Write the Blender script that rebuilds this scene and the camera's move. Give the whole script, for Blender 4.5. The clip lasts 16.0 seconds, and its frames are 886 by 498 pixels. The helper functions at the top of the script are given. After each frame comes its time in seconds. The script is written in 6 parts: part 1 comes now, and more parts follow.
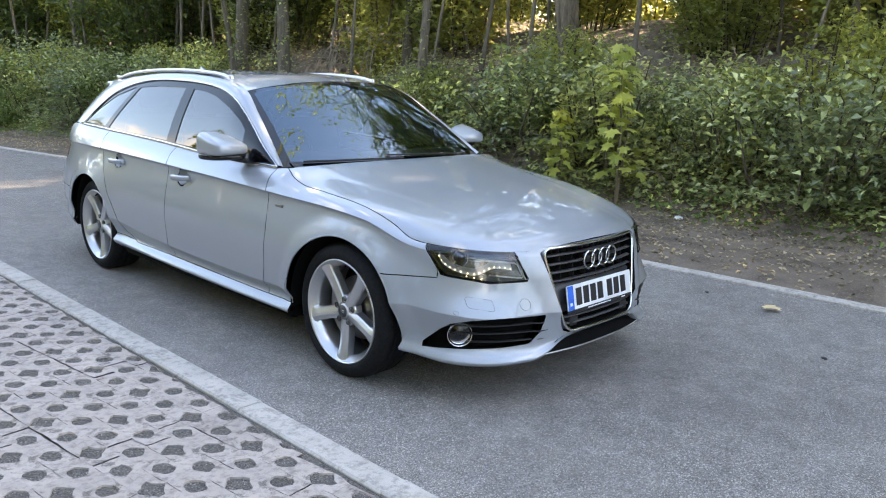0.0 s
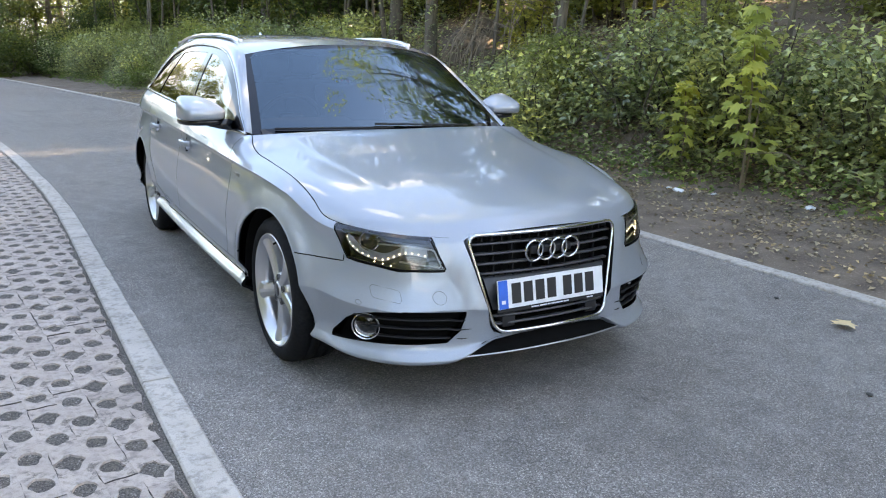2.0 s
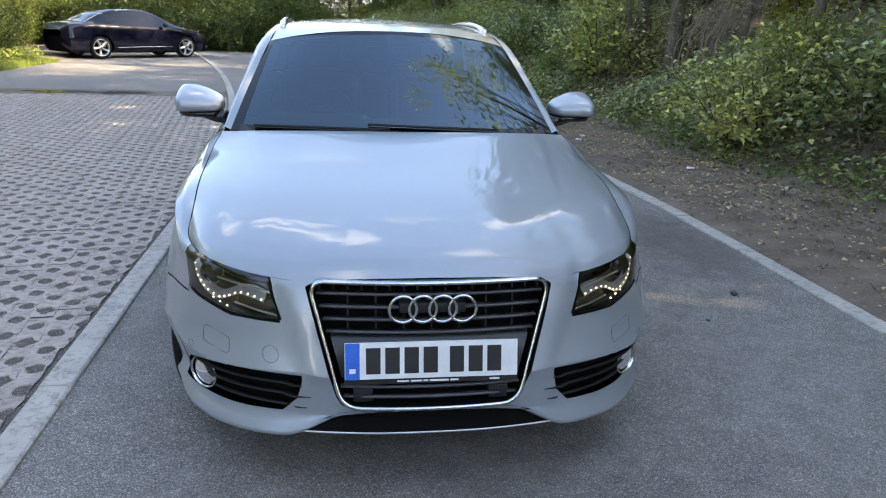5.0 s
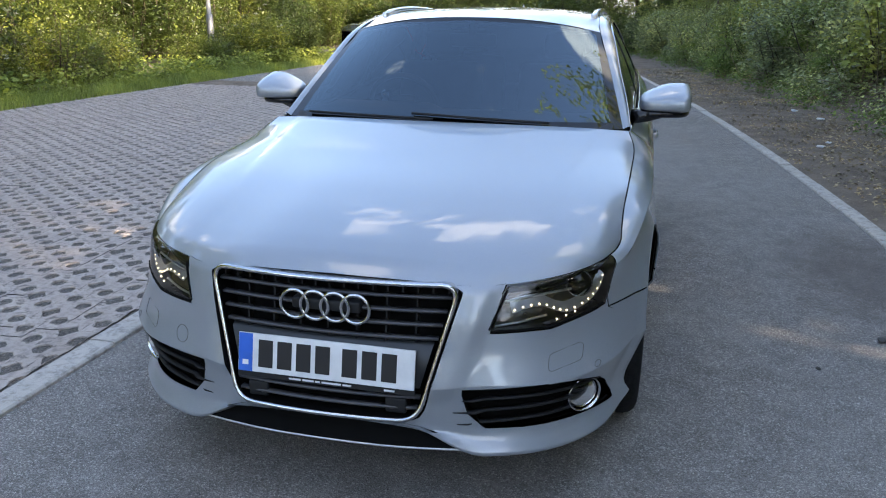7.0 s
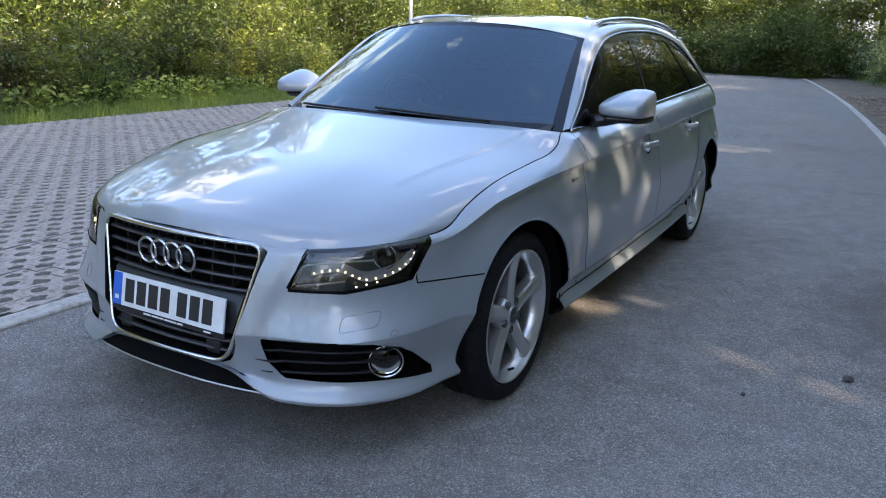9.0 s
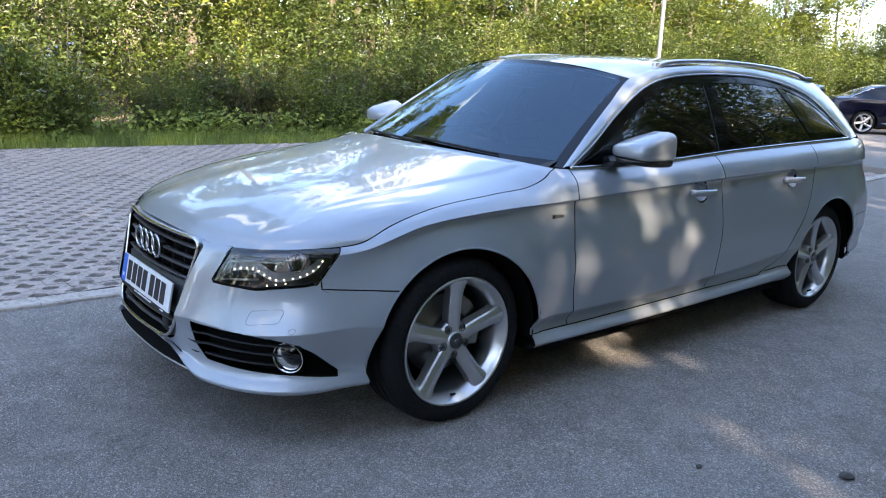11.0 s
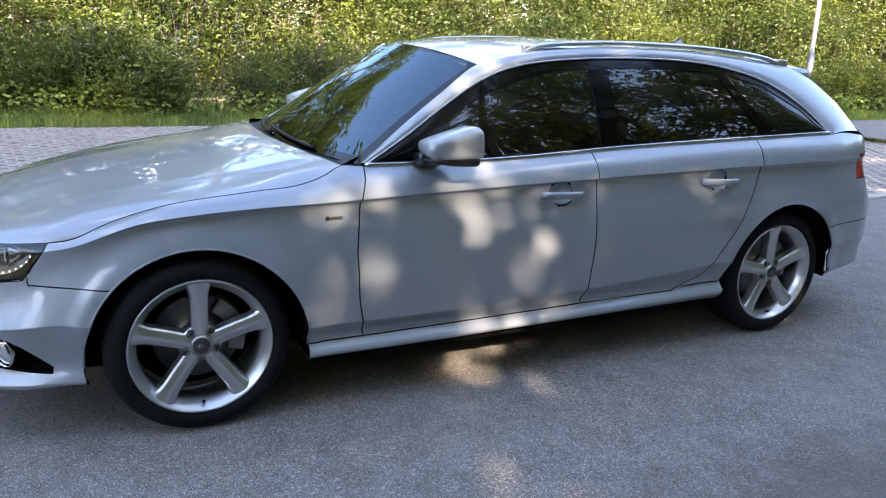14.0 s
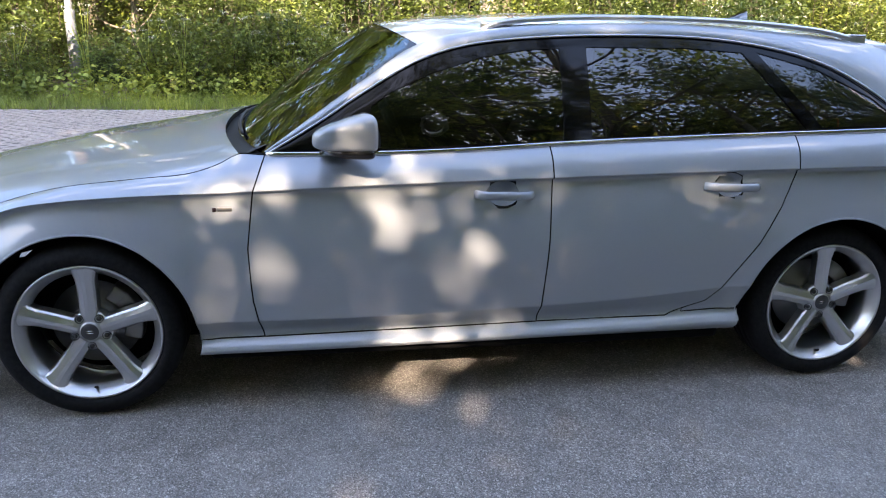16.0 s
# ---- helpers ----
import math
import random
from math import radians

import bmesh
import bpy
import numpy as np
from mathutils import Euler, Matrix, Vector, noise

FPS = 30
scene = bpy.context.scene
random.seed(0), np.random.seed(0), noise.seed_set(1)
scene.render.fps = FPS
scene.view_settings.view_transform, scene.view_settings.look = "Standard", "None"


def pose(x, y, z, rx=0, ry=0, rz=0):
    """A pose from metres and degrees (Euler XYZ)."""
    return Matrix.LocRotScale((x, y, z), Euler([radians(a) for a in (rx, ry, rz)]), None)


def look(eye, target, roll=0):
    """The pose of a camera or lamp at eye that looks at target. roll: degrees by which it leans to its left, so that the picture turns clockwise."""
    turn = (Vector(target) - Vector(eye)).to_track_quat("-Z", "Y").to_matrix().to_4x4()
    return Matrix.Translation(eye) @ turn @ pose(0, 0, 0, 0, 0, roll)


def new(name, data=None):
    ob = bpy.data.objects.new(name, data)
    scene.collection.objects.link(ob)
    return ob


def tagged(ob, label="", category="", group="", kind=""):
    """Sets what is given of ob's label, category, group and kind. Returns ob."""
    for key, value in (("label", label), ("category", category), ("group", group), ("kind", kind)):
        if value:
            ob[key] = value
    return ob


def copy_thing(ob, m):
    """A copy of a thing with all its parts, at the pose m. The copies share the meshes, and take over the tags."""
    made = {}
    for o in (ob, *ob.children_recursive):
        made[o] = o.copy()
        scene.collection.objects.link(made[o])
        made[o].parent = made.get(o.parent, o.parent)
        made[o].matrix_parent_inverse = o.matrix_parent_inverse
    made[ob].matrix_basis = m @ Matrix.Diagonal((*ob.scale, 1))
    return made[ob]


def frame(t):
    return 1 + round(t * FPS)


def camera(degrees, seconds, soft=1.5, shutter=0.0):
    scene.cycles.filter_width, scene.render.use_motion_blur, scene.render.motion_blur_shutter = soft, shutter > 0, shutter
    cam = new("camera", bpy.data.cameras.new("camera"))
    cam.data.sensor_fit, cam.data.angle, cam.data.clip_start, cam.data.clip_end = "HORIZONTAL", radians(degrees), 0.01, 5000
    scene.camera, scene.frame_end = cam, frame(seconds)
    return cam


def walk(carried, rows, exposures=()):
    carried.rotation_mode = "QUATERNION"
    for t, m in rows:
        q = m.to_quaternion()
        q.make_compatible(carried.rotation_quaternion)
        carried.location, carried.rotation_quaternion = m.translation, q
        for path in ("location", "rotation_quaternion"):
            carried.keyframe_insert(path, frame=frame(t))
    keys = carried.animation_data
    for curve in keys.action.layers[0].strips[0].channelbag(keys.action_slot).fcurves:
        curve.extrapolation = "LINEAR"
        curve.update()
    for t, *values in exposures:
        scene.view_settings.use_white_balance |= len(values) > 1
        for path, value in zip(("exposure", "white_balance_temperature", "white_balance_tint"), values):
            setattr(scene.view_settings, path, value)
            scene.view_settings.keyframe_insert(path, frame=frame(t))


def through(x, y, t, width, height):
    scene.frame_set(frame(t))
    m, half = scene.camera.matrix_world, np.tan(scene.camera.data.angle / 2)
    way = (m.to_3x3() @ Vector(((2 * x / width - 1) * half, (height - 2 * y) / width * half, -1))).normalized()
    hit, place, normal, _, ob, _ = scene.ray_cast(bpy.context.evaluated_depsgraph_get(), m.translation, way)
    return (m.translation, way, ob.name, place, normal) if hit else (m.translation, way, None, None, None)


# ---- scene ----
cam = camera(59.7, 16.0, soft=1.1)
PATH = [
    (0, (-3.007, -2.756, 1.383), (-1.607, -1.391, 0.961), 1.5),
    (0.5, (-2.705, -2.957, 1.38), (-1.408, -1.498, 0.945), 1.1),
    (1, (-2.471, -3.07, 1.373), (-1.261, -1.543, 0.92), 1.0),
    (1.5, (-2.152, -3.09, 1.372), (-1.029, -1.506, 0.891), 1.7),
    (2, (-1.868, -3.149, 1.357), (-0.88, -1.483, 0.858), 1.4),
    (2.5, (-1.552, -3.211, 1.366), (-0.729, -1.463, 0.849), 1.0),
    (3, (-1.281, -3.161, 1.356), (-0.564, -1.374, 0.814), 1.7),
    (3.2, (-1.159, -3.098, 1.372), (-0.472, -1.303, 0.819), 2.0),
    (5.3, (-0.155, -2.915, 1.428), (0.022, -1.004, 0.865), 1.5),
    (5.5, (-0.065, -2.879, 1.429), (0.04, -0.963, 0.866), 1.3),
    (6, (0.191, -2.839, 1.412), (0.121, -0.925, 0.838), 0.8),
    (6.5, (0.486, -2.826, 1.415), (0.241, -0.927, 0.838), 0.6),
    (7, (0.775, -2.681, 1.376), (0.326, -0.82, 0.798), 0.6),
    (7.5, (1.028, -2.587, 1.372), (0.426, -0.769, 0.796), 0.8),
    (8, (1.365, -2.55, 1.342), (0.62, -0.783, 0.772), 0.1),
    (8.2, (1.472, -2.528, 1.34), (0.694, -0.776, 0.769), 0.3),
    (10.3, (2.671, -2.106, 1.282), (1.373, -0.66, 0.808), 3.5),
    (10.5, (2.736, -2.009, 1.285), (1.402, -0.597, 0.809), 3.6),
    (11, (2.896, -1.797, 1.318), (1.4, -0.552, 0.857), 3.2),
    (11.5, (3.062, -1.534, 1.36), (1.404, -0.508, 0.916), 2.6),
    (12, (3.104, -1.292, 1.336), (1.402, -0.339, 0.891), 2.3),
    (12.5, (3.083, -0.967, 1.366), (1.437, 0.057, 0.877), 3.4),
    (13, (3.205, -0.765, 1.363), (1.569, 0.267, 0.852), 2.5),
    (13.5, (3.408, -0.565, 1.421), (1.729, 0.38, 0.887), 2.2),
    (14, (3.481, -0.378, 1.419), (1.756, 0.481, 0.885), 2.6),
    (14.5, (3.456, -0.042, 1.41), (1.713, 0.773, 0.863), 3.7),
    (15, (3.491, 0.259, 1.403), (1.728, 1.017, 0.841), 3.0),
    (15.5, (3.517, 0.578, 1.453), (1.675, 1.099, 0.874), 2.1),
    (16, (3.506, 0.813, 1.424), (1.62, 1.122, 0.837), 1.3),
]
walk(cam, [(t, look(eye, target, roll)) for t, eye, target, roll in PATH], [(0, 3.34, 7800, 15), (3, 3.1, 7650, 14), (5.5, 2.74, 7250, 13), (8, 2.62, 6900, 14), (10.5, 2.86, 6450, 15), (13.5, 3.15, 6650, 17), (16, 3.32, 6950, 20)])

# ---- world, sun, exposure ----
SUN_WAY = Vector((0.80, -0.24, 0.50)).normalized()
world = bpy.data.worlds.new("sky")
scene.world = world
world.use_nodes = True
wt = world.node_tree
wt.nodes.clear()
w_out = wt.nodes.new("ShaderNodeOutputWorld")
w_bg = wt.nodes.new("ShaderNodeBackground")
w_sky = wt.nodes.new("ShaderNodeTexSky")
w_sky.sky_type = 'NISHITA'
w_sky.sun_disc = False
w_sky.sun_elevation = math.asin(SUN_WAY.z)
w_sky.sun_rotation = math.atan2(SUN_WAY.x, SUN_WAY.y)
w_sky.air_density, w_sky.dust_density, w_sky.ozone_density = 1.0, 0.6, 1.1
w_co = wt.nodes.new("ShaderNodeTexCoord")
w_map = wt.nodes.new("ShaderNodeMapping")
w_map.inputs["Scale"].default_value = (1.0, 1.0, 2.2)
w_map.inputs["Location"].default_value = (3.1, 1.7, 0.4)
w_noise = wt.nodes.new("ShaderNodeTexNoise")
w_noise.inputs["Scale"].default_value, w_noise.inputs["Detail"].default_value, w_noise.inputs["Roughness"].default_value = 2.6, 7.0, 0.58
w_ramp = wt.nodes.new("ShaderNodeValToRGB")
w_ramp.color_ramp.elements[0].position, w_ramp.color_ramp.elements[1].position = 0.585, 0.64
w_mix = wt.nodes.new("ShaderNodeMixRGB")
w_mix.inputs[2].default_value = (4.8, 4.9, 5.05, 1)
wt.links.new(w_co.outputs["Generated"], w_map.inputs["Vector"])
wt.links.new(w_map.outputs["Vector"], w_noise.inputs["Vector"])
w_sep = wt.nodes.new("ShaderNodeSeparateXYZ")
w_low = wt.nodes.new("ShaderNodeMapRange")
w_low.inputs["From Min"].default_value, w_low.inputs["From Max"].default_value = 0.05, 0.75
w_low.inputs["To Min"].default_value, w_low.inputs["To Max"].default_value = 0.10, -0.03
w_add = wt.nodes.new("ShaderNodeMath")
wt.links.new(w_co.outputs["Generated"], w_sep.inputs["Vector"])
wt.links.new(w_sep.outputs["Z"], w_low.inputs["Value"])
wt.links.new(w_noise.outputs["Fac"], w_add.inputs[0])
wt.links.new(w_low.outputs["Result"], w_add.inputs[1])
wt.links.new(w_add.outputs["Value"], w_ramp.inputs["Fac"])
wt.links.new(w_ramp.outputs["Color"], w_mix.inputs[0])
wt.links.new(w_sky.outputs["Color"], w_mix.inputs[1])
wt.links.new(w_mix.outputs["Color"], w_bg.inputs["Color"])
w_bg.inputs["Strength"].default_value = 0.115
wt.links.new(w_bg.outputs["Background"], w_out.inputs["Surface"])

sun_data = bpy.data.lights.new("sun", 'SUN')
sun_data.energy, sun_data.angle, sun_data.color = 4.0, radians(0.53), (1.0, 0.86, 0.66)
sun = new("sun", sun_data)
sun.matrix_world = look((20, -6, 14), (20 - SUN_WAY.x, -6 - SUN_WAY.y, 14 - SUN_WAY.z))

rng = np.random.default_rng(7)


# ---- materials ----
class Mat:
    """A small wrapper round a node material."""

    def __init__(self, name):
        self.m = bpy.data.materials.new(name)
        self.m.use_nodes = True
        self.t = self.m.node_tree
        self.b = self.t.nodes["Principled BSDF"]
        self.out = self.t.nodes["Material Output"]

    def node(self, kind, **sets):
        n = self.t.nodes.new(kind)
        for k, v in sets.items():
            n.inputs[k].default_value = v
        return n

    def link(self, a, b):
        self.t.links.new(a, b)

    def set(self, **sets):
        for k, v in sets.items():
            self.b.inputs[k.replace("_", " ")].default_value = v
        return self

    def coords(self, kind="Object", scale=1.0, stretch=(1, 1, 1)):
        c = self.node("ShaderNodeTexCoord")
        mp = self.node("ShaderNodeMapping")
        mp.inputs["Scale"].default_value = [scale * k for k in stretch]
        self.link(c.outputs[kind], mp.inputs["Vector"])
        return mp.outputs["Vector"]

    def noise(self, scale, detail=4.0, rough=0.55, vec=None):
        n = self.node("ShaderNodeTexNoise", Scale=scale, Detail=detail, Roughness=rough)
        if vec is None:
            vec = self.coords()
        self.link(vec, n.inputs["Vector"])
        return n.outputs["Fac"]

    def ramp(self, fac, stops):
        r = self.node("ShaderNodeValToRGB")
        e = r.color_ramp.elements
        while len(e) < len(stops):
            e.new(0.5)
        for k, (p, c) in enumerate(stops):
            e[k].position = p
            e[k].color = (*c, 1) if len(c) == 3 else c
        self.link(fac, r.inputs["Fac"])
        return r.outputs["Color"]

    def mix(self, fac, a, b, blend='MIX'):
        n = self.node("ShaderNodeMixRGB")
        n.blend_type = blend
        for k, v in ((0, fac), (1, a), (2, b)):
            if isinstance(v, (int, float)):
                n.inputs[k].default_value = v
            elif isinstance(v, tuple):
                n.inputs[k].default_value = (*v, 1)
            else:
                self.link(v, n.inputs[k])
        return n.outputs["Color"]

    def colour(self, c):
        self.link(c, self.b.inputs["Base Color"])
        return self

    def bump(self, height, strength=0.3, distance=0.01):
        n = self.node("ShaderNodeBump", Strength=strength, Distance=distance)
        self.link(height, n.inputs["Height"])
        self.link(n.outputs["Normal"], self.b.inputs["Normal"])
        return self


def plain(name, c, rough=0.5, metal=0.0, **more):
    """A nearly even material with a faint fine variation."""
    k = Mat(name)
    k.set(Roughness=rough, Metallic=metal, **more)
    f = k.noise(14.0, 3.0)
    k.colour(k.ramp(f, [(0.3, tuple(v * 0.88 for v in c)), (0.7, tuple(min(1, v * 1.08) for v in c))]))
    return k.m


def leaf_material(name, dark, light, gloss=0.45, through=0.35, shine=0.5):
    k = Mat(name)
    geo = k.node("ShaderNodeNewGeometry")
    c = k.ramp(geo.outputs["Random Per Island"], [(0.0, dark), (0.45, tuple(0.72 * a + 0.28 * b for a, b in zip(dark, light))), (0.8, tuple(0.35 * a + 0.65 * b for a, b in zip(dark, light))), (1.0, tuple(1.1 * b for b in light))])
    f = k.noise(0.7, 2.0)
    c = k.mix(k.ramp(f, [(0.35, (0, 0, 0)), (0.7, (0.28, 0.28, 0.28))]), c, light)
    # Noise paints sunlit and shaded masses into the leaf colour, warm and cool.
    shade_clump = k.noise(1.1, 3.0, 0.6, geo.outputs["Position"])
    c = k.mix(1.0, c, k.ramp(shade_clump, [(0.36, (0.52, 0.56, 0.54)), (0.5, (1.0, 1.0, 1.0)), (0.66, (1.4, 1.25, 0.95))]), 'MULTIPLY')
    info = k.node("ShaderNodeObjectInfo")
    c = k.mix(1.0, c, k.ramp(info.outputs["Random"], [(0.0, (0.66, 0.72, 0.72)), (0.5, (1.0, 1.0, 1.0)), (1.0, (1.28, 1.16, 0.85))]), 'MULTIPLY')
    k.colour(c).set(Roughness=gloss, Specular_IOR_Level=shine)
    tr = k.node("ShaderNodeBsdfTranslucent")
    k.link(k.mix(0.5, c, light), tr.inputs["Color"])
    mx = k.node("ShaderNodeMixShader", Fac=through)
    k.link(k.b.outputs["BSDF"], mx.inputs[1])
    k.link(tr.outputs["BSDF"], mx.inputs[2])
    k.link(mx.outputs["Shader"], k.out.inputs["Surface"])
    return k.m


def asphalt_material():
    k = Mat("asphalt")
    v = k.coords()
    cell = k.node("ShaderNodeTexVoronoi", Scale=210.0, Randomness=1.0)
    k.link(v, cell.inputs["Vector"])
    sep = k.node("ShaderNodeSeparateColor")
    k.link(cell.outputs["Color"], sep.inputs["Color"])
    c = k.ramp(sep.outputs["Red"], [(0.0, (0.125, 0.115, 0.104)), (0.35, (0.20, 0.186, 0.17)), (0.82, (0.288, 0.262, 0.24)), (0.97, (0.47, 0.44, 0.40))])
    coarse = k.noise(0.9, 6.0, 0.65, v)
    c = k.mix(k.ramp(coarse, [(0.40, (0, 0, 0)), (0.62, (0.3, 0.3, 0.3))]), c, (0.31, 0.29, 0.265))
    big = k.noise(0.33, 5.0, 0.65, v)
    c = k.mix(k.ramp(big, [(0.52, (0, 0, 0)), (0.66, (0.32, 0.32, 0.32))]), c, (0.135, 0.122, 0.11))
    patch = k.noise(7.0, 5.0, 0.7, v)
    c = k.mix(1.0, c, k.ramp(patch, [(0.3, (0.84, 0.83, 0.82)), (0.7, (1.16, 1.16, 1.15))]), 'MULTIPLY')
    grain = k.noise(230.0, 3.0, 0.75, v)
    c = k.mix(0.9, c, k.ramp(grain, [(0.3, (0.28, 0.28, 0.28)), (0.66, (1.5, 1.5, 1.5))]), 'MULTIPLY')
    gaps = k.noise(46.0, 4.0, 0.7, v)
    c = k.mix(k.ramp(gaps, [(0.30, (0.5, 0.5, 0.5)), (0.45, (0, 0, 0))]), c, (0.075, 0.054, 0.054))
    # a stain of brown earth washed over the lane
    spot = k.node("ShaderNodeVectorMath")
    spot.operation = 'DISTANCE'
    sq = k.coords(stretch=(1.0, 0.45, 1.0))
    k.link(sq, spot.inputs[0])
    spot.inputs[1].default_value = (2.12, 0.86, 0.0)
    rag = k.node("ShaderNodeMath")
    rag.operation = 'MULTIPLY_ADD'
    k.link(k.noise(5.0, 6.0, 0.75, v), rag.inputs[0])
    rag.inputs[1].default_value = 0.9
    k.link(spot.outputs["Value"], rag.inputs[2])
    c = k.mix(k.ramp(rag.outputs["Value"], [(0.62, (0.55, 0.55, 0.55)), (0.98, (0, 0, 0))]), c, (0.10, 0.08, 0.068))
    k.colour(c).set(Roughness=0.92, Specular_IOR_Level=0.2)
    return k.bump(cell.outputs["Distance"], 0.5, 0.006).m


def soil_material(name, a, b, scale=1.0, rough=0.95):
    k = Mat(name)
    v = k.coords()
    f = k.noise(2.2 * scale, 7.0, 0.65, v)
    fine = k.noise(60.0 * scale, 3.0, 0.7, v)
    c = k.ramp(f, [(0.3, a), (0.7, b)])
    c = k.mix(k.ramp(fine, [(0.55, (0, 0, 0)), (0.75, (0.6, 0.6, 0.6))]), c, tuple(min(1, 1.9 * t) for t in b))
    k.colour(c).set(Roughness=rough, Specular_IOR_Level=0.2)
    return k.bump(fine, 0.7, 0.02).m


def grit_material():
    k = Mat("paver_grit")
    v = k.coords()
    patch = k.noise(9.0, 4.0, 0.6, v)
    grain = k.noise(150.0, 2.0, 0.8, v)
    c = k.ramp(grain, [(0.34, (0.05, 0.044, 0.04)), (0.5, (0.17, 0.15, 0.132)), (0.60, (0.22, 0.195, 0.17)), (0.70, (0.5, 0.46, 0.41))])
    c = k.mix(k.ramp(patch, [(0.4, (0, 0, 0)), (0.7, (0.6, 0.6, 0.6))]), c, (0.12, 0.105, 0.09))
    k.colour(c).set(Roughness=0.95, Specular_IOR_Level=0.2)
    return k.bump(grain, 1.0, 0.012).m


def concrete_material(name, a, b, scale=1.0, worn=0.0):
    k = Mat(name)
    v = k.coords()
    info = k.node("ShaderNodeObjectInfo")
    f = k.noise(5.0 * scale, 6.0, 0.6, v)
    fine = k.noise(220.0, 2.0, 0.7, v)
    c = k.ramp(f, [(0.3, a), (0.7, b)])
    c = k.mix(k.ramp(fine, [(0.5, (0, 0, 0)), (0.8, (0.5, 0.5, 0.5))]), c, tuple(t * 0.55 for t in a))
    c = k.mix(k.ramp(info.outputs["Random"], [(0.0, (0, 0, 0)), (1.0, (0.22, 0.22, 0.22))]), c, tuple(t * 0.6 for t in a))
    stain = k.noise(26.0 * scale, 5.0, 0.7, v)
    c = k.mix(k.ramp(stain, [(0.48, (0, 0, 0)), (0.66, (0.6, 0.6, 0.6))]), c, (0.16, 0.14, 0.125))
    if worn:
        pit = k.noise(14.0, 8.0, 0.72, v)
        c = k.mix(k.ramp(pit, [(0.565, (0, 0, 0)), (0.60, (worn, worn, worn))]), c, k.ramp(fine, [(0.4, (0.07, 0.06, 0.053)), (0.65, (0.27, 0.235, 0.20))]))
    k.colour(c).set(Roughness=0.92, Specular_IOR_Level=0.25)
    return k.bump(k.mix(0.5, fine, stain), 0.6, 0.006).m


def bark_material():
    k = Mat("bark")
    v = k.coords(stretch=(1, 1, 0.18))
    f = k.noise(22.0, 6.0, 0.7, v)
    moss = k.noise(1.3, 3.0, 0.6)
    c = k.ramp(f, [(0.3, (0.055, 0.043, 0.032)), (0.7, (0.20, 0.165, 0.122))])
    c = k.mix(k.ramp(moss, [(0.5, (0, 0, 0)), (0.65, (0.6, 0.6, 0.6))]), c, (0.06, 0.075, 0.03))
    k.colour(c).set(Roughness=0.95)
    return k.bump(f, 0.8, 0.02).m


M_ASPHALT = asphalt_material()
M_DIRT = soil_material("dirt", (0.105, 0.08, 0.06), (0.25, 0.20, 0.155))
M_SOIL = grit_material()
M_PAVER = concrete_material("paver_concrete", (0.40, 0.335, 0.29), (0.535, 0.455, 0.395), worn=0.75)
M_KERB = concrete_material("kerb_concrete", (0.45, 0.41, 0.36), (0.57, 0.525, 0.47))
M_EDGE = concrete_material("edging_concrete", (0.46, 0.42, 0.37), (0.56, 0.52, 0.46))
M_BARK = bark_material()
# Wide dark-to-pale spread: bright highlights on ivy leaves are put into the colour.
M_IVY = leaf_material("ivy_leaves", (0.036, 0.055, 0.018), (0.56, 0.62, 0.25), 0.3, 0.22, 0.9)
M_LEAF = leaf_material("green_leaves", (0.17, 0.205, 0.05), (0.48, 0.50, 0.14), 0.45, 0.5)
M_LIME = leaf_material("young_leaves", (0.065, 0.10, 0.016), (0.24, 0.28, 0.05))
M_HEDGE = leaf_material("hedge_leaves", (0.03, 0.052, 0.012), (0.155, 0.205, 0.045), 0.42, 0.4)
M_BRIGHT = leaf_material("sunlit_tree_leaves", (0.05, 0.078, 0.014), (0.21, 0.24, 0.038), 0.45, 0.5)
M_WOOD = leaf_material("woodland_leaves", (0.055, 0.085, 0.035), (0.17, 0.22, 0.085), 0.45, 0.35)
# Sunlight through the leaning crowns is put into this pale yellow-green colour.
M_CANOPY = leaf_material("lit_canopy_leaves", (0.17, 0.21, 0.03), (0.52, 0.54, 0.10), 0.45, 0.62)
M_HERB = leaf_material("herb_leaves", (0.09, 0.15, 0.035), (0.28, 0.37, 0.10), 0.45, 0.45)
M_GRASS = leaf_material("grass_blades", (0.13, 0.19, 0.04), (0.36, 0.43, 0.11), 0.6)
M_DEAD = leaf_material("dead_leaves", (0.20, 0.14, 0.08), (0.55, 0.44, 0.28), 0.8, 0.1)
M_TWIG = plain("dry_twigs", (0.24, 0.19, 0.135), 0.9)
M_STEM = plain("bush_stems", (0.075, 0.06, 0.04), 0.9)
M_FLOWER = plain("white_flowers", (0.5, 0.5, 0.44), 0.8)


# ---- mesh helpers ----
def mesh_object(name, bm, material, parent=None, smooth=True):
    me = bpy.data.meshes.new(name)
    bm.to_mesh(me)
    bm.free()
    if smooth:
        me.polygons.foreach_set("use_smooth", [True] * len(me.polygons))
    for m in (material if isinstance(material, (list, tuple)) else [material]):
        me.materials.append(m)
    ob = new(name, me)
    if parent is not None:
        ob.parent = parent
    return ob


def part(name, bm, material, parent, label="", smooth=True):
    """Links a bmesh as one mesh object under a thing or under a part."""
    ob = mesh_object(name, bm, material, parent, smooth)
    return tagged(ob, label) if label else ob


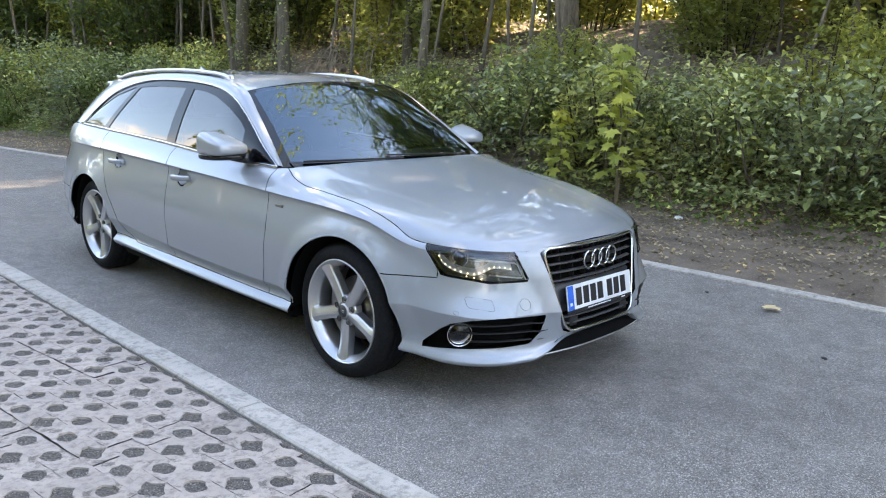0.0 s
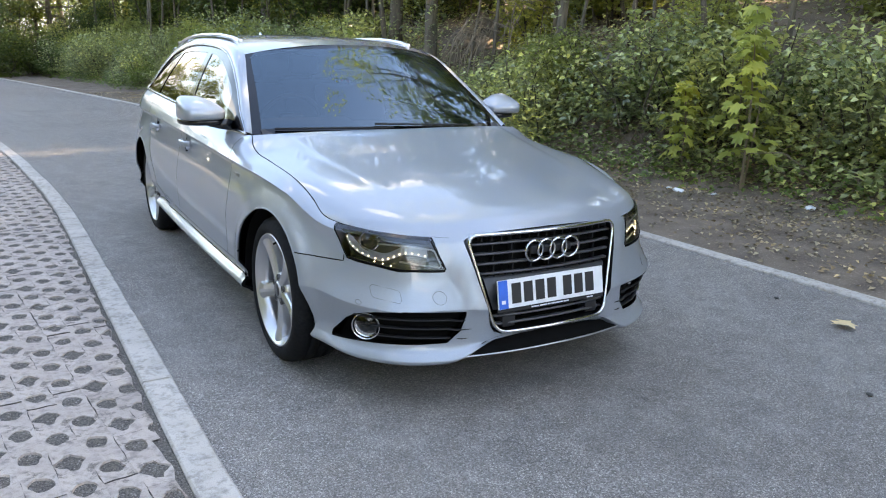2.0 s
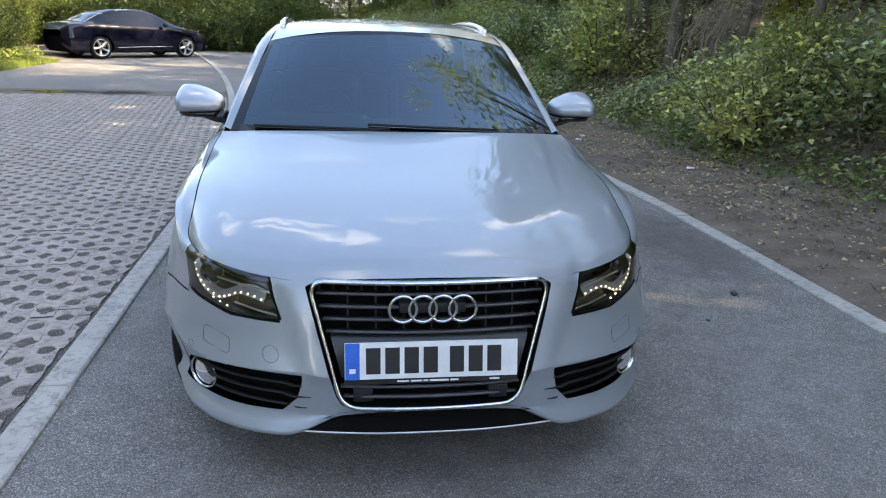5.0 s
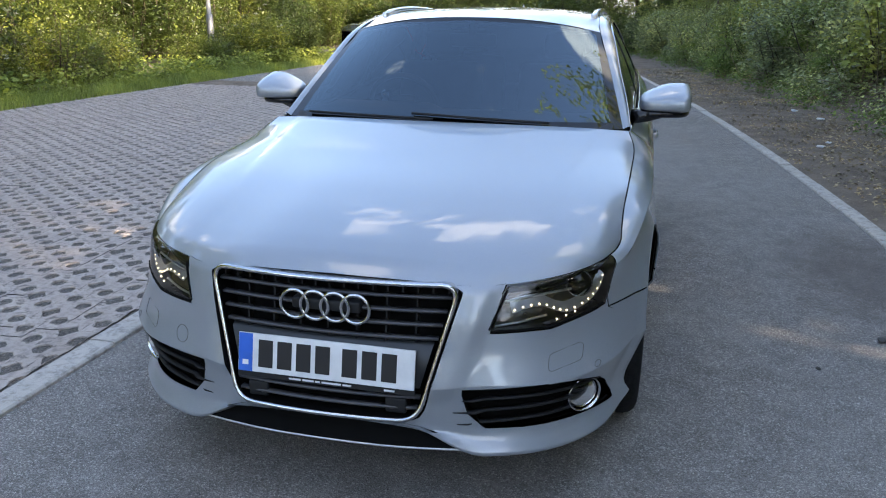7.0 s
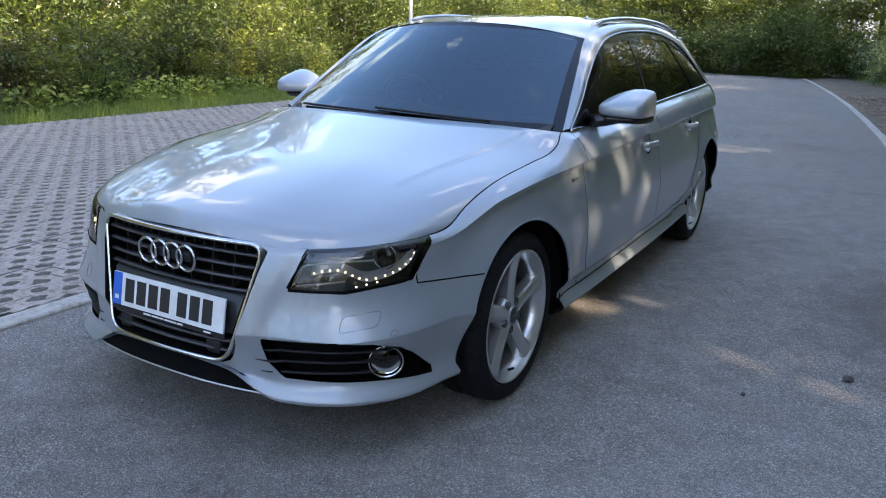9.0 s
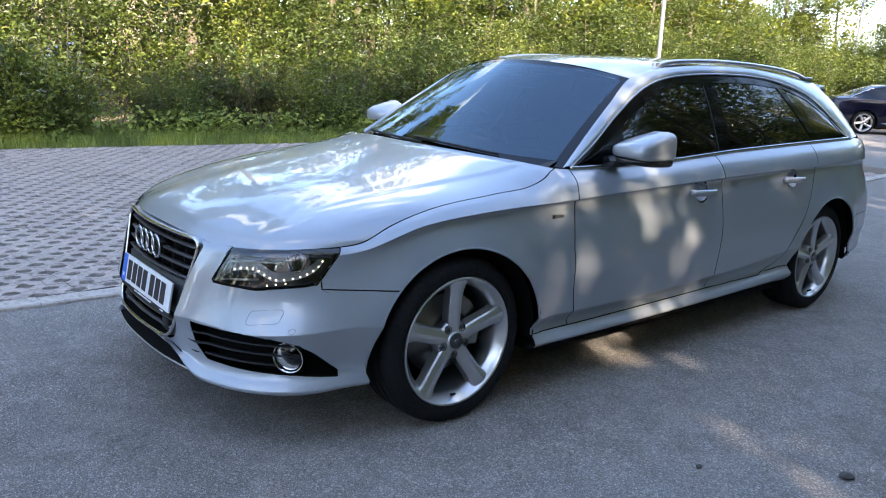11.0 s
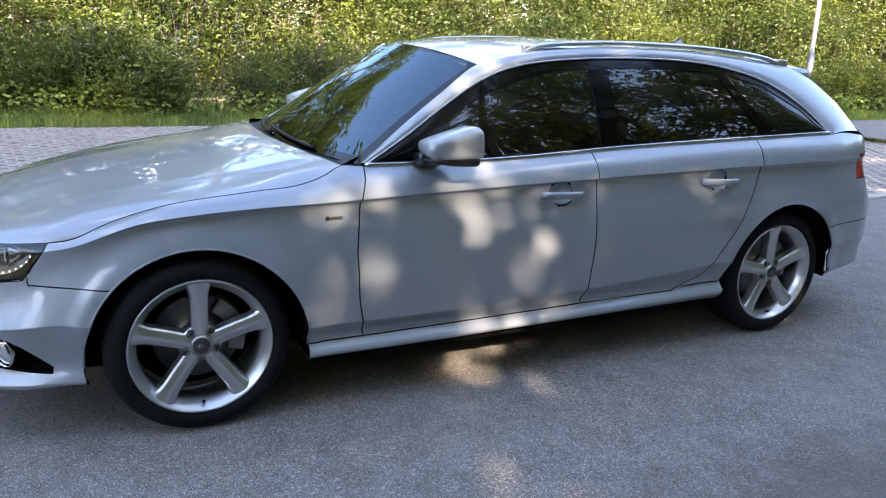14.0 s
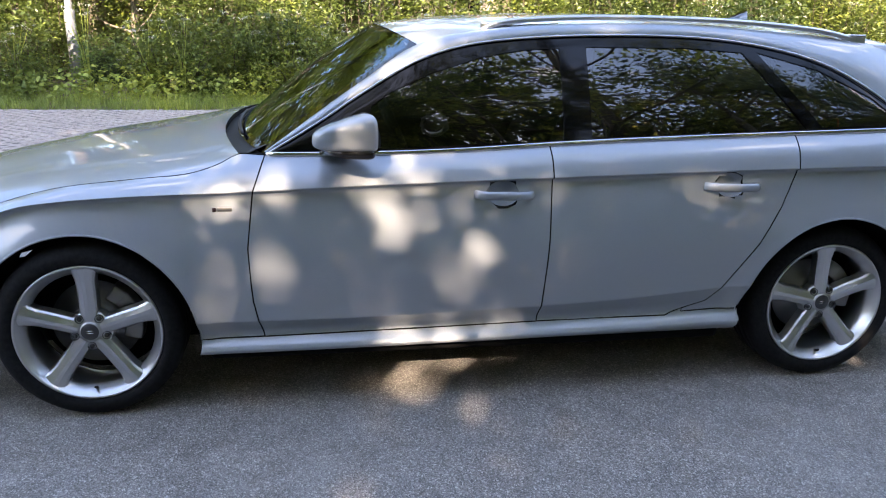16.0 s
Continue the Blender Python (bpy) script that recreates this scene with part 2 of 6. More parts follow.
def array_mesh(name, verts, faces, material, smooth=False):
    """A mesh from numpy arrays whose faces all have the same number of corners."""
    me = bpy.data.meshes.new(name)
    n, k = len(faces), faces.shape[1]
    me.vertices.add(len(verts))
    me.vertices.foreach_set("co", np.asarray(verts, dtype=np.float32).ravel())
    me.loops.add(n * k)
    me.loops.foreach_set("vertex_index", np.asarray(faces, dtype=np.int32).ravel())
    me.polygons.add(n)
    me.polygons.foreach_set("loop_start", np.arange(0, n * k, k, dtype=np.int32))
    me.polygons.foreach_set("use_smooth", np.full(n, smooth))
    me.materials.append(material)
    me.update(calc_edges=True)
    return me


def leaves(name, pos, size, material, up=1.0, slim=0.62, lie=None):
    """One mesh of many small folded leaves at pos (N, 3)."""
    n = len(pos)
    size = np.broadcast_to(size, (n,)) * rng.uniform(0.65, 1.3, n)
    nor = rng.normal(size=(n, 3))
    nor[:, 2] = np.abs(nor[:, 2]) + up
    if lie is not None:
        nor = nor * 0.45 + lie
    nor /= np.linalg.norm(nor, axis=1)[:, None]
    a = rng.normal(size=(n, 3))
    a -= nor * np.sum(a * nor, axis=1)[:, None]
    a /= np.linalg.norm(a, axis=1)[:, None]
    b = np.cross(nor, a)
    s = size[:, None]
    base = pos - a * s * 0.5
    tip = pos + a * s * 0.5 - nor * s * 0.12
    lift = nor * s * 0.13
    left = pos - a * s * 0.08 + b * s * slim * 0.5 + lift
    right = pos - a * s * 0.08 - b * s * slim * 0.5 + lift
    v = np.stack([base, left, tip, right], axis=1).reshape(-1, 3)
    i = np.arange(n)[:, None] * 4
    f = np.concatenate([i + np.array([[0, 2, 1]]), i + np.array([[0, 3, 2]])], axis=1).reshape(-1, 3)
    return array_mesh(name, v, f, material)


def tube(bm, pts, radii, seg=6, close=True):
    """A tapered tube along pts."""
    pts = [Vector(p) for p in pts]
    rings = []
    side = Vector((0.31, 0.93, 0.17))
    for k, p in enumerate(pts):
        d = (pts[min(k + 1, len(pts) - 1)] - pts[max(k - 1, 0)]).normalized()
        u = d.cross(side).normalized()
        w = d.cross(u)
        rings.append([bm.verts.new(p + (u * math.cos(q) + w * math.sin(q)) * radii[k]) for q in [2 * math.pi * j / seg for j in range(seg)]])
    for r0, r1 in zip(rings, rings[1:]):
        for j in range(seg):
            bm.faces.new((r0[j], r0[(j + 1) % seg], r1[(j + 1) % seg], r1[j]))
    if close:
        bm.faces.new(rings[0][::-1])
        bm.faces.new(rings[-1])
    return rings


def empty(name, m=None):
    ob = new(name)
    ob.empty_display_size = 0.1
    if m is not None:
        ob.matrix_basis = m
    return ob


# ---- ground ----
def kerb_x(y):
    """Road side of the kerb beside the paved lot."""
    return -1.31 - 0.0235 * max(0.0, y - 3.0) ** 1.6


def edge_x(y):
    """Middle of the concrete edging along the wooded side."""
    return 2.455 - 0.0296 * max(0.0, y - 2.0) ** 1.466


def bank_foot(y):
    return edge_x(y) + 1.85 + 0.45 * math.exp(-((y + 0.5) / 3.5) ** 2) - 0.2 * math.exp(-((y - 5) / 2.0) ** 2) + 0.25 * noise.noise((y * 0.5, 3.3, 0))


def path_gap(y):
    """A trodden path climbs the bank here."""
    return math.exp(-((y - 9.85) / 0.75) ** 2)


def ground_z(x, y):
    z = -0.012
    if y < 42:
        f = x - bank_foot(y)
        if f > 0:
            steep = 1.0 - 0.6 * path_gap(y)
            z += steep * (1.9 * (1 - math.exp(-f / 2.6)) + 0.10 * f * min(1, f / 4))
            z += 0.22 * min(1, f) * noise.noise((x * 0.55, y * 0.55, 0.0))
        elif x > edge_x(y) + 0.06:
            z += 0.03 * min(1.0, (x - edge_x(y)) / 0.5) + 0.03 * noise.noise((x * 1.7, y * 1.7, 4.0)) * min(1.0, (x - edge_x(y)) / 0.6)
    if x < -8.0:
        z += 0.10 * min(1, (-8.0 - x)) + 0.12 * noise.noise((x * 0.6, y * 0.6, 8.0)) * min(1.0, (-8.0 - x) / 1.5)
    return z


def build_ground():
    def axis(lo, hi, fine_lo, fine_hi, fine, growth=1.25):
        mid = list(np.arange(fine_lo, fine_hi + 1e-6, fine))
        a, step = fine_hi, fine
        while a < hi:
            step *= growth
            a = min(hi, a + step)
            mid.append(a)
        a, step = fine_lo, fine
        while a > lo:
            step *= growth
            a = max(lo, a - step)
            mid.insert(0, a)
        return mid
    xs = axis(-700, 700, -10, 12, 0.25)
    ys = axis(-700, 700, -8, 30, 0.3)
    verts = np.array([(x, y, ground_z(x, y)) for y in ys for x in xs])
    nx = len(xs)
    j, i = np.meshgrid(np.arange(len(ys) - 1), np.arange(nx - 1), indexing="ij")
    q = (j * nx + i).ravel()
    faces = np.stack([q, q + 1, q + 1 + nx, q + nx], axis=1)
    ob = new("ground", array_mesh("ground", verts, faces, M_DIRT, True))
    tagged(ob, "bare brown earth with leaf litter rising to a bank", "ground", kind="structure")

    bm = bmesh.new()
    rows = []
    for y in list(np.arange(-40, 46, 0.5)):
        x1 = edge_x(y)
        x0 = kerb_x(y) - 0.06 if y < 11.6 else (-8.3 if y < 20 else -11 if y < 31 else kerb_x(y) - 2)
        rows.append([bm.verts.new((x0 + (x1 - x0) * k / 8, y, 0.0)) for k in range(9)])
    for a, b in zip(rows, rows[1:]):
        for k in range(8):
            bm.faces.new((a[k], a[k + 1], b[k + 1], b[k]))
    ob = mesh_object("road", bm, M_ASPHALT)
    tagged(ob, "worn grey asphalt lane with fine chippings", "road", kind="structure")


build_ground()


def strip_stones(name, line, y0, y1, length, half, z0, z1, material, parent, gap=0.004):
    """Kerb stones laid end to end along x = line(y)."""
    y = y0
    while y < y1:
        e = y + length - gap
        bm = bmesh.new()
        xa, xb = line(y), line(e)
        ch = 0.008
        prof = [(-half, z0), (-half, z1 - ch), (-half + ch, z1), (half - ch, z1), (half, z1 - ch), (half, z0)]
        jig = rng.normal(0, 0.0025, 2)
        a = [bm.verts.new((xa + px + jig[0], y, pz + jig[1])) for px, pz in prof]
        b = [bm.verts.new((xb + px + jig[0], e, pz + jig[1])) for px, pz in prof]
        for k in range(5):
            bm.faces.new((a[k], a[k + 1], b[k + 1], b[k]))
        bm.faces.new(a[::-1])
        bm.faces.new(b)
        part(name, bm, material, parent, smooth=False)
        y += length


kerb = tagged(empty("kerb"), "row of pale concrete kerb stones beside the pavers", "kerb", kind="structure")
strip_stones("kerb_stone", lambda y: kerb_x(y) - 0.062, -6.445, 32.0, 0.915, 0.062, -0.1, 0.022, M_KERB, kerb)
edging = tagged(empty("edging"), "flush concrete edging strip between asphalt and earth", "kerb", kind="structure")
strip_stones("edging_stone", edge_x, -12.0, 40.0, 0.915, 0.056, -0.1, 0.02, M_EDGE, edging)


# ---- foliage ----
def crown_points(n, centres, radii, shell=0.55):
    """Leaf places in lumps round centres, denser towards each lump's skin."""
    k = rng.integers(0, len(centres), n)
    d = rng.normal(size=(n, 3))
    d /= np.linalg.norm(d, axis=1)[:, None]
    r = (shell + (1 - shell) * rng.random(n)) ** 0.8
    d[:, 2] *= 0.75
    return np.asarray(centres)[k] + d * (np.asarray(radii)[k] * r)[:, None] + rng.normal(0, 0.06, (n, 3))


def make_tree(h, trunk_r, base, spread, n_leaves, size, material, lean=(0, 0), lumps=16, name="tree", ivy=0):
    """A tapered trunk with limbs and twigs and a loose crown."""
    top = empty(name)
    bm = bmesh.new()
    pts, rad = [], []
    for k in range(9):
        f = k / 8
        pts.append((lean[0] * f * f + 0.12 * noise.noise((h, f * 3, 1)) * f * 3, lean[1] * f * f + 0.12 * noise.noise((h, f * 3, 7)) * f * 3, h * f * 0.92 - 0.25))
        rad.append(trunk_r * (1 - 0.86 * f) * (1.35 if k == 0 else 1))
    tube(bm, pts, rad, 8)
    centres, radii = [], []
    for k in range(lumps):
        f = base + (1 - base) * (k + 0.5) / lumps
        p = Vector(pts[0]).lerp(Vector(pts[-1]), f)
        p = Vector(pts[min(8, int(f * 8))])
        a = 2.4 * k + rng.uniform(-0.4, 0.4)
        reach = spread * (1.05 - 0.62 * max(0, (f - base) / (1 - base))) * rng.uniform(0.55, 1.1)
        tip = p + Vector((math.cos(a) * reach, math.sin(a) * reach, reach * rng.uniform(0.1, 0.75)))
        mid = p.lerp(tip, 0.55) + Vector((0, 0, -0.06 * reach))
        r0 = trunk_r * 0.34 * (1.1 - f)
        tube(bm, [p, mid, tip], [r0 + 0.012, r0 * 0.6 + 0.008, 0.006], 5, False)
        for _ in range(3):
            t2 = tip + Vector(rng.normal(0, 0.35 * reach, 3))
            tube(bm, [mid.lerp(tip, rng.uniform(0, 0.7)), t2], [0.012, 0.004], 4, False)
            centres.append(tuple(t2))
            radii.append(rng.uniform(0.30, 0.55) * spread * 0.55)
        centres.append(tuple(tip))
        radii.append(rng.uniform(0.35, 0.6) * spread * 0.6)
    part("trunk", bm, M_BARK, top)
    crown = new("crown", leaves("crown", crown_points(n_leaves, centres, radii), size, material))
    crown.parent = top
    if ivy:
        hh = rng.random(ivy) ** 1.2 * h * 0.55
        ang = rng.uniform(0, 2 * math.pi, ivy)
        rr = trunk_r * 1.1 + rng.gamma(1.6, 0.05, ivy)
        iv = new("ivy", leaves("ivy", np.stack([np.cos(ang) * rr + lean[0] * (hh / h) ** 2, np.sin(ang) * rr + lean[1] * (hh / h) ** 2, hh], 1), 0.075, M_IVY))
        iv.parent = top
    return top


def make_bush(w, h, n_leaves, size, material, name="bush", stems=14, flowers=0):
    top = empty(name)
    bm = bmesh.new()
    centres, radii = [], []
    for k in range(stems):
        a = rng.uniform(0, 2 * math.pi)
        r = w * math.sqrt(rng.random()) * 0.85
        hh = h * rng.uniform(0.45, 1.0) * (1 - 0.45 * (r / w) ** 2)
        tip = Vector((math.cos(a) * r, math.sin(a) * r, hh))
        foot = Vector((math.cos(a) * r * 0.4, math.sin(a) * r * 0.4, -0.15))
        mid = foot.lerp(tip, 0.5) + Vector(rng.normal(0, 0.07, 3))
        tube(bm, [foot, mid, tip, tip + Vector(rng.normal(0, 0.16, 3)) + Vector((0, 0, 0.12))], [0.016, 0.012, 0.006, 0.003], 4, False)
        for f in (0.35, 0.65, 1.0):
            centres.append(tuple(foot.lerp(tip, f) + Vector(rng.normal(0, 0.1, 3))))
            radii.append(rng.uniform(0.22, 0.42) * min(w, h))
    tagged(part("stem", bm, M_STEM, top), kind="stuff")
    pts = crown_points(n_leaves, centres, radii, 0.4)
    pts[:, 2] = np.maximum(pts[:, 2], 0.02 + 0.1 * rng.random(n_leaves))
    cr = new("foliage", leaves("foliage", pts, size, material))
    cr.parent = top
    if flowers:
        fp = np.array(centres)[rng.integers(0, len(centres), flowers)] + rng.normal(0, 0.22 * h, (flowers, 3)) + [0, 0, 0.12 * h]
        bits = (fp[:, None, :] + rng.normal(0, 0.045, (flowers, 26, 3)) * [1, 1, 0.35]).reshape(-1, 3)
        fl = new("blossom", leaves("blossom", bits, 0.022, M_FLOWER, 1.5, 0.9))
        fl.parent = top
    return top


def plant(ob, spots, label, category, group, tilt=4):
    """Puts the first thing and copies of it at spots (x, y, scale)."""
    kept = []
    for x, y, s in spots:
        if category == "bush" and 0 < x < bank_foot(y) + 2.4 and 6.2 < y < 10.9:
            continue
        if category == "bush" and -11 < x < -8 and (abs(y - 15.3) < 1.2 or abs(y + 2.9) < 0.9):
            s *= 0.6
        if x < -9 and abs(y - 2.55 + 0.3 * (x + 9.3)) < 0.95:
            if x < -12.9 and s < 1.1:
                continue
            s = s * (0.72 if x > -10.9 else 0.78 if x > -12.9 else 1.0)
        kept.append((x, y, s))
    for k, (x, y, s) in enumerate(kept):
        m = pose(x, y, ground_z(x, y) - 0.03, rng.uniform(-tilt, tilt), rng.uniform(-tilt, tilt), rng.uniform(0, 360)) @ Matrix.Diagonal((s, s, s * rng.uniform(0.92, 1.1), 1))
        if k == 0:
            tagged(ob, label, category, group)
            ob.matrix_basis = m
            first = ob.scale.copy()
        else:
            c = copy_thing(ob, Matrix())
            c.matrix_basis = m


def spread_spots(n, fx, y0, y1, s0=0.85, s1=1.2, jitter=0.5):
    out = []
    for k in range(n):
        y = y0 + (y1 - y0) * (k + rng.uniform(0.1, 0.9)) / n
        out.append((fx(y) + rng.uniform(-jitter, jitter), y, rng.uniform(s0, s1)))
    return out


# the wood on the bank
tall = make_tree(10.5, 0.15, 0.40, 2.4, 3000, 0.16, M_WOOD, (0.5, 0.2), 20, ivy=900)
plant(tall, spread_spots(11, lambda y: bank_foot(y) + 5.8, -9, 34, 1.1, 1.32, 1.4), "tall slim woodland tree with ivy on its trunk", "tree", "trees on the bank")
slim = make_tree(8.5, 0.075, 0.5, 1.5, 1400, 0.12, M_WOOD, (0.6, -0.3), 12, ivy=260)
plant(slim, spread_spots(9, lambda y: bank_foot(y) + 2.6, -8, 38, 0.75, 1.15, 1.2), "thin young woodland tree with a light crown", "tree", "young trees on the bank")
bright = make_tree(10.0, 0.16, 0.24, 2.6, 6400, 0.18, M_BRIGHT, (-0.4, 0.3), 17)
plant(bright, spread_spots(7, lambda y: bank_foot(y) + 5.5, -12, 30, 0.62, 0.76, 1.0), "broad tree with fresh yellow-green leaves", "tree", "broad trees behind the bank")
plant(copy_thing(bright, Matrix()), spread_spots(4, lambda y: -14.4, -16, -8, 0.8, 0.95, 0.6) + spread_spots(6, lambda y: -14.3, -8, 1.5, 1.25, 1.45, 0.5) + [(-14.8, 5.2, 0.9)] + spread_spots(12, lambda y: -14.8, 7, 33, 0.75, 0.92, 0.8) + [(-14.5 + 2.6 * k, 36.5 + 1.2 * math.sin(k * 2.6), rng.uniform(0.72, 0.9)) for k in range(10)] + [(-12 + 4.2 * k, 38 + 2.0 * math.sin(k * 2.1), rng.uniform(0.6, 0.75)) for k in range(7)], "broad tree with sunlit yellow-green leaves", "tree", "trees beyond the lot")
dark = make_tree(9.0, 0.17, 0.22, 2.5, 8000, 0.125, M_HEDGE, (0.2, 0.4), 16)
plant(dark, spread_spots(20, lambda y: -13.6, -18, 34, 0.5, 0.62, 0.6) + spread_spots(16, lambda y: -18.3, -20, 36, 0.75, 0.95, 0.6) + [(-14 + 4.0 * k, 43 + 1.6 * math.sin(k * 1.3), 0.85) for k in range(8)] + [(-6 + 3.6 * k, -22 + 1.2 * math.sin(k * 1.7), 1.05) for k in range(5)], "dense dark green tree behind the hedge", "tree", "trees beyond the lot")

for k, (x, y, s) in enumerate(((5.28, 10.95, 0.86), (5.2, 9.42, 0.8))):
    copy_thing(tall, pose(x, y, ground_z(x, y) - 0.1, 0, 2 * k, 70 * k) @ Matrix.Scale(s, 4))
copy_thing(slim, pose(5.0, 10.62, ground_z(5.0, 10.62) - 0.1, 0, 6, 200))
for k, (x, y, s) in enumerate(((9.3, -1.9, 0.9), (9.7, -0.7, 0.95), (8.7, -2.9, 0.85), (9.0, 0.5, 0.85))):
    copy_thing(slim, pose(x, y, ground_z(x, y) - 0.1, 0, 2, 80 * k) @ Matrix.Scale(s, 4))
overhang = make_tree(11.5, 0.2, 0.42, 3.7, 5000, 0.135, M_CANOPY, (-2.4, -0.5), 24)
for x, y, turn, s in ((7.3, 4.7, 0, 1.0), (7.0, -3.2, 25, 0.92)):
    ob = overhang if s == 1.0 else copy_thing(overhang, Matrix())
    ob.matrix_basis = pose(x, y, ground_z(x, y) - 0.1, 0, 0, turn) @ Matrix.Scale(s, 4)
    tagged(ob, "tall tree leaning over the lane with sparse leaves coloured as sunlit", "tree", "trees leaning over the lane")
# Added row that blocks the sun; gaps and short trees leave dapples on the car.
sun_screen_tree = make_tree(11.0, 0.2, 0.3, 2.7, 5200, 0.26, M_WOOD, (0.3, 0.2), 24)
plant(sun_screen_tree, [(13.2 + 1.4 * (k % 2) + rng.uniform(-0.3, 0.3), -13 + 1.55 * k, rng.uniform(0.72, 0.8)) for k in range(19) if k not in (6, 7, 8, 13, 15, 17)] + [(13.2, -5.1, 0.78), (13.3, -0.6, 0.77), (13.5, 0.9, 0.77), (14.6, 1.4, 0.78), (13.6, -3.4, 0.585), (13.4, -2.1, 0.575)], "dense leafy tree added to screen the lane from sun", "tree", "trees deep in the wood")
# Trees added for their high crowns, out of view, which shade the lot.
shade_crest = make_tree(14.0, 0.22, 0.76, 2.3, 4200, 0.28, M_WOOD, (0.2, 0.1), 14)
plant(shade_crest, [(15.6, -5.6, 1.0), (15.9, -3.6, 1.0), (15.5, -1.6, 1.0), (15.4, -7.4, 1.02), (15.9, -9.2, 1.05), (15.3, -11.0, 1.02), (16.2, -12.6, 1.05)], "tree added for its unseen high crown that shades the lot", "tree", "trees deep in the wood", 1)
pole = make_tree(6.5, 0.035, 0.5, 0.8, 420, 0.11, M_LEAF, (0.5, 0.4), 8, name="young_tree")
plant(pole, spread_spots(64, lambda y: bank_foot(y) + 3.2, -6, 34, 0.7, 1.2, 1.7), "thin bare-stemmed young tree in the wood", "tree", "thin stems in the wood", 9)
thicket = make_bush(1.5, 3.0, 5200, 0.12, M_LEAF, "thicket", 24)
plant(thicket, spread_spots(13, lambda y: bank_foot(y) + 4.4, -10, 38, 0.75, 1.2, 0.9) + spread_spots(18, lambda y: bank_foot(y) + 7.5, -14, 44, 0.8, 1.15, 0.8), "tall tangled thicket in the wood", "bush", "thickets in the wood")
far_thicket = make_bush(1.5, 3.0, 8000, 0.09, M_HEDGE, "thicket", 24)
plant(far_thicket, [s for s in spread_spots(32, lambda y: -12.3, -18, 30, 0.75, 1.15, 0.5)] + [(-17 + 2.3 * k, 35.5 + 0.9 * math.sin(k * 2.3), rng.uniform(1.0, 1.5)) for k in range(8)] + [(-18 + 2.6 * k, 47 + math.sin(k), 1.6) for k in range(9)] + [(-9 + 2.6 * k, -19 + math.sin(k * 1.7), 1.2) for k in range(8)], "tall dense green thicket behind the bushes", "bush", "thickets round the lot")

# bushes on the bank and along the far side of the lot
ivy_bush = make_bush(1.0, 1.25, 3400, 0.08, M_IVY, "ivy_bush")
plant(ivy_bush, spread_spots(30, lambda y: bank_foot(y) + 1.0, -7, 30, 0.7, 1.15, 0.6), "dark ivy-covered shrub on the bank", "bush", "shrubs on the bank")
green_bush = make_bush(0.9, 1.25, 3400, 0.068, M_LEAF, "bush")
plant(make_bush(0.9, 1.0, 4200, 0.06, M_HERB, "bush"), spread_spots(16, lambda y: bank_foot(y) + 0.9, -8, 34, 0.6, 1.1, 0.6), "bright green herby shrub at the bank's foot", "bush", "shrubs on the bank")
plant(green_bush, spread_spots(24, lambda y: bank_foot(y) + 1.6, -8, 34, 0.7, 1.25, 0.9), "loose green shrub among ivy", "bush", "shrubs on the bank")
copy_thing(dark, pose(-11.5, -2.45, ground_z(-11.5, -2.45) - 0.1, 0, 4, 130) @ Matrix.Scale(0.95, 4))
hedge = make_bush(1.3, 1.7, 5600, 0.095, M_HEDGE, "hedge_bush", 20)
plant(hedge, [s for s in spread_spots(26, lambda y: -9.9, -14, 27, 0.55, 1.0, 0.5) if not 2.8 < s[1] < 3.8 and s[1] < 22.5], "dense green bramble bush at the lot's edge", "bush", "bushes along the lot")
lime_bush = make_bush(1.1, 1.5, 4600, 0.08, M_LIME, "bush", 16, 16)
plant(lime_bush, spread_spots(15, lambda y: -9.3, -13, 19.5, 0.6, 1.0, 0.4), "sunlit yellow-green bush with white flower heads", "bush", "bushes along the lot")
plant(copy_thing(hedge, Matrix()), [(-13 + 1.9 * k, 31 + 0.8 * math.sin(k * 1.9), rng.uniform(1.0, 1.5)) for k in range(9)], "dense green hedge bush behind the parked cars", "bush", "hedge behind the parked cars")


def ground_cover(name, n, xf, y0, y1, size, material, label, category, lift=0.12, lie=None, up=1.2, patchy=False):
    y = rng.uniform(y0, y1, n)
    x = np.array([xf(v) for v in y])
    z = np.array([ground_z(a, b) for a, b in zip(x, y)])
    keep = np.array([rng.random() > 0.85 * path_gap(b) for b in y])
    if patchy:
        keep &= np.array([noise.noise((a * 0.75, b * 0.75, 2.0)) < 0.12 + 0.5 * rng.random() ** 2 for a, b in zip(x, y)])
    p = np.stack([x, y, z + rng.random(n) ** 1.6 * lift + 0.01], 1)[keep]
    ob = new(name, leaves(name, p, size, material, up, 0.75, lie))
    return tagged(ob, label, category, kind="stuff")


ground_cover("ivy_carpet", 95000, lambda y: bank_foot(y) + 0.05 + rng.gamma(1.5, 1.0), -8, 32, 0.075, M_IVY, "dark glossy ivy carpeting the bank", "ivy", 0.35, np.array([-0.45, 0, 0.65]), patchy=True)
ground_cover("bank_litter", 14000, lambda y: bank_foot(y) + rng.gamma(1.6, 1.1), -8, 30, 0.06, M_DEAD, "brown fallen leaves on the bank between ivy patches", "leaf litter", 0.02, np.array([-0.3, 0, 1.0]))
ground_cover("weeds", 16000, lambda y: bank_foot(y) + rng.normal(0.25, 0.25), -8, 34, 0.055, M_HERB, "low green weeds along the bank's foot", "weeds", 0.2)
ground_cover("leaf_litter", 15000, lambda y: edge_x(y) + 0.1 + (bank_foot(y) + 0.2 - edge_x(y)) * rng.random() ** 0.7, -7, 20, 0.042, M_DEAD, "scattered dry brown leaves on bare earth", "leaf litter", 0.01, np.array([0, 0, 1.0]))
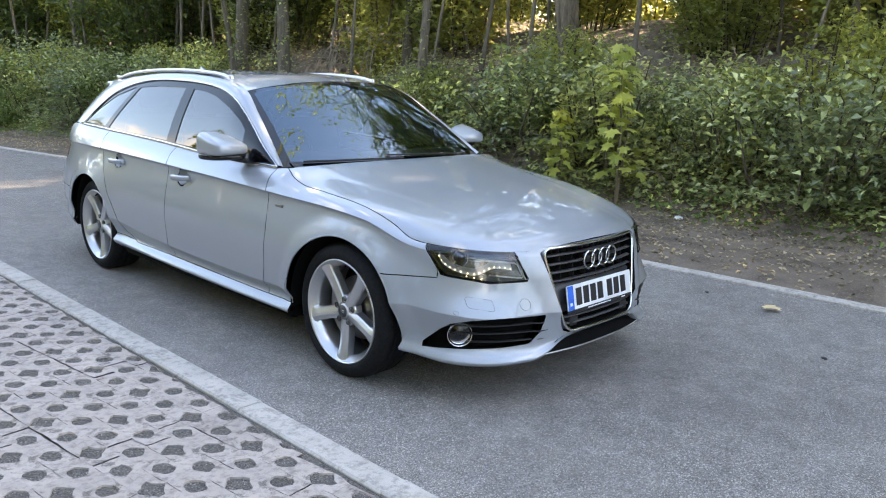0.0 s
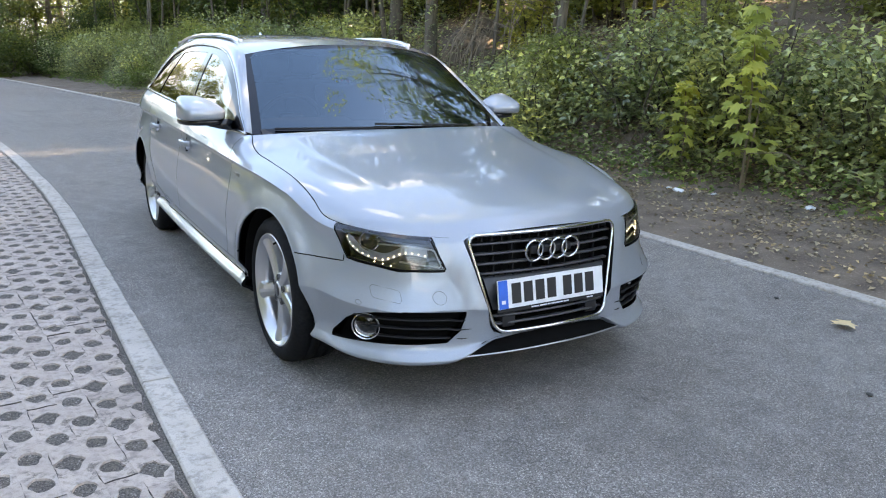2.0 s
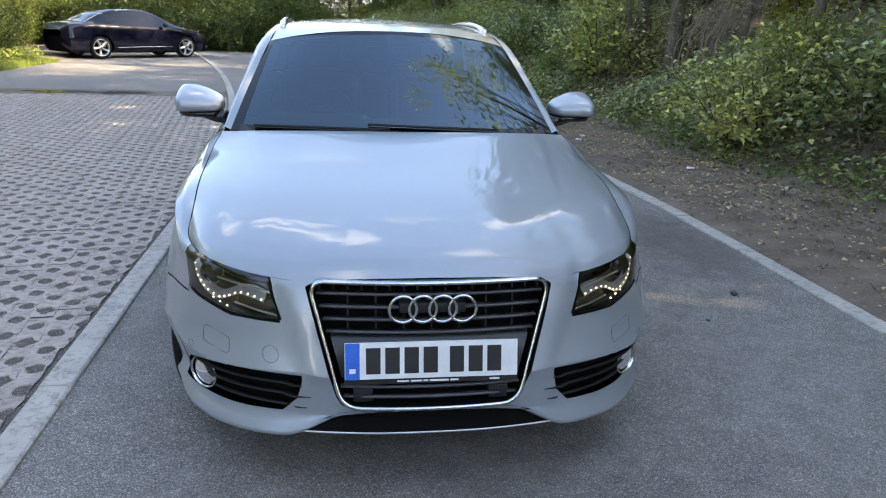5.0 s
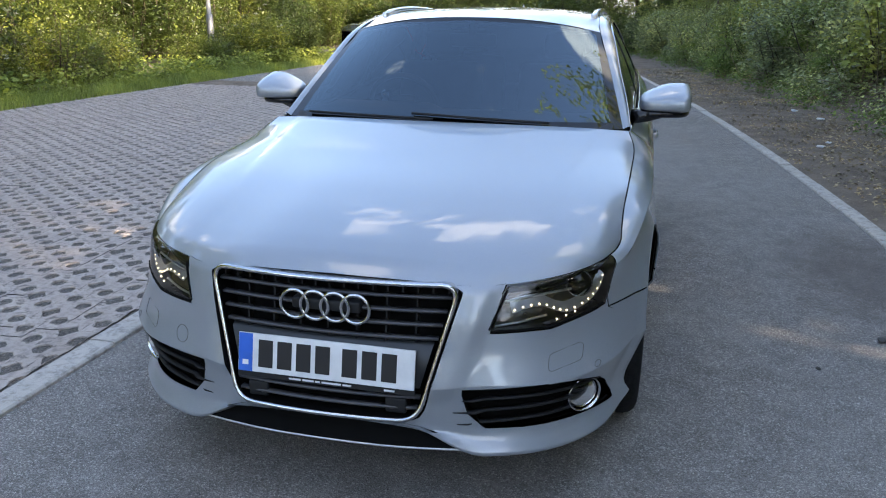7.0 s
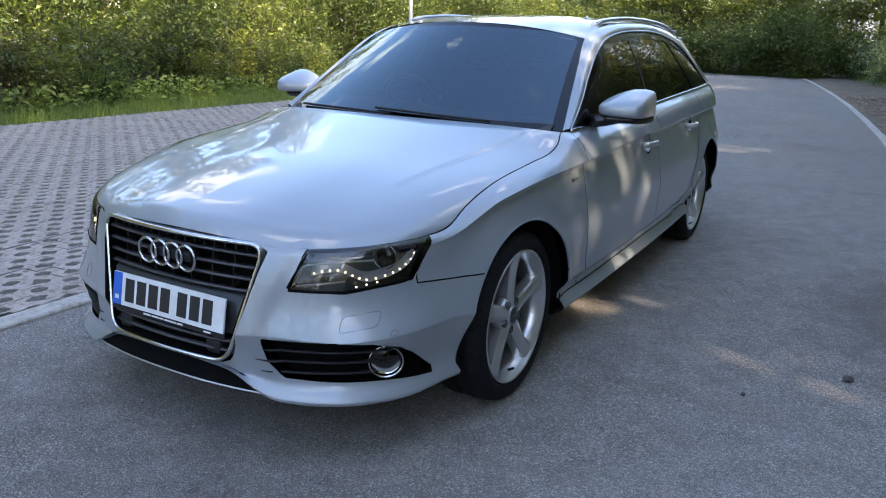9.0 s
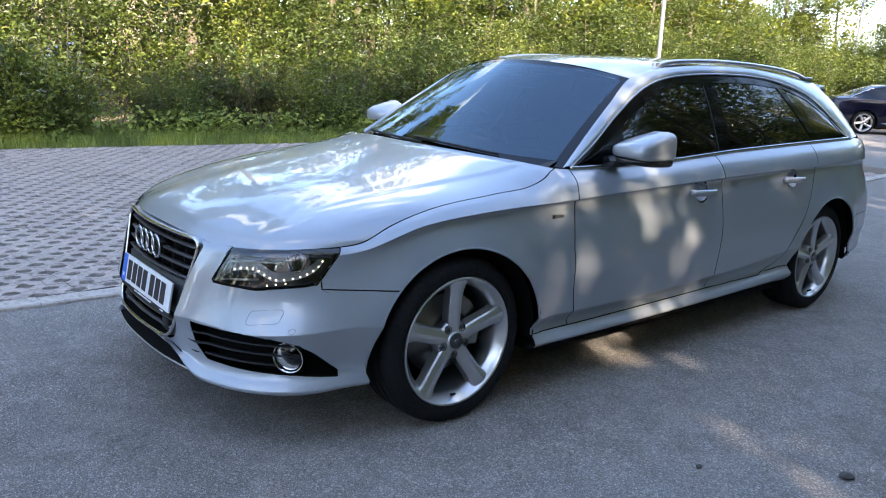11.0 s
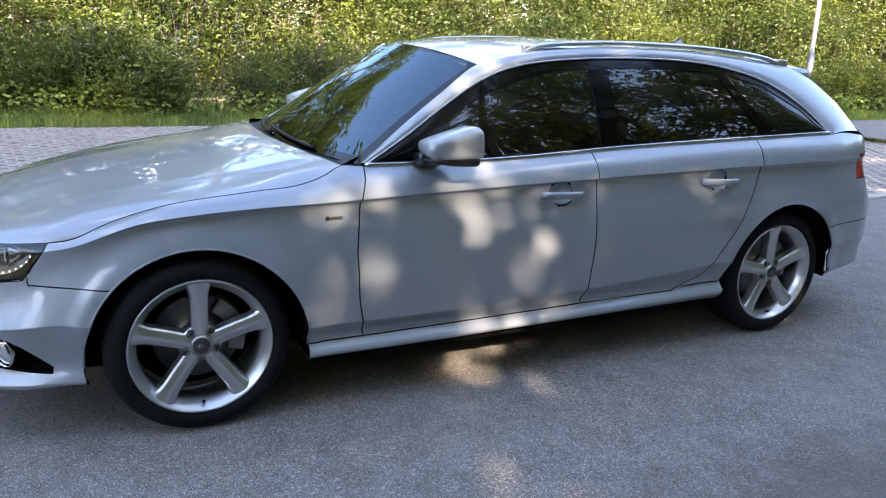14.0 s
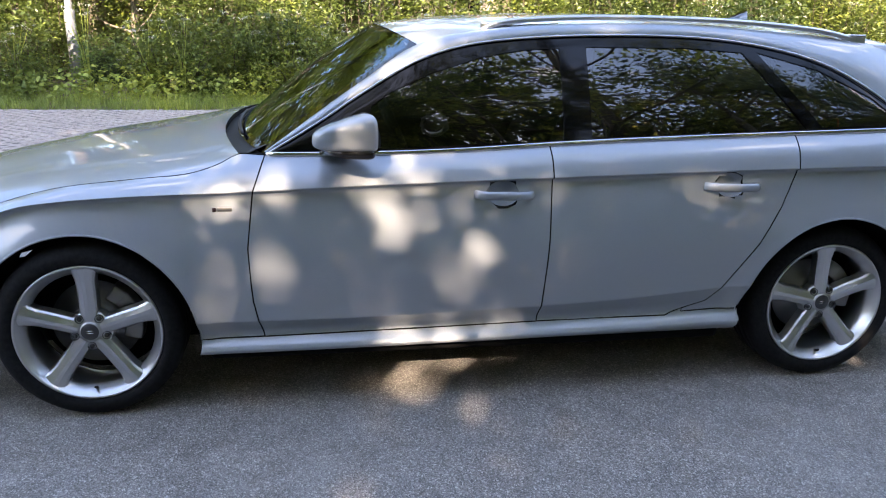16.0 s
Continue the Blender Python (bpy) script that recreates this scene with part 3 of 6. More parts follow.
ground_cover("herbs", 16000, lambda y: -8.3 - rng.gamma(1.6, 0.35), -14, 21, 0.09, M_GRASS, "low green herbs along the lot's verge", "herbs", 0.4)


def grass(name, n, xf, y0, y1, h, label):
    y = rng.uniform(y0, y1, n)
    x = np.array([xf(v) for v in y])
    z = np.array([ground_z(a, b) for a, b in zip(x, y)]) - 0.01
    hh = h * rng.uniform(0.5, 1.4, n)
    a = rng.uniform(0, 2 * math.pi, n)
    side = np.stack([np.cos(a), np.sin(a), 0 * a], 1) * 0.006
    bend = np.stack([-np.sin(a), np.cos(a), 0 * a], 1) * (hh * rng.uniform(0.1, 0.7, n))[:, None]
    p = np.stack([x, y, z], 1)
    up = np.stack([0 * a, 0 * a, hh], 1)
    v = np.stack([p - side, p + side, p + up + bend], 1).reshape(-1, 3)
    f = np.arange(3 * n).reshape(-1, 3)
    return tagged(new(name, array_mesh(name, v, f, M_GRASS)), label, "grass", kind="stuff")


grass("verge_grass", 42000, lambda y: -7.95 - rng.gamma(1.8, 0.28), -14, 21, 0.16, "fresh green grass verge beside the pavers")


# ---- car materials ----
def paint_material(name, c, flake, rough=0.42, metal=0.45, coat=1.0, dusty=0.10):
    k = Mat(name)
    v = k.coords()
    f = k.noise(900.0, 1.0, 0.5, v)
    dust = k.noise(3.0, 5.0, 0.6, v)
    col = k.mix(k.ramp(f, [(0.35, (0, 0, 0)), (0.75, (1, 1, 1))]), c, flake)
    col = k.mix(k.ramp(dust, [(0.45, (0, 0, 0)), (0.8, (dusty, dusty, dusty))]), col, (0.35, 0.32, 0.28))
    k.colour(col).set(Metallic=metal, Roughness=rough, Coat_Weight=coat, Coat_Roughness=0.035, Coat_IOR=1.6)
    return k.m


def chrome_material(name, c=(0.62, 0.63, 0.65), rough=0.08):
    k = Mat(name)
    k.set(Metallic=1.0)
    f = k.noise(30.0, 3.0)
    k.colour(k.ramp(f, [(0.2, tuple(0.94 * t for t in c)), (0.8, c)]))
    r = k.node("ShaderNodeMapRange")
    r.inputs["To Min"].default_value, r.inputs["To Max"].default_value = rough * 0.7, rough * 1.5
    k.link(f, r.inputs["Value"])
    k.link(r.outputs["Result"], k.b.inputs["Roughness"])
    return k.m


def glass_material(name, tint, ior=1.52, rough=0.0, gloss=(1, 1, 1)):
    """A thin pane: tinted see-through with mirror gloss by Fresnel."""
    k = Mat(name)
    fr = k.node("ShaderNodeFresnel", IOR=ior)
    tr = k.node("ShaderNodeBsdfTransparent", Color=(*tint, 1))
    gl = k.node("ShaderNodeBsdfGlossy", Roughness=rough, Color=(*gloss, 1))
    mx = k.node("ShaderNodeMixShader")
    k.link(fr.outputs["Fac"], mx.inputs["Fac"])
    k.link(tr.outputs["BSDF"], mx.inputs[1])
    k.link(gl.outputs["BSDF"], mx.inputs[2])
    k.link(mx.outputs["Shader"], k.out.inputs["Surface"])
    return k.m


def glow_material(name, c, strength):
    k = Mat(name)
    k.set(Base_Color=(*c, 1), Emission_Color=(*c, 1), Emission_Strength=strength, Roughness=0.3)
    return k.m


def rubber_material():
    k = Mat("tyre_rubber")
    f = k.noise(60.0, 4.0)
    k.colour(k.ramp(f, [(0.3, (0.005, 0.005, 0.006)), (0.7, (0.013, 0.013, 0.014))])).set(Roughness=0.8, Specular_IOR_Level=0.18)
    return k.bump(f, 0.15, 0.002).m


M_SILVER = paint_material("silver_paint", (0.268, 0.293, 0.325), (0.363, 0.394, 0.434), 0.42, 0.36)
M_BLACKPAINT = plain("black_paint", (0.004, 0.0045, 0.012), 0.06, Specular_IOR_Level=0.4)
M_CHROME = chrome_material("chrome")
M_ALLOY = paint_material("alloy_lacquer", (0.52, 0.52, 0.53), (0.62, 0.62, 0.63), 0.30, 0.85)
M_DISC = chrome_material("brake_disc", (0.28, 0.27, 0.26), 0.4)
M_TRIM = plain("black_trim", (0.008, 0.008, 0.009), 0.08)
M_SURROUND = plain("black_window_frame", (0.002, 0.002, 0.0025), 0.06, Specular_IOR_Level=0.24)
M_MATT = plain("black_plastic", (0.013, 0.013, 0.014), 0.6, Specular_IOR_Level=0.3)
M_VOID = plain("underbody_and_gap_black", (0.005, 0.005, 0.005), 0.9, Specular_IOR_Level=0.08)
M_SLAT = plain("slat_grey", (0.05, 0.05, 0.053), 0.3)
M_PLATEBACK = plain("plate_panel_grey", (0.022, 0.024, 0.027), 0.42)
M_RUBBER = rubber_material()
M_SCREEN = glass_material("windscreen_glass", (0.30, 0.33, 0.35), 2.15, 0.0, (0.70, 0.88, 1.0))
M_PANE = glass_material("tinted_side_glass", (0.12, 0.135, 0.135), 1.8)
M_FRIT = plain("black_glass_edge", (0.004, 0.004, 0.005), 0.04, IOR=1.5)
M_BLADE = plain("satin_silver_lamp_trim", (0.55, 0.56, 0.58), 0.3, 0.5)
M_LENS = glass_material("clear_lens", (0.84, 0.86, 0.87), 1.7)
M_FOG = glass_material("fog_lens", (0.30, 0.31, 0.32), 1.5)
M_BULB = glass_material("projector_glass", (0.35, 0.38, 0.42), 1.9)
M_LED = glow_material("daylight_led", (1.0, 0.84, 0.56), 0.75)
M_HOUSING = chrome_material("lamp_housing_dark", (0.08, 0.083, 0.09), 0.3)
M_REFLECTOR = chrome_material("lamp_reflector", (0.46, 0.48, 0.52), 0.22)
M_TAIL = plain("red_lamp_lens", (0.42, 0.008, 0.012), 0.12)
M_PLATE = plain("white_plate", (0.72, 0.73, 0.74), 0.35)
M_BLUE = plain("blue_strip", (0.012, 0.12, 0.55), 0.4)
M_INK = plain("black_ink", (0.01, 0.01, 0.012), 0.5)
M_FABRIC = plain("dark_seat_fabric", (0.03, 0.03, 0.032), 0.9)
M_DASH = plain("dashboard_plastic", (0.02, 0.02, 0.022), 0.65)
M_LINER = plain("pale_headlining", (0.30, 0.30, 0.29), 0.9)
M_RED = plain("dark_red_badge", (0.03, 0.012, 0.013), 0.35)


# ---- curves and patches ----
def curve(xs, ys, gentle=True):
    """A smooth function through the points; gentle: it does not overshoot."""
    xs, ys = np.asarray(xs, float), np.asarray(ys, float)
    h, d = np.diff(xs), np.diff(ys) / np.diff(xs)
    m = np.empty(len(xs))
    m[0], m[-1] = d[0], d[-1]
    m[1:-1] = (d[:-1] * h[1:] + d[1:] * h[:-1]) / (h[1:] + h[:-1])
    if gentle:
        m[1:-1] = np.where(d[:-1] * d[1:] <= 0, 0, np.sign(m[1:-1]) * np.minimum(np.abs(m[1:-1]), 2.5 * np.minimum(np.abs(d[:-1]), np.abs(d[1:]))))

    def f(x):
        x = np.asarray(x, float)
        k = np.clip(np.searchsorted(xs, x) - 1, 0, len(xs) - 2)
        t = (x - xs[k]) / h[k]
        return (2 * t**3 - 3 * t**2 + 1) * ys[k] + (t**3 - 2 * t**2 + t) * h[k] * m[k] + (3 * t**2 - 2 * t**3) * ys[k + 1] + (t**3 - t**2) * h[k] * m[k + 1]
    return f


def grid_normals(p):
    """Smooth normals of a grid of points (rows, columns, 3)."""
    return np.cross(np.gradient(p, axis=1), np.gradient(p, axis=0))


class Patch:
    """A grid surface of the car's left half, which can be carved into panels and asked for points."""

    def __init__(self, pts, flip=False):
        from mathutils.bvhtree import BVHTree
        self.pts = pts
        n = grid_normals(pts) * (-1 if flip else 1)
        n /= np.maximum(np.linalg.norm(n, axis=2), 1e-9)[:, :, None]
        r, c = pts.shape[:2]
        j, i = np.meshgrid(np.arange(r - 1), np.arange(c - 1), indexing="ij")
        q = (j * c + i).ravel()
        quads = np.stack([q, q + 1, q + 1 + c, q + c], 1)
        if flip:
            quads = quads[:, ::-1]
        self.v = pts.reshape(-1, 3)
        self.n = n.reshape(-1, 3)
        tris = np.concatenate([quads[:, [0, 1, 2]], quads[:, [0, 2, 3]]])
        self.tris = tris
        self.tree = BVHTree.FromPolygons([tuple(a) for a in self.v], [tuple(int(k) for k in a) for a in tris])
        self.bm = bmesh.new()
        vs = [self.bm.verts.new(a) for a in self.v]
        for f in quads:
            a = [vs[k] for k in f]
            if len({tuple(round(t, 6) for t in w.co) for w in a}) == 4:
                self.bm.faces.new(a)
        self.free = set(self.bm.faces)

    def normal_at(self, p):
        q = Vector((abs(p[0]), p[1], p[2]))
        loc, _, k, _ = self.tree.find_nearest(q)
        a, b, c = self.tris[k]
        va, vb, vc = (Vector(self.v[t]) for t in (a, b, c))
        n0 = (vb - va).cross(vc - va)
        area = n0.length_squared
        if area < 1e-16:
            w = (1 / 3, 1 / 3, 1 / 3)
        else:
            w1 = (vc - vb).cross(loc - vb).dot(n0) / area
            w2 = (va - vc).cross(loc - vc).dot(n0) / area
            w = (w1, w2, 1 - w1 - w2)
        n = Vector(self.n[a] * w[0] + self.n[b] * w[1] + self.n[c] * w[2]).normalized()
        return Vector((-n.x if p[0] < 0 else n.x, n.y, n.z))

    def hit(self, origin, way):
        loc, _, _, _ = self.tree.ray_cast(Vector(origin), Vector(way))
        return loc

    def front(self, x, z):
        p = self.hit((abs(x), -3, z), (0, 1, 0))
        return Vector((math.copysign(p.x, x) if x else p.x, p.y, p.z))

    def side(self, y, z):
        return self.hit((3, y, z), (-1, 0, 0))

    def carve(self, poly, u, v, where):
        """Cuts the free faces along a convex outline (anticlockwise, in u and v) and takes those inside."""
        u, v = Vector(u), Vector(v)
        inside = [f for f in self.free if where(f.calc_center_median())]
        self.free -= set(inside)
        for (a0, a1), (b0, b1) in zip(poly, poly[1:] + poly[:1]):
            no = u * (b1 - a1) - v * (b0 - a0)
            co = u * a0 + v * a1
            geom = set(inside)
            for f in inside:
                geom.update(f.edges)
                geom.update(f.verts)
            res = bmesh.ops.bisect_plane(self.bm, geom=list(geom), plane_co=co, plane_no=no, dist=2e-4)
            faces = [g for g in res["geom"] if isinstance(g, bmesh.types.BMFace)]
            inside = [f for f in faces if (f.calc_center_median() - co).dot(no) < 0]
            self.free |= set(faces) - set(inside)
        return inside

    def take(self, where):
        got = [f for f in self.free if where(f.calc_center_median())]
        self.free -= set(got)
        return got


def panel(name, patch, faces, material, parent, both=False, side=1, gap=0.0024, depth=0.014, shift=0.0, label=""):
    """A panel out of a patch's faces: edges drawn back by the gap and turned inwards."""
    index, verts, polys = {}, [], []
    for f in faces:
        a = []
        for w in f.verts:
            key = (round(w.co.x, 5), round(w.co.y, 5), round(w.co.z, 5))
            if key not in index:
                index[key] = len(verts)
                verts.append(w.co.copy())
            if not a or a[-1] != index[key]:
                a.append(index[key])
        if len(a) > 2 and a[0] == a[-1]:
            a.pop()
        if len(set(a)) == len(a) > 2:
            polys.append(a)
    if both:
        twin = []
        for p in list(verts):
            if abs(p.x) < 2e-4:
                p.x = 0.0
        base = len(verts)
        for k in range(base):
            p = verts[k]
            if abs(p.x) < 2e-4:
                verts[k].x = 0.0
                twin.append(k)
            else:
                twin.append(len(verts))
                verts.append(Vector((-p.x, p.y, p.z)))
        polys += [[twin[k] for k in a][::-1] for a in list(polys)]
    elif side < 0:
        verts = [Vector((-p.x, p.y, p.z)) for p in verts]
        polys = [a[::-1] for a in polys]
    nors = [patch.normal_at(p) for p in verts]
    count = {}
    for a in polys:
        for e in zip(a, a[1:] + a[:1]):
            count[frozenset(e)] = count.get(frozenset(e), 0) + 1
    pull = {}
    rim = []
    for a in polys:
        c = sum((verts[k] for k in a), Vector()) / len(a)
        for e in zip(a, a[1:] + a[:1]):
            if count[frozenset(e)] == 1:
                rim.append(e)
                w = verts[e[1]] - verts[e[0]]
                inn = nors[e[0]].cross(w)
                if inn.length > 1e-9:
                    inn.normalize()
                    for k in e:
                        pull[k] = pull.get(k, Vector()) + inn
    for k, w in pull.items():
        if w.length > 1e-6:
            verts[k] = verts[k] + w.normalized() * gap
    if shift:
        verts = [p + n * shift for p, n in zip(verts, nors)]
    all_n = [n.copy() for n in nors]
    if depth:
        low = {}
        for a, b in rim:
            for k in (a, b):
                if k not in low:
                    low[k] = (len(verts), len(verts) + 1)
                    out = -pull[k].normalized() if pull[k].length > 1e-6 else nors[k]
                    verts.append(verts[k].copy())
                    verts.append(verts[k] - nors[k] * depth)
                    all_n += [(out + nors[k] * 0.5).normalized(), out]
            polys.append([low[b][0], low[a][0], low[a][1], low[b][1]])
    me = bpy.data.meshes.new(name)
    me.from_pydata([tuple(p) for p in verts], [], polys)
    me.polygons.foreach_set("use_smooth", [True] * len(me.polygons))
    me.materials.append(material)
    # Rims of silver panels are black: the gaps' shade is put into their colour.
    if depth and material.name == "silver_paint":
        me.materials.append(M_VOID)
        me.polygons.foreach_set("material_index", [0] * (len(polys) - len(rim)) + [1] * len(rim))
    me.normals_split_custom_set_from_vertices([tuple(n) for n in all_n])
    ob = new(name, me)
    ob.parent = parent
    return tagged(ob, label) if label else ob


def sweep(name, pts, section, material, parent, closed=False, upward=(0, 0, 1), label="", scale=None):
    """A bar of the given flat section (list of (across, up)) along pts."""
    bm = bmesh.new()
    pts = [Vector(p) for p in pts]
    n = len(pts)
    rings = []
    for k, p in enumerate(pts):
        a = pts[(k - 1) % n] if closed or k else pts[0]
        b = pts[(k + 1) % n] if closed or k < n - 1 else pts[-1]
        d = (b - a).normalized()
        up = Vector(upward)
        side = d.cross(up).normalized()
        up = side.cross(d)
        s = scale[k] if scale else 1.0
        rings.append([bm.verts.new(p + side * (sx * s) + up * (sy * s)) for sx, sy in section])
    m = len(section)
    for k in range(n if closed else n - 1):
        r0, r1 = rings[k], rings[(k + 1) % n]
        for j in range(m):
            bm.faces.new((r0[j], r0[(j + 1) % m], r1[(j + 1) % m], r1[j]))
    if not closed:
        bm.faces.new(rings[0][::-1])
        bm.faces.new(rings[-1])
    bmesh.ops.recalc_face_normals(bm, faces=bm.faces)
    return part(name, bm, material, parent, label)


def ring_section(rx, ry, n=8):
    return [(rx * math.cos(2 * math.pi * k / n), ry * math.sin(2 * math.pi * k / n)) for k in range(n)]


def lathe(bm, prof, seg=48, axis=0):
    """Turns (distance along x, radius) round the x axis."""
    rings = []
    for x, r in prof:
        rings.append([bm.verts.new((x, r * math.cos(a), r * math.sin(a))) for a in [2 * math.pi * k / seg for k in range(seg)]])
    for r0, r1 in zip(rings, rings[1:]):
        for k in range(seg):
            bm.faces.new((r0[k], r1[k], r1[(k + 1) % seg], r0[(k + 1) % seg]))
    return rings


def box(bm, lo, hi, bevel=0.0, m=None):
    r = bmesh.ops.create_cube(bm, size=1)
    vs = r["verts"]
    for w in vs:
        w.co = Vector([lo[k] + (w.co[k] + 0.5) * (hi[k] - lo[k]) for k in range(3)])
    if bevel:
        es = {e for w in vs for e in w.link_edges}
        got = bmesh.ops.bevel(bm, geom=list(es), offset=bevel, segments=2, affect='EDGES', profile=0.5)
        vs = list({w for f in got["faces"] for w in f.verts} | {w for w in vs if w.is_valid})
    if m is not None:
        for w in vs:
            w.co = m @ w.co
    return vs


# ---- the silver estate car ----
car = empty("estate_car")
tagged(car, "silver estate car with dark tinted windows and five-spoke alloy wheels", "car")

# plan outline of the left half, from the nose round to the tail (y runs backwards from the front axle)
PLAN = [(0, -.888), (.25, -.874), (.45, -.830), (.62, -.742), (.757, -.595), (.832, -.415), (.875, -.15), (.897, .20), (.908, .60),
        (.913, 1.2), (.913, 1.8), (.908, 2.4), (.897, 2.9), (.870, 3.28), (.79, 3.56), (.56, 3.75), (.28, 3.82), (0, 3.835)]
plan = np.array(PLAN)
ext = np.vstack([[-plan[1, 0], plan[1, 1]], plan, [-plan[-2, 0], plan[-2, 1]]])
leng = np.concatenate([[0], np.cumsum(np.linalg.norm(np.diff(ext, axis=0), axis=1))])
leng -= leng[1]
STN = leng[1:-1]
fx, fy = curve(leng, ext[:, 0], False), curve(leng, ext[:, 1], False)


def key(stations, values):
    return curve(STN[stations], values)


def at_y(y):
    """The outline length at a place along the side."""
    return float(np.interp(y, plan[5:14, 1], STN[5:14]))


A_ST = [0, 2, 3, 4, 5, 6, 8, 10, 12, 14, 17]
K_Z = [
    key([0, 1, 2, 3, 4, 5, 6, 8, 10, 12, 14, 17], [.298, .284, .196, .190, .196, .214, .216, .222, .236, .25, .28, .28]),
    key([0, 1, 2, 3, 4, 5, 6, 8, 10, 12, 14, 17], [.306, .296, .216, .212, .220, .238, .240, .247, .264, .30, .32, .32]),
    key(A_ST, [.322, .262, .262, .268, .285, .288, .300, .318, .34, .38, .38]),
    key(A_ST, [.38, .418, .412, .430, .45, .40, .362, .390, .46, .46, .46]),
    key(A_ST, [.48, .50, .50, .52, .54, .55, .55, .57, .62, .62, .62]),
    key(A_ST, [.60, .60, .60, .62, .672, .772, .817, .858, .880, .880, .80]),
    key(A_ST, [.660, .645, .655, .672, .698, .782, .825, .866, .888, .89, .90]),
    None,
    curve(np.concatenate([STN[:6], [at_y(-.28)], STN[6:7], [at_y(t) for t in (.2, .38, .46, .54, .63)], STN[9:15], STN[17:]]), [.703, .697, .680, .690, .703, .718, .770, .810, .858, .878, .903, .938, .932, .943, .976, .998, 1.012, 1.02, 1.0, 1.0]),
]
K_D = [
    key(A_ST, [.030, .030, .030, .035, .045, .050, .050, .050, .050, .06, .06]),
    key(A_ST, [.010, .000, .000, .002, .010, .016, .012, .012, .016, .02, .02]),
    key(A_ST, [.012, .032, .036, .038, .038, .040, .054, .054, .046, .02, .02]),
    key(A_ST, [.018, .012, .002, -.006, -.006, .002, .009, .009, .007, .006, .0]),
    key(A_ST, [.028, .038, .038, .033, .016, .004, .002, .002, .000, .01, .02]),
    key(A_ST, [.054, .062, .055, .047, .046, .047, .052, .052, .050, .077, .09]),
    key(A_ST, [.072, .078, .066, .055, .042, .026, .032, .032, .030, .07, .12]),
    None,
    curve(np.concatenate([STN[:6], [at_y(-.28)], STN[6:7], [at_y(t) for t in (.2, .38, .46, .54, .63)], STN[9:15], STN[17:]]), [.100, .100, .100, .088, .074, .070, .090, .100, .108, .110, .118, .140, .138, .116, .113, .112, .112, .115, .10, .19]),
]
K_Z[7] = lambda s: K_Z[6](s) * .42 + K_Z[8](s) * .58
K_D[7] = lambda s: K_D[6](s) * .62 + K_D[8](s) * .38
WHEELS = [(0.0, 0.305, 0.378), (2.812, 0.308, 0.386)]


def skirt_grid(inset=0.0, step=0.03):
    s = np.linspace(0, STN[-1], int(STN[-1] / step))
    ds = 1e-3
    tx, ty = fx(s + ds) - fx(s - ds), fy(s + ds) - fy(s - ds)
    ln = np.hypot(tx, ty)
    nx, ny = ty / ln, -tx / ln
    z = np.array([k(s) for k in K_Z])
    d = np.array([k(s) for k in K_D]) + inset
    rows = []

    def span(ks, n, last):
        t = 0.5 - 0.5 * np.cos(np.linspace(0, math.pi, n))
        zz, dd = [], []
        for c in range(len(s)):
            u = np.linspace(0, 1, len(ks))
            w = np.concatenate([[0], np.cumsum(np.hypot(np.diff(z[ks, c]), np.diff(d[ks, c])) + 1e-6)])
            w /= w[-1]
            zz.append(curve(w, z[ks, c])(t))
            dd.append(curve(w, d[ks, c])(t))
        for r in range(n if last else n - 1):
            rows.append((np.array(zz)[:, r], np.array(dd)[:, r]))
    span([0, 1, 2, 3], 15, False)
    span([3, 4, 5, 6], 15, False)
    span([6, 7, 8], 9, True)
    out = []
    for zz, dd in rows:
        x, y = fx(s) - nx * dd, fy(s) - ny * dd
        cheek = np.clip((.36 + (zz - .38) * .33 - x) / .045 + .5, 0, 1) * np.clip((zz - .36) / .06, 0, 1) * (y < -.5)
        y = y - .011 * cheek * cheek * (3 - 2 * cheek)
        for wy, wz, wr in WHEELS:
            r = np.hypot(y - wy, zz - wz)
            f = 0.016 / (1 + np.exp((r - wr - 0.052) / 0.009)) * np.clip((zz - 0.2) / 0.15, 0, 1)
            x = x + nx * f
        x[0] = x[-1] = 0.0
        out.append(np.stack([x, y, zz], 1))
    return np.array(out), s


grid, s_cols = skirt_grid()
skirt = Patch(grid, flip=False)
TOP = grid[-1]
SIDE_U, SIDE_V = (0, 1, 0), (0, 0, 1)
FRONT_U, FRONT_V = (1, 0, 0), (0, 0, 1)


def circle_poly(cy, cz, r, n=56):
    return [(cy + r * math.cos(2 * math.pi * k / n), cz + r * math.sin(2 * math.pi * k / n)) for k in range(n)]


GRILLE = [(-.05, .303), (.225, .305), (.262, .316), (.284, .343), (.364, .640), (.364, .662), (.352, .680), (.322, .692), (-.05, .715)]
FOG = [(.450, .281), (.60, .274), (.780, .263), (.762, .335), (.742, .384), (.69, .404), (.60, .411), (.40, .407), (.386, .395), (.402, .331)]
LAMP = [(.436, .557), (.60, .556), (.715, .580), (.83, .616), (.83, .76), (.50, .76), (.478, .672)]
FRONT_DOOR = [(.60, .287), (1.612, .305), (1.634, .64), (1.642, .87), (1.642, 1.2), (.72, 1.2), (.622, .93), (.582, .82), (.560, .63), (.570, .44)]
REAR_DOOR = [(1.5, .305), (2.13, .309), (2.29, .365), (2.46, .60), (2.55, .75), (2.605, .87), (2.63, 1.2), (1.5, 1.2)]
for wy, wz, wr in WHEELS:
    skirt.carve(circle_poly(wy, wz, wr), SIDE_U, SIDE_V, lambda c: c.x > 0.5 and abs(c.y - wy) < 0.5 and c.z < 0.8)
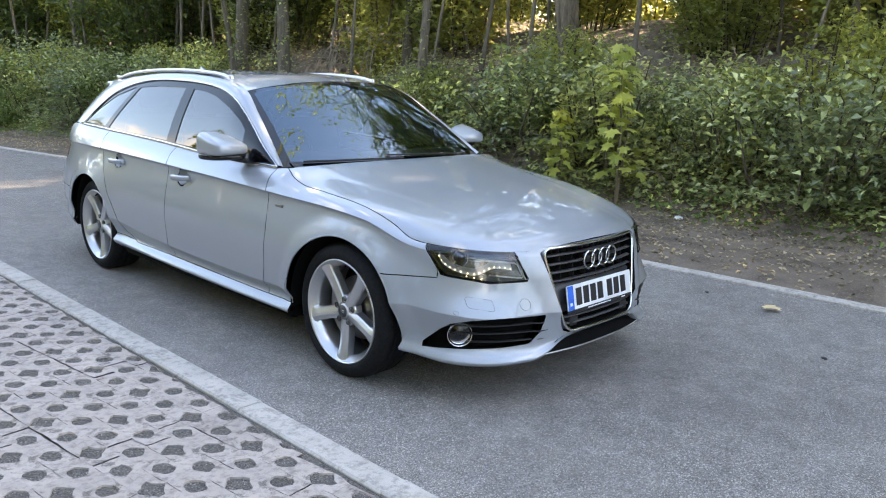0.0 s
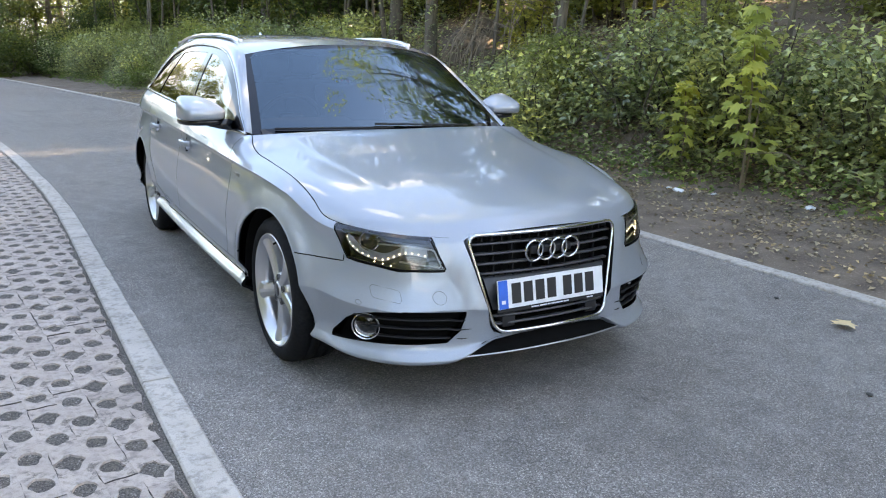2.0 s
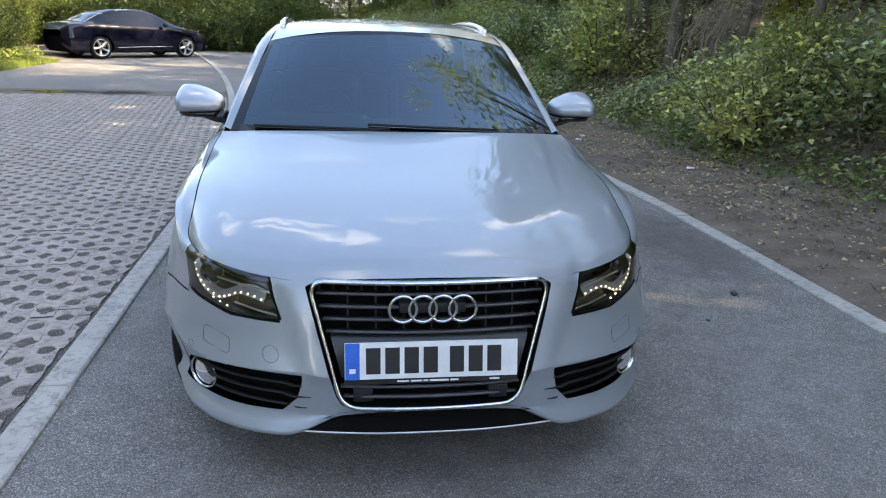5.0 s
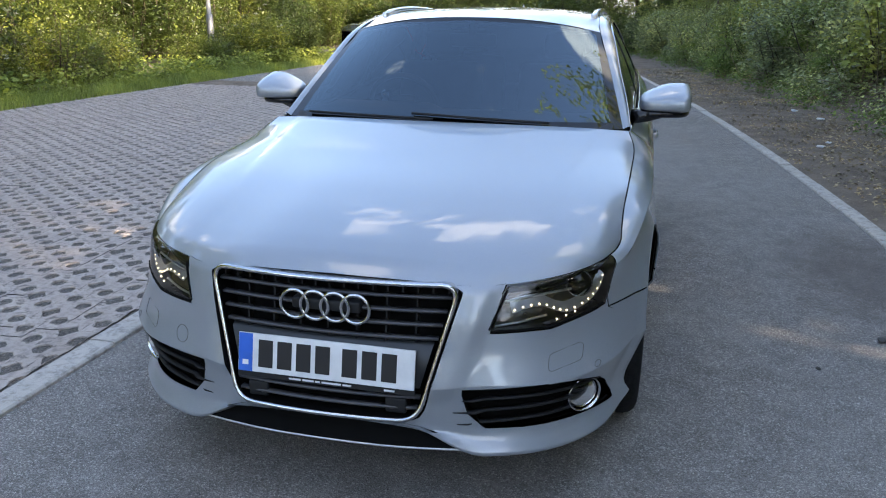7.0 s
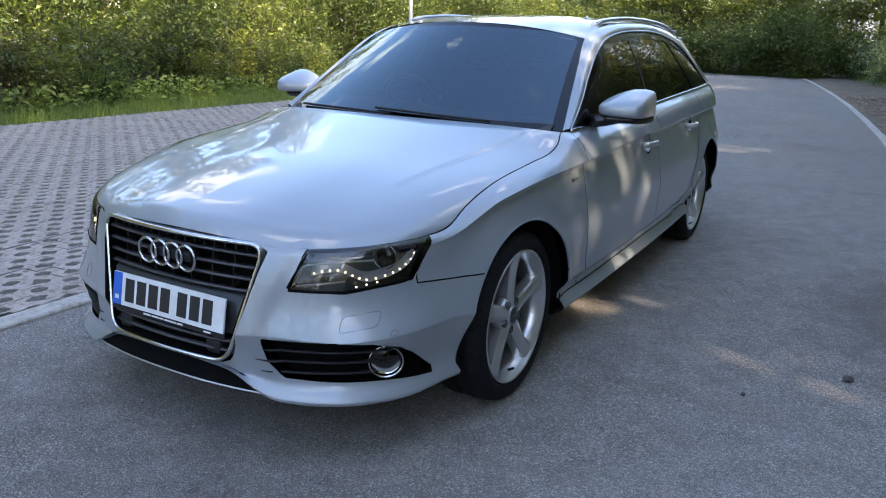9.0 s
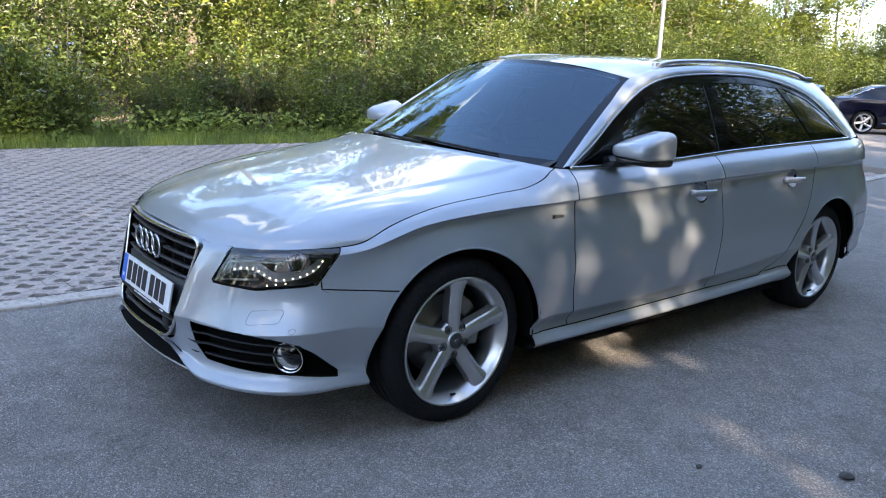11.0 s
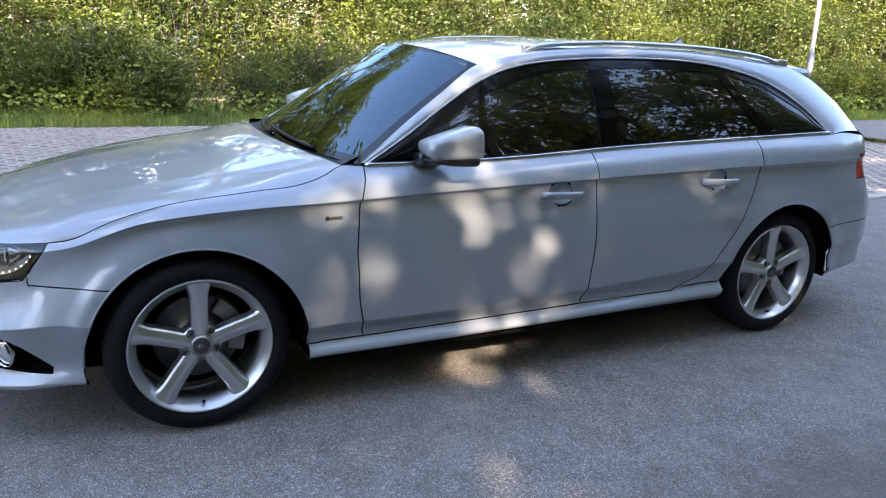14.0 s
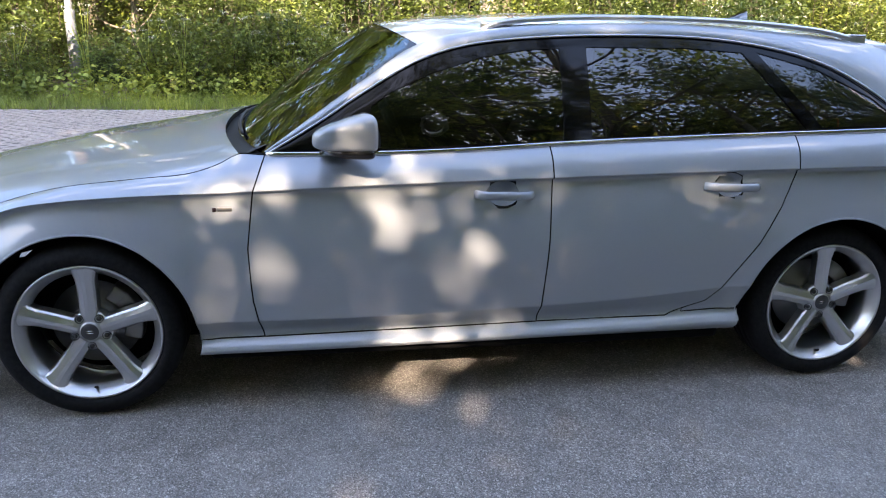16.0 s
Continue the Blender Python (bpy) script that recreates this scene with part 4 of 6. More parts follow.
skirt.carve(GRILLE, FRONT_U, FRONT_V, lambda c: c.y < -.6 and c.x < .5)
fog_faces = skirt.carve(FOG, FRONT_U, FRONT_V, lambda c: c.y < -.35)
skirt.free |= set(skirt.carve([(-2, .3), (-.734, .3), (-.326, .9), (-2, .9)], SIDE_U, SIDE_V, lambda c: c.x > .4 and -.7 < c.y < -.2 and c.z > .45))
lamp_faces = skirt.carve(LAMP, FRONT_U, FRONT_V, lambda c: c.y < -.52 + .68 * (c.z - .615) and c.z > .45)
HANDLES = [(1.355, 1.565, .803), (2.225, 2.445, .822)]
for ya, yb, hz in HANDLES:
    skirt.carve([((ya + yb) / 2 + .058 * math.cos(2 * math.pi * k / 20), hz + .004 + .044 * math.sin(2 * math.pi * k / 20)) for k in range(20)], SIDE_U, SIDE_V, lambda c: c.x > .5 and ya - .05 < c.y < yb + .05 and hz - .1 < c.z < hz + .1)
front_door = skirt.carve(FRONT_DOOR, SIDE_U, SIDE_V, lambda c: c.x > .5 and .4 < c.y < 1.9)
rear_door = skirt.carve(REAR_DOOR, SIDE_U, SIDE_V, lambda c: c.x > .5 and 1.4 < c.y < 2.8)
wing = skirt.carve([(-.525, .574), (.7, .518), (.7, 1.2), (-.525, 1.2)], SIDE_U, SIDE_V, lambda c: c.x > .4 and -.6 < c.y < .8 and c.z > .4)
wing += skirt.carve([(.1, .282), (.64, .288), (.64, .7), (.1, .7)], SIDE_U, SIDE_V, lambda c: c.x > .4 and .2 < c.y < .7 and c.z > .2)
tail_lamp = skirt.carve([(3.385, .782), (3.95, .77), (3.95, .905), (3.405, .908)], SIDE_U, SIDE_V, lambda c: c.x > .42 and c.y > 3.2)
rear_bumper = skirt.carve([(2.9, .1), (4, .1), (4, .66), (3.17, .56), (2.9, .56)], SIDE_U, SIDE_V, lambda c: c.y > 2.95)
sill = skirt.take(lambda c: .2 < c.y < 2.5 and c.z < .33)
bumper = skirt.take(lambda c: c.y < .1)
tailgate = skirt.carve([(-.2, .6), (.60, .6), (.66, 1.2), (-.2, 1.2)], FRONT_U, FRONT_V, lambda c: c.y > 3.4)
quarter = list(skirt.free)

panel("front_bumper", skirt, bumper, M_SILVER, car, both=True)
panel("rear_bumper", skirt, rear_bumper, M_SILVER, car, both=True)
panel("tailgate", skirt, tailgate, M_SILVER, car, both=True)
doors = {}
for sd in (1, -1):
    panel("front_wing", skirt, wing, M_SILVER, car, side=sd)
    doors["f", sd] = panel("front_door", skirt, front_door, M_SILVER, car, side=sd)
    doors["r", sd] = panel("rear_door", skirt, rear_door, M_SILVER, car, side=sd)
    panel("side_sill", skirt, sill, M_SILVER, car, side=sd)
    panel("rear_quarter", skirt, quarter, M_SILVER, car, side=sd)
    panel("tail_lamp", skirt, tail_lamp, M_TAIL, car, side=sd, depth=0.03, label="red tail lamp")

for sd in (1, -1):
    for wy, wz, wr in WHEELS:
        lip_pts = []
        for k in range(61):
            a = radians(-3 + 186 * k / 60)
            q = skirt.side(wy + (wr + .002) * math.cos(a), wz + (wr + .002) * math.sin(a))
            if q is not None and abs(q.y - wy) < .5 and q.x > .6:
                lip_pts.append((sd * (q.x - .003), q.y, q.z))
        sweep("arch_lip", lip_pts, ring_section(.0045, .0045, 6), M_SILVER, car)

# inner shell and wheel wells
inner, _ = skirt_grid(0.016)
liner = Patch(inner)
for wy, wz, wr in WHEELS:
    liner.carve(circle_poly(wy, wz, wr + 0.012), SIDE_U, SIDE_V, lambda c: c.x > 0.5 and abs(c.y - wy) < 0.5 and c.z < 0.8)
for ya, yb, hz in HANDLES:
    liner.carve([((ya + yb) / 2 + .085 * math.cos(2 * math.pi * k / 20), hz + .004 + .07 * math.sin(2 * math.pi * k / 20)) for k in range(20)], SIDE_U, SIDE_V, lambda c: c.x > .5 and ya - .06 < c.y < yb + .06 and hz - .12 < c.z < hz + .12)
liner.carve(GRILLE, FRONT_U, FRONT_V, lambda c: c.y < -.55 and c.x < .5)
liner.carve(FOG, FRONT_U, FRONT_V, lambda c: c.y < -.3)
liner.carve(LAMP, FRONT_U, FRONT_V, lambda c: c.y < -.25 and c.z > .45)
panel("inner_shell", liner, list(liner.free), M_VOID, car, both=True, gap=0, depth=0)
for sd in (1, -1):
    for wy, wz, wr in WHEELS:
        bm = bmesh.new()
        prev = None
        for k in range(25):
            a = -0.10 + (math.pi + 0.2) * k / 24
            y, z = wy + (wr + 0.004) * math.cos(a), wz + (wr + 0.004) * math.sin(a)
            row = [bm.verts.new((sd * x, y, z)) for x in (0.48, float(np.interp(y, plan[3:14, 1], plan[3:14, 0])) - .030)]
            if prev:
                bm.faces.new((prev[0], prev[1], row[1], row[0]))
            prev = row
        bmesh.ops.recalc_face_normals(bm, faces=bm.faces)
        part("wheel_well", bm, M_VOID, car)
bm = bmesh.new()
box(bm, (-.56, -.62, .19), (.56, -.38, .25), .02)
box(bm, (-.56, -.4, .17), (.56, 3.5, .24), .02)
box(bm, (-.84, .40, .19), (.84, 2.38, .25), .02)
box(bm, (-.6, 3.2, .30), (.6, 3.55, .38), .02)
part("floor_pan", bm, M_VOID, car)

# bonnet
i_c = int(np.argmin(np.abs(TOP[:, 1] + 0.415) + (TOP[:, 0] < .5) * 9))
i_e = int(np.argmin(np.abs(TOP[:, 1] - 0.55) + (TOP[:, 0] < .5) * 9))


def along(pts, n):
    w = np.concatenate([[0], np.cumsum(np.linalg.norm(np.diff(pts, axis=0), axis=1))])
    t = np.linspace(0, w[-1], n)
    return np.stack([np.interp(t, w, pts[:, k]) for k in range(3)], 1)


NU, NV = 44, 56
c0 = along(TOP[:i_c + 1], NU)
d1 = along(TOP[i_c:i_e + 1], NV)
uu = np.linspace(0, 1, NU)
vv = np.linspace(0, 1, NV)
c1 = np.stack([uu * d1[-1, 0], .43 + (d1[-1, 1] - .43) * uu ** 2.2, .958 + (d1[-1, 2] - .958) * uu ** 3], 1)
cy = curve([-.79, -.765, -.71, -.60, -.37, 0, .43], [.703, .728, .752, .783, .830, .886, .958])
y0 = TOP[0, 1] + (.43 - TOP[0, 1]) * vv
d0 = np.stack([0 * vv, y0, cy(y0)], 1)
hood = np.zeros((NV, NU, 3))
calm = np.polyval(np.polyfit(vv[vv < .8], d1[vv < .8, 2], 3), np.minimum(vv, .8)) + np.maximum(0, vv - .8) * .11
rest = d1[:, 2] - calm
for a, v in enumerate(vv):
    for k in range(2):
        lin = (1 - uu) * d0[a, k] + uu * d1[a, k]
        bl = (1 - v) * ((1 - uu) * c0[0, k] + uu * c0[-1, k]) + v * ((1 - uu) * c1[0, k] + uu * c1[-1, k])
        hood[a, :, k] = lin + (1 - v) * c0[:, k] + v * c1[:, k] - bl
    f, tight = uu ** 2.5, uu ** 16
    lin = (1 - f) * d0[a, 2] + f * calm[a] + tight * rest[a]
    e0 = c0[:, 2] - (1 - f) * c0[0, 2] - f * calm[0] - tight * rest[0]
    e1 = c1[:, 2] - (1 - f) * c1[0, 2] - f * calm[-1] - tight * rest[-1]
    z = lin + (1 - v) ** 2 * e0 + v ** 4 * e1
    uc = .50 + .33 * v
    fade = min(1, v / .3) * min(1, (1 - v) / .05)
    z = z + .006 * (0.5 - 0.5 * np.tanh((uu - uc) / .011)) * fade * np.clip(v, 0, 1)
    hood[a, :, 2] = z
bonnet = Patch(hood, flip=False)
panel("bonnet", bonnet, list(bonnet.free), M_SILVER, car, both=True, gap=0.0025, depth=0.02)


# windscreen, roof and the pillars
def screen_point(u, v):
    x = u * (.742 + (.600 - .742) * v)
    y = (.47 + .145 * u ** 2) * (1 - v) + (1.05 + .125 * u ** 2) * v
    z = (.945 - .012 * u ** 2) * (1 - v) + (1.372 - .064 * u ** 2) * v + .022 * math.sin(math.pi * v) * (1 - .5 * u)
    return (x, y, z)


screen = Patch(np.array([[screen_point(u, v) for u in np.linspace(0, 1, 24)] for v in np.linspace(0, 1, 20)]))
clear = screen.carve([(-.1, .967), (.69, .957), (.584, 1.292), (.53, 1.335), (-.1, 1.362)], FRONT_U, FRONT_V, lambda c: True)
panel("windscreen", screen, clear, M_SCREEN, car, both=True, gap=0, depth=0, label="dark tinted windscreen").visible_shadow = False
panel("windscreen_border", screen, list(screen.free), M_FRIT, car, both=True, gap=0, depth=0.01, label="black glazed windscreen edge")

E_IN_ROOF = [(.600, 1.175, 1.308), (.580, 1.40, 1.362), (.568, 1.75, 1.392), (.562, 2.2, 1.398), (.556, 2.6, 1.380), (.555, 2.9, 1.352), (.562, 3.10, 1.318), (.615, 3.34, 1.175), (.675, 3.51, 1.01)]
E_OUT = [(.768, .628, .934), (.742, .80, 1.035), (.702, .98, 1.148), (.668, 1.18, 1.258), (.642, 1.40, 1.318), (.626, 1.75, 1.348), (.622, 2.2, 1.352), (.634, 2.52, 1.322), (.662, 2.78, 1.258), (.708, 3.0, 1.145), (.762, 3.15, 1.025), (.772, 3.20, 1.02)]
e_in = [screen_point(1, t) for t in (0, .333, .667)] + E_IN_ROOF


def spline(pts, n):
    a = np.array(pts)
    w = np.linspace(0, 1, len(a))
    t = np.linspace(0, 1, n)
    return np.stack([curve(w, a[:, k], False)(t) for k in range(3)], 1)


NS = 110
s_in, s_out = spline(e_in, NS), spline(E_OUT, NS)
pill = []
for w in np.linspace(0, 1, 9):
    p = s_in * (1 - w) + s_out * w
    out = np.stack([np.full(NS, .75), 0 * s_in[:, 0], np.full(NS, .66)], 1)
    pill.append(p + out * .016 * math.sin(math.pi * w) ** 0.8)
pillar = Patch(np.array(pill)[::-1])
for sd in (1, -1):
    panel("roof_side", pillar, list(pillar.free), M_SILVER, car, side=sd, gap=0.001, depth=0.02)

roof_c = curve([1.05, 1.3, 1.6, 2.1, 2.6, 3.1], [1.372, 1.402, 1.42, 1.43, 1.414, 1.368], False)
in_y = np.array(E_IN_ROOF)[:7]
ex, ez = curve(in_y[:, 1], in_y[:, 0]), curve(in_y[:, 1], in_y[:, 2])
roof_rows = []
for v in np.linspace(0, 1, 50):
    row = []
    for u in np.linspace(0, 1, 24):
        ye = 1.175 + (3.10 - 1.175) * v
        yc = 1.05 + (3.10 - 1.05) * v
        f = u ** 2
        y = yc * (1 - f) + ye * f
        g = u ** 2.4
        row.append((u * float(ex(ye)), y, float(roof_c(yc)) * (1 - g) + float(ez(ye)) * g))
    roof_rows.append(row)
roof = Patch(np.array(roof_rows))
panel("roof", roof, list(roof.free), M_SILVER, car, both=True, gap=0.001, depth=0.02)

# side glazing between the belt and the roof side
bz, bx = curve(TOP[i_e:, 1][TOP[i_e:, 1] < 3.4], TOP[i_e:, 2][TOP[i_e:, 1] < 3.4]), curve(TOP[i_e:, 1][TOP[i_e:, 1] < 3.4], TOP[i_e:, 0][TOP[i_e:, 1] < 3.4])
rows = []
up_pts = spline(E_OUT, 150)[:144]
low_pts = np.stack([bx(up_pts[:, 1]), up_pts[:, 1], np.minimum(bz(up_pts[:, 1]), up_pts[:, 2] - .002)], 1)
for w in np.linspace(0, 1, 14):
    rows.append(low_pts * (1 - w) + up_pts * w + np.array([.75, 0, .2]) * .014 * math.sin(math.pi * w) - np.array([.004, 0, 0]))
glaze = Patch(np.array(rows))
GLASS = {
    "front_side_glass": [(0.96, .95), (1.70, .985), (1.702, 1.304), (1.55, 1.295), (1.40, 1.268), (1.22, 1.212), (1.07, 1.146), (1.0, 1.10)],
    "rear_side_glass": [(1.805, .992), (2.675, 1.018), (2.435, 1.298), (2.2, 1.312), (1.805, 1.310)],
    "quarter_glass": [(2.735, 1.028), (3.095, 1.036), (2.97, 1.135), (2.75, 1.237), (2.495, 1.300)],
}
for nm, poly in GLASS.items():
    got = glaze.carve(poly, SIDE_U, SIDE_V, lambda c: True)
    for sd in (1, -1):
        panel(nm, glaze, got, M_PANE, car, side=sd, gap=0, depth=0, shift=-0.004, label="dark tinted glass").visible_shadow = False
for sd in (1, -1):
    panel("window_surround", glaze, list(glaze.free), M_SURROUND, car, side=sd, gap=0, depth=0.012, label="gloss black window surround")
    belt = [(sd * (float(bx(y)) + .004), y, float(bz(y)) + .003) for y in np.linspace(.628, 3.15, 60)]
    sweep("belt_trim", belt, ring_section(.005, .010), M_CHROME, car, label="bright metal belt trim")
    arc = [(sd * (p[0] + .004), p[1], p[2] + .001) for p in spline(E_OUT, 70)[:67]]
    sweep("window_arch_trim", arc, ring_section(.0035, .0045, 6), M_CHROME, car)

# tailgate glass, spoiler, roof rails, fin
bm = bmesh.new()
rows = []
for v in np.linspace(0, 1, 8):
    xe = .56 + .12 * v
    rows.append([bm.verts.new((u * xe, (3.12 + .03 * (1 - u * u)) * (1 - v) + (3.53 + .11 * (1 - u * u)) * v, 1.355 - .355 * v - .03 * u * u * (1 - v))) for u in np.linspace(-1, 1, 15)])
for a, b in zip(rows, rows[1:]):
    for k in range(14):
        bm.faces.new((a[k], a[k + 1], b[k + 1], b[k]))
part("rear_glass", bm, M_TRIM, car, "dark rear window")
bm = bmesh.new()
rows = []
for x in np.linspace(-.565, .565, 25):
    q = 1 - (abs(x) / .565) ** 4
    zt = float(roof_c(3.1)) - .05 * (x / .565) ** 2
    rows.append([bm.verts.new(p) for p in ((x, 3.02, zt - .012), (x, 3.06, zt + .012), (x, 3.16, zt + .008), (x, 3.19 + .07 * q, zt - .010), (x, 3.19 + .07 * q, zt - .022), (x, 3.12, zt - .045), (x, 3.02, zt - .03))])
for a, b in zip(rows, rows[1:]):
    for k in range(7):
        bm.faces.new((a[k], a[(k + 1) % 7], b[(k + 1) % 7], b[k]))
bm.faces.new(rows[0])
bm.faces.new(rows[-1][::-1])
bmesh.ops.recalc_face_normals(bm, faces=bm.faces)
part("roof_spoiler", bm, M_SILVER, car)
RAIL = [(.548, 1.40, 1.352), (.551, 1.47, 1.392), (.554, 1.62, 1.412), (.556, 1.95, 1.426), (.556, 2.4, 1.421), (.552, 2.75, 1.398), (.545, 2.93, 1.370), (.540, 3.03, 1.342)]
for sd in (1, -1):
    sweep("roof_rail", [(sd * p[0], p[1], p[2] - .009) for p in spline(RAIL, 40)], [(-.016, -.009), (-.016, .004), (-.008, .011), (.008, .011), (.016, .004), (.016, -.009)], M_ALLOY, car, label="satin aluminium roof rail")
    for y0_, y1_ in ((1.42, 1.49), (2.94, 3.02)):
        z = float(ez(min(y0_, 3.0)))
        bm = bmesh.new()
        box(bm, (sd * .548 - .012, y0_, z - .02), (sd * .548 + .012, y1_, z + .026), .004)
        part("rail_foot", bm, M_ALLOY, car)
bm = bmesh.new()
fin = [bm.verts.new(p) for p in ((0, 2.66, 1.405), (.022, 2.80, 1.40), (-.022, 2.80, 1.40), (0, 2.80, 1.458), (0, 2.775, 1.455))]
for f in ((0, 1, 3, 4), (0, 4, 3, 2), (1, 2, 3), (0, 2, 1)):
    bm.faces.new([fin[k] for k in f])
part("aerial_fin", bm, M_SILVER, car)


# door mirrors
def mirror(sd):
    bm = bmesh.new()
    bmesh.ops.create_uvsphere(bm, u_segments=28, v_segments=18, radius=1)
    for w in bm.verts:
        x, y, z = w.co
        p = lambda t, e: math.copysign(abs(t) ** e, t)
        x, y, z = p(x, .38), p(y, .62), p(z, .45)
        yy = y * (.158 if y < 0 else .035) * (1 + .25 * x * (y < 0))
        zz = z * (.084 if z > 0 else .034)
        zz *= 1 + .55 * min(0, y) * (z > 0)
        zz *= 1 + .05 * x - .55 * max(0, -x - .1) * (z > 0)
        x *= 1.32 if x < 0 else 1.0
        w.co = (sd * (.928 + x * .096), .955 + yy + .02 * x, 1.016 + zz)
    bm.normal_update()
    shell = part("mirror_shell", bm, M_SILVER, car)
    bm = bmesh.new()
    bmesh.ops.create_uvsphere(bm, u_segments=24, v_segments=12, radius=1)
    for w in bm.verts:
        x, y, z = w.co
        x, z = math.copysign(abs(x) ** .6, x), math.copysign(abs(z) ** .6, z)
        x *= 1.3 if x < 0 else 1.0
        w.co = (sd * (.925 + x * .098), .952 + y * (.125 if y < 0 else .034) + .02 * x, .976 + z * .024)
    part("mirror_base", bm, M_TRIM, car, "black mirror base")
    sweep("mirror_arm", [(sd * .775, .86, .955), (sd * .82, .875, .962), (sd * .87, .905, .975)], [(-.05, -.02), (.05, -.02), (.055, .024), (-.03, .032)], M_TRIM, car, upward=(0, 0, 1))
    bm = bmesh.new()
    vs = [bm.verts.new((sd * (.928 + .078 * math.cos(a)), .9925 + .017 * math.cos(a), 1.015 + .048 * math.sin(a))) for a in [2 * math.pi * k / 24 for k in range(24)]]
    bm.faces.new(vs)
    part("mirror_glass", bm, M_CHROME, car)


mirror(1)
mirror(-1)


# door handles, badges, lines
def handle(y0_, y1_, z, sd, door):
    pts = []
    for t in np.linspace(0, 1, 13):
        y = y0_ + (y1_ - y0_) * t
        q = skirt.side(y, z)
        lift = .010 + .026 * min(1, 5 * min(t, 1 - t)) ** .6
        pts.append((sd * (q.x + lift), y, z + .004 - .006 * t))
    h = sweep("door_handle", pts, ring_section(.009, .0155, 10), M_SILVER, door)
    bm = bmesh.new()
    ym = (y0_ + y1_) / 2
    cen = bm.verts.new((sd * (skirt.side(ym, z).x - .030), ym, z + .004))
    rings = []
    for f, dep in ((1.03, -.0004), (.96, -.004), (.82, -.018), (.55, -.027)):
        rings.append([])
        for k in range(24):
            a = 2 * math.pi * k / 24
            y, zz = ym + .058 * f * math.cos(a), z + .004 + .044 * f * math.sin(a)
            rings[-1].append(bm.verts.new((sd * (skirt.side(y, zz).x + dep), y, zz)))
    for k in range(24):
        j = (k + 1) % 24
        bm.faces.new((cen, rings[3][k], rings[3][j]))
        for q in range(3):
            bm.faces.new((rings[q][k], rings[q][j], rings[q + 1][j], rings[q + 1][k]))
    bmesh.ops.recalc_face_normals(bm, faces=bm.faces)
    part("handle_recess", bm, M_SILVER, door)


for sd in (1, -1):
    handle(1.355, 1.565, .803, sd, doors["f", sd])
    handle(2.225, 2.445, .822, sd, doors["r", sd])
    bm = bmesh.new()
    for ya, yb in ((.445, .460), (.463, .512)):
        x = skirt.side(.47, .762).x
        box(bm, (sd * x - .003, ya, .755), (sd * x + .004, yb, .769), .001)
    part("wing_badge", bm, M_DISC, car)
    bm = bmesh.new()
    box(bm, (sd * x - .003, .447, .755), (sd * x + .0052, .458, .769))
    part("badge_accent", bm, M_RED, car)


def surface_line(name, pts, r, material, parent, sd=1, how="front", lift=0.0004):
    """A fine joint drawn along the skirt."""
    out = []
    for a, b in pts:
        q = skirt.front(a, b) if how == "front" else skirt.side(a, b)
        n = skirt.normal_at(q)
        q = q + n * lift
        out.append((sd * q.x, q.y, q.z))
    return sweep(name, out, ring_section(r, r, 5), material, parent)


def rounded(x0, z0, x1, z1, r, skew=0.0, n=4):
    out = []
    for cx, cz, a0 in ((x1 - r, z1 - r, 0), (x0 + r, z1 - r, 90), (x0 + r, z0 + r, 180), (x1 - r, z0 + r, 270)):
        for k in range(n + 1):
            a = radians(a0 + 90 * k / n)
            out.append((cx + r * math.cos(a), cz + r * math.sin(a) + skew * (cx - x0)))
    return out + out[:1]


for sd in (1, -1):
    surface_line("washer_cover_joint", rounded(.605, .440, .692, .486, .012, .2), .0008, M_SLAT, car, sd)
    surface_line("parking_sensor", [(.735 + .008 * math.cos(a), .437 + .008 * math.sin(a)) for a in np.linspace(0, 2 * math.pi, 13)], .0008, M_SLAT, car, sd)
surface_line("towing_cover_joint", [(.478 + .024 * math.cos(a), .462 + .024 * math.sin(a)) for a in np.linspace(0, 2 * math.pi, 25)], .0008, M_SLAT, car, -1)


# ---- grille, plate and bumper openings ----
def grille_y(z):
    return -.800 - (.676 - z) * .18


def trapezoid(dx, n=6):
    pts = []
    corners = [(.368 - dx, .690 - dx, .05), (-.368 + dx, .690 - dx, .05), (-.272 + dx, .310 + dx, .055), (.272 - dx, .310 + dx, .055)]
    for k, (cx, cz, r) in enumerate(corners):
        p0, p1, p2 = Vector(corners[k - 1][:2]), Vector((cx, cz)), Vector(corners[(k + 1) % 4][:2])
        a, b = p1 + (p0 - p1).normalized() * r, p1 + (p2 - p1).normalized() * r
        for t in np.linspace(0, 1, n):
            q = a * (1 - t) ** 2 + p1 * 2 * t * (1 - t) + b * t * t
            pts.append((q.x, q.y))
    return pts


def bow(x):
    return .075 * (x / .37) ** 2


loop = []
tz = trapezoid(0.004)
for (xa, za), (xb, zb) in zip(tz, tz[1:] + tz[:1]):
    n = max(1, int(math.hypot(xb - xa, zb - za) / .03))
    loop += [(xa + (xb - xa) * k / n, za + (zb - za) * k / n) for k in range(n)]
frame_pts = [(x, grille_y(z) - .022 + bow(x) * .55, z) for x, z in loop]
sweep("grille_frame", frame_pts, ring_section(.0070, .0065, 10), M_CHROME, car, closed=True, upward=(0, -1, -.18), label="chrome grille frame")
bm = bmesh.new()
vs = [bm.verts.new((x, grille_y(z) + .075 + bow(x) * .5, z)) for x, z in loop]
bm.faces.new(vs)
rimv = [bm.verts.new((x, grille_y(z) - .02 + bow(x) * .5, z)) for x, z in loop]
for k in range(len(vs)):
    bm.faces.new((vs[k], vs[(k + 1) % len(vs)], rimv[(k + 1) % len(vs)], rimv[k]))
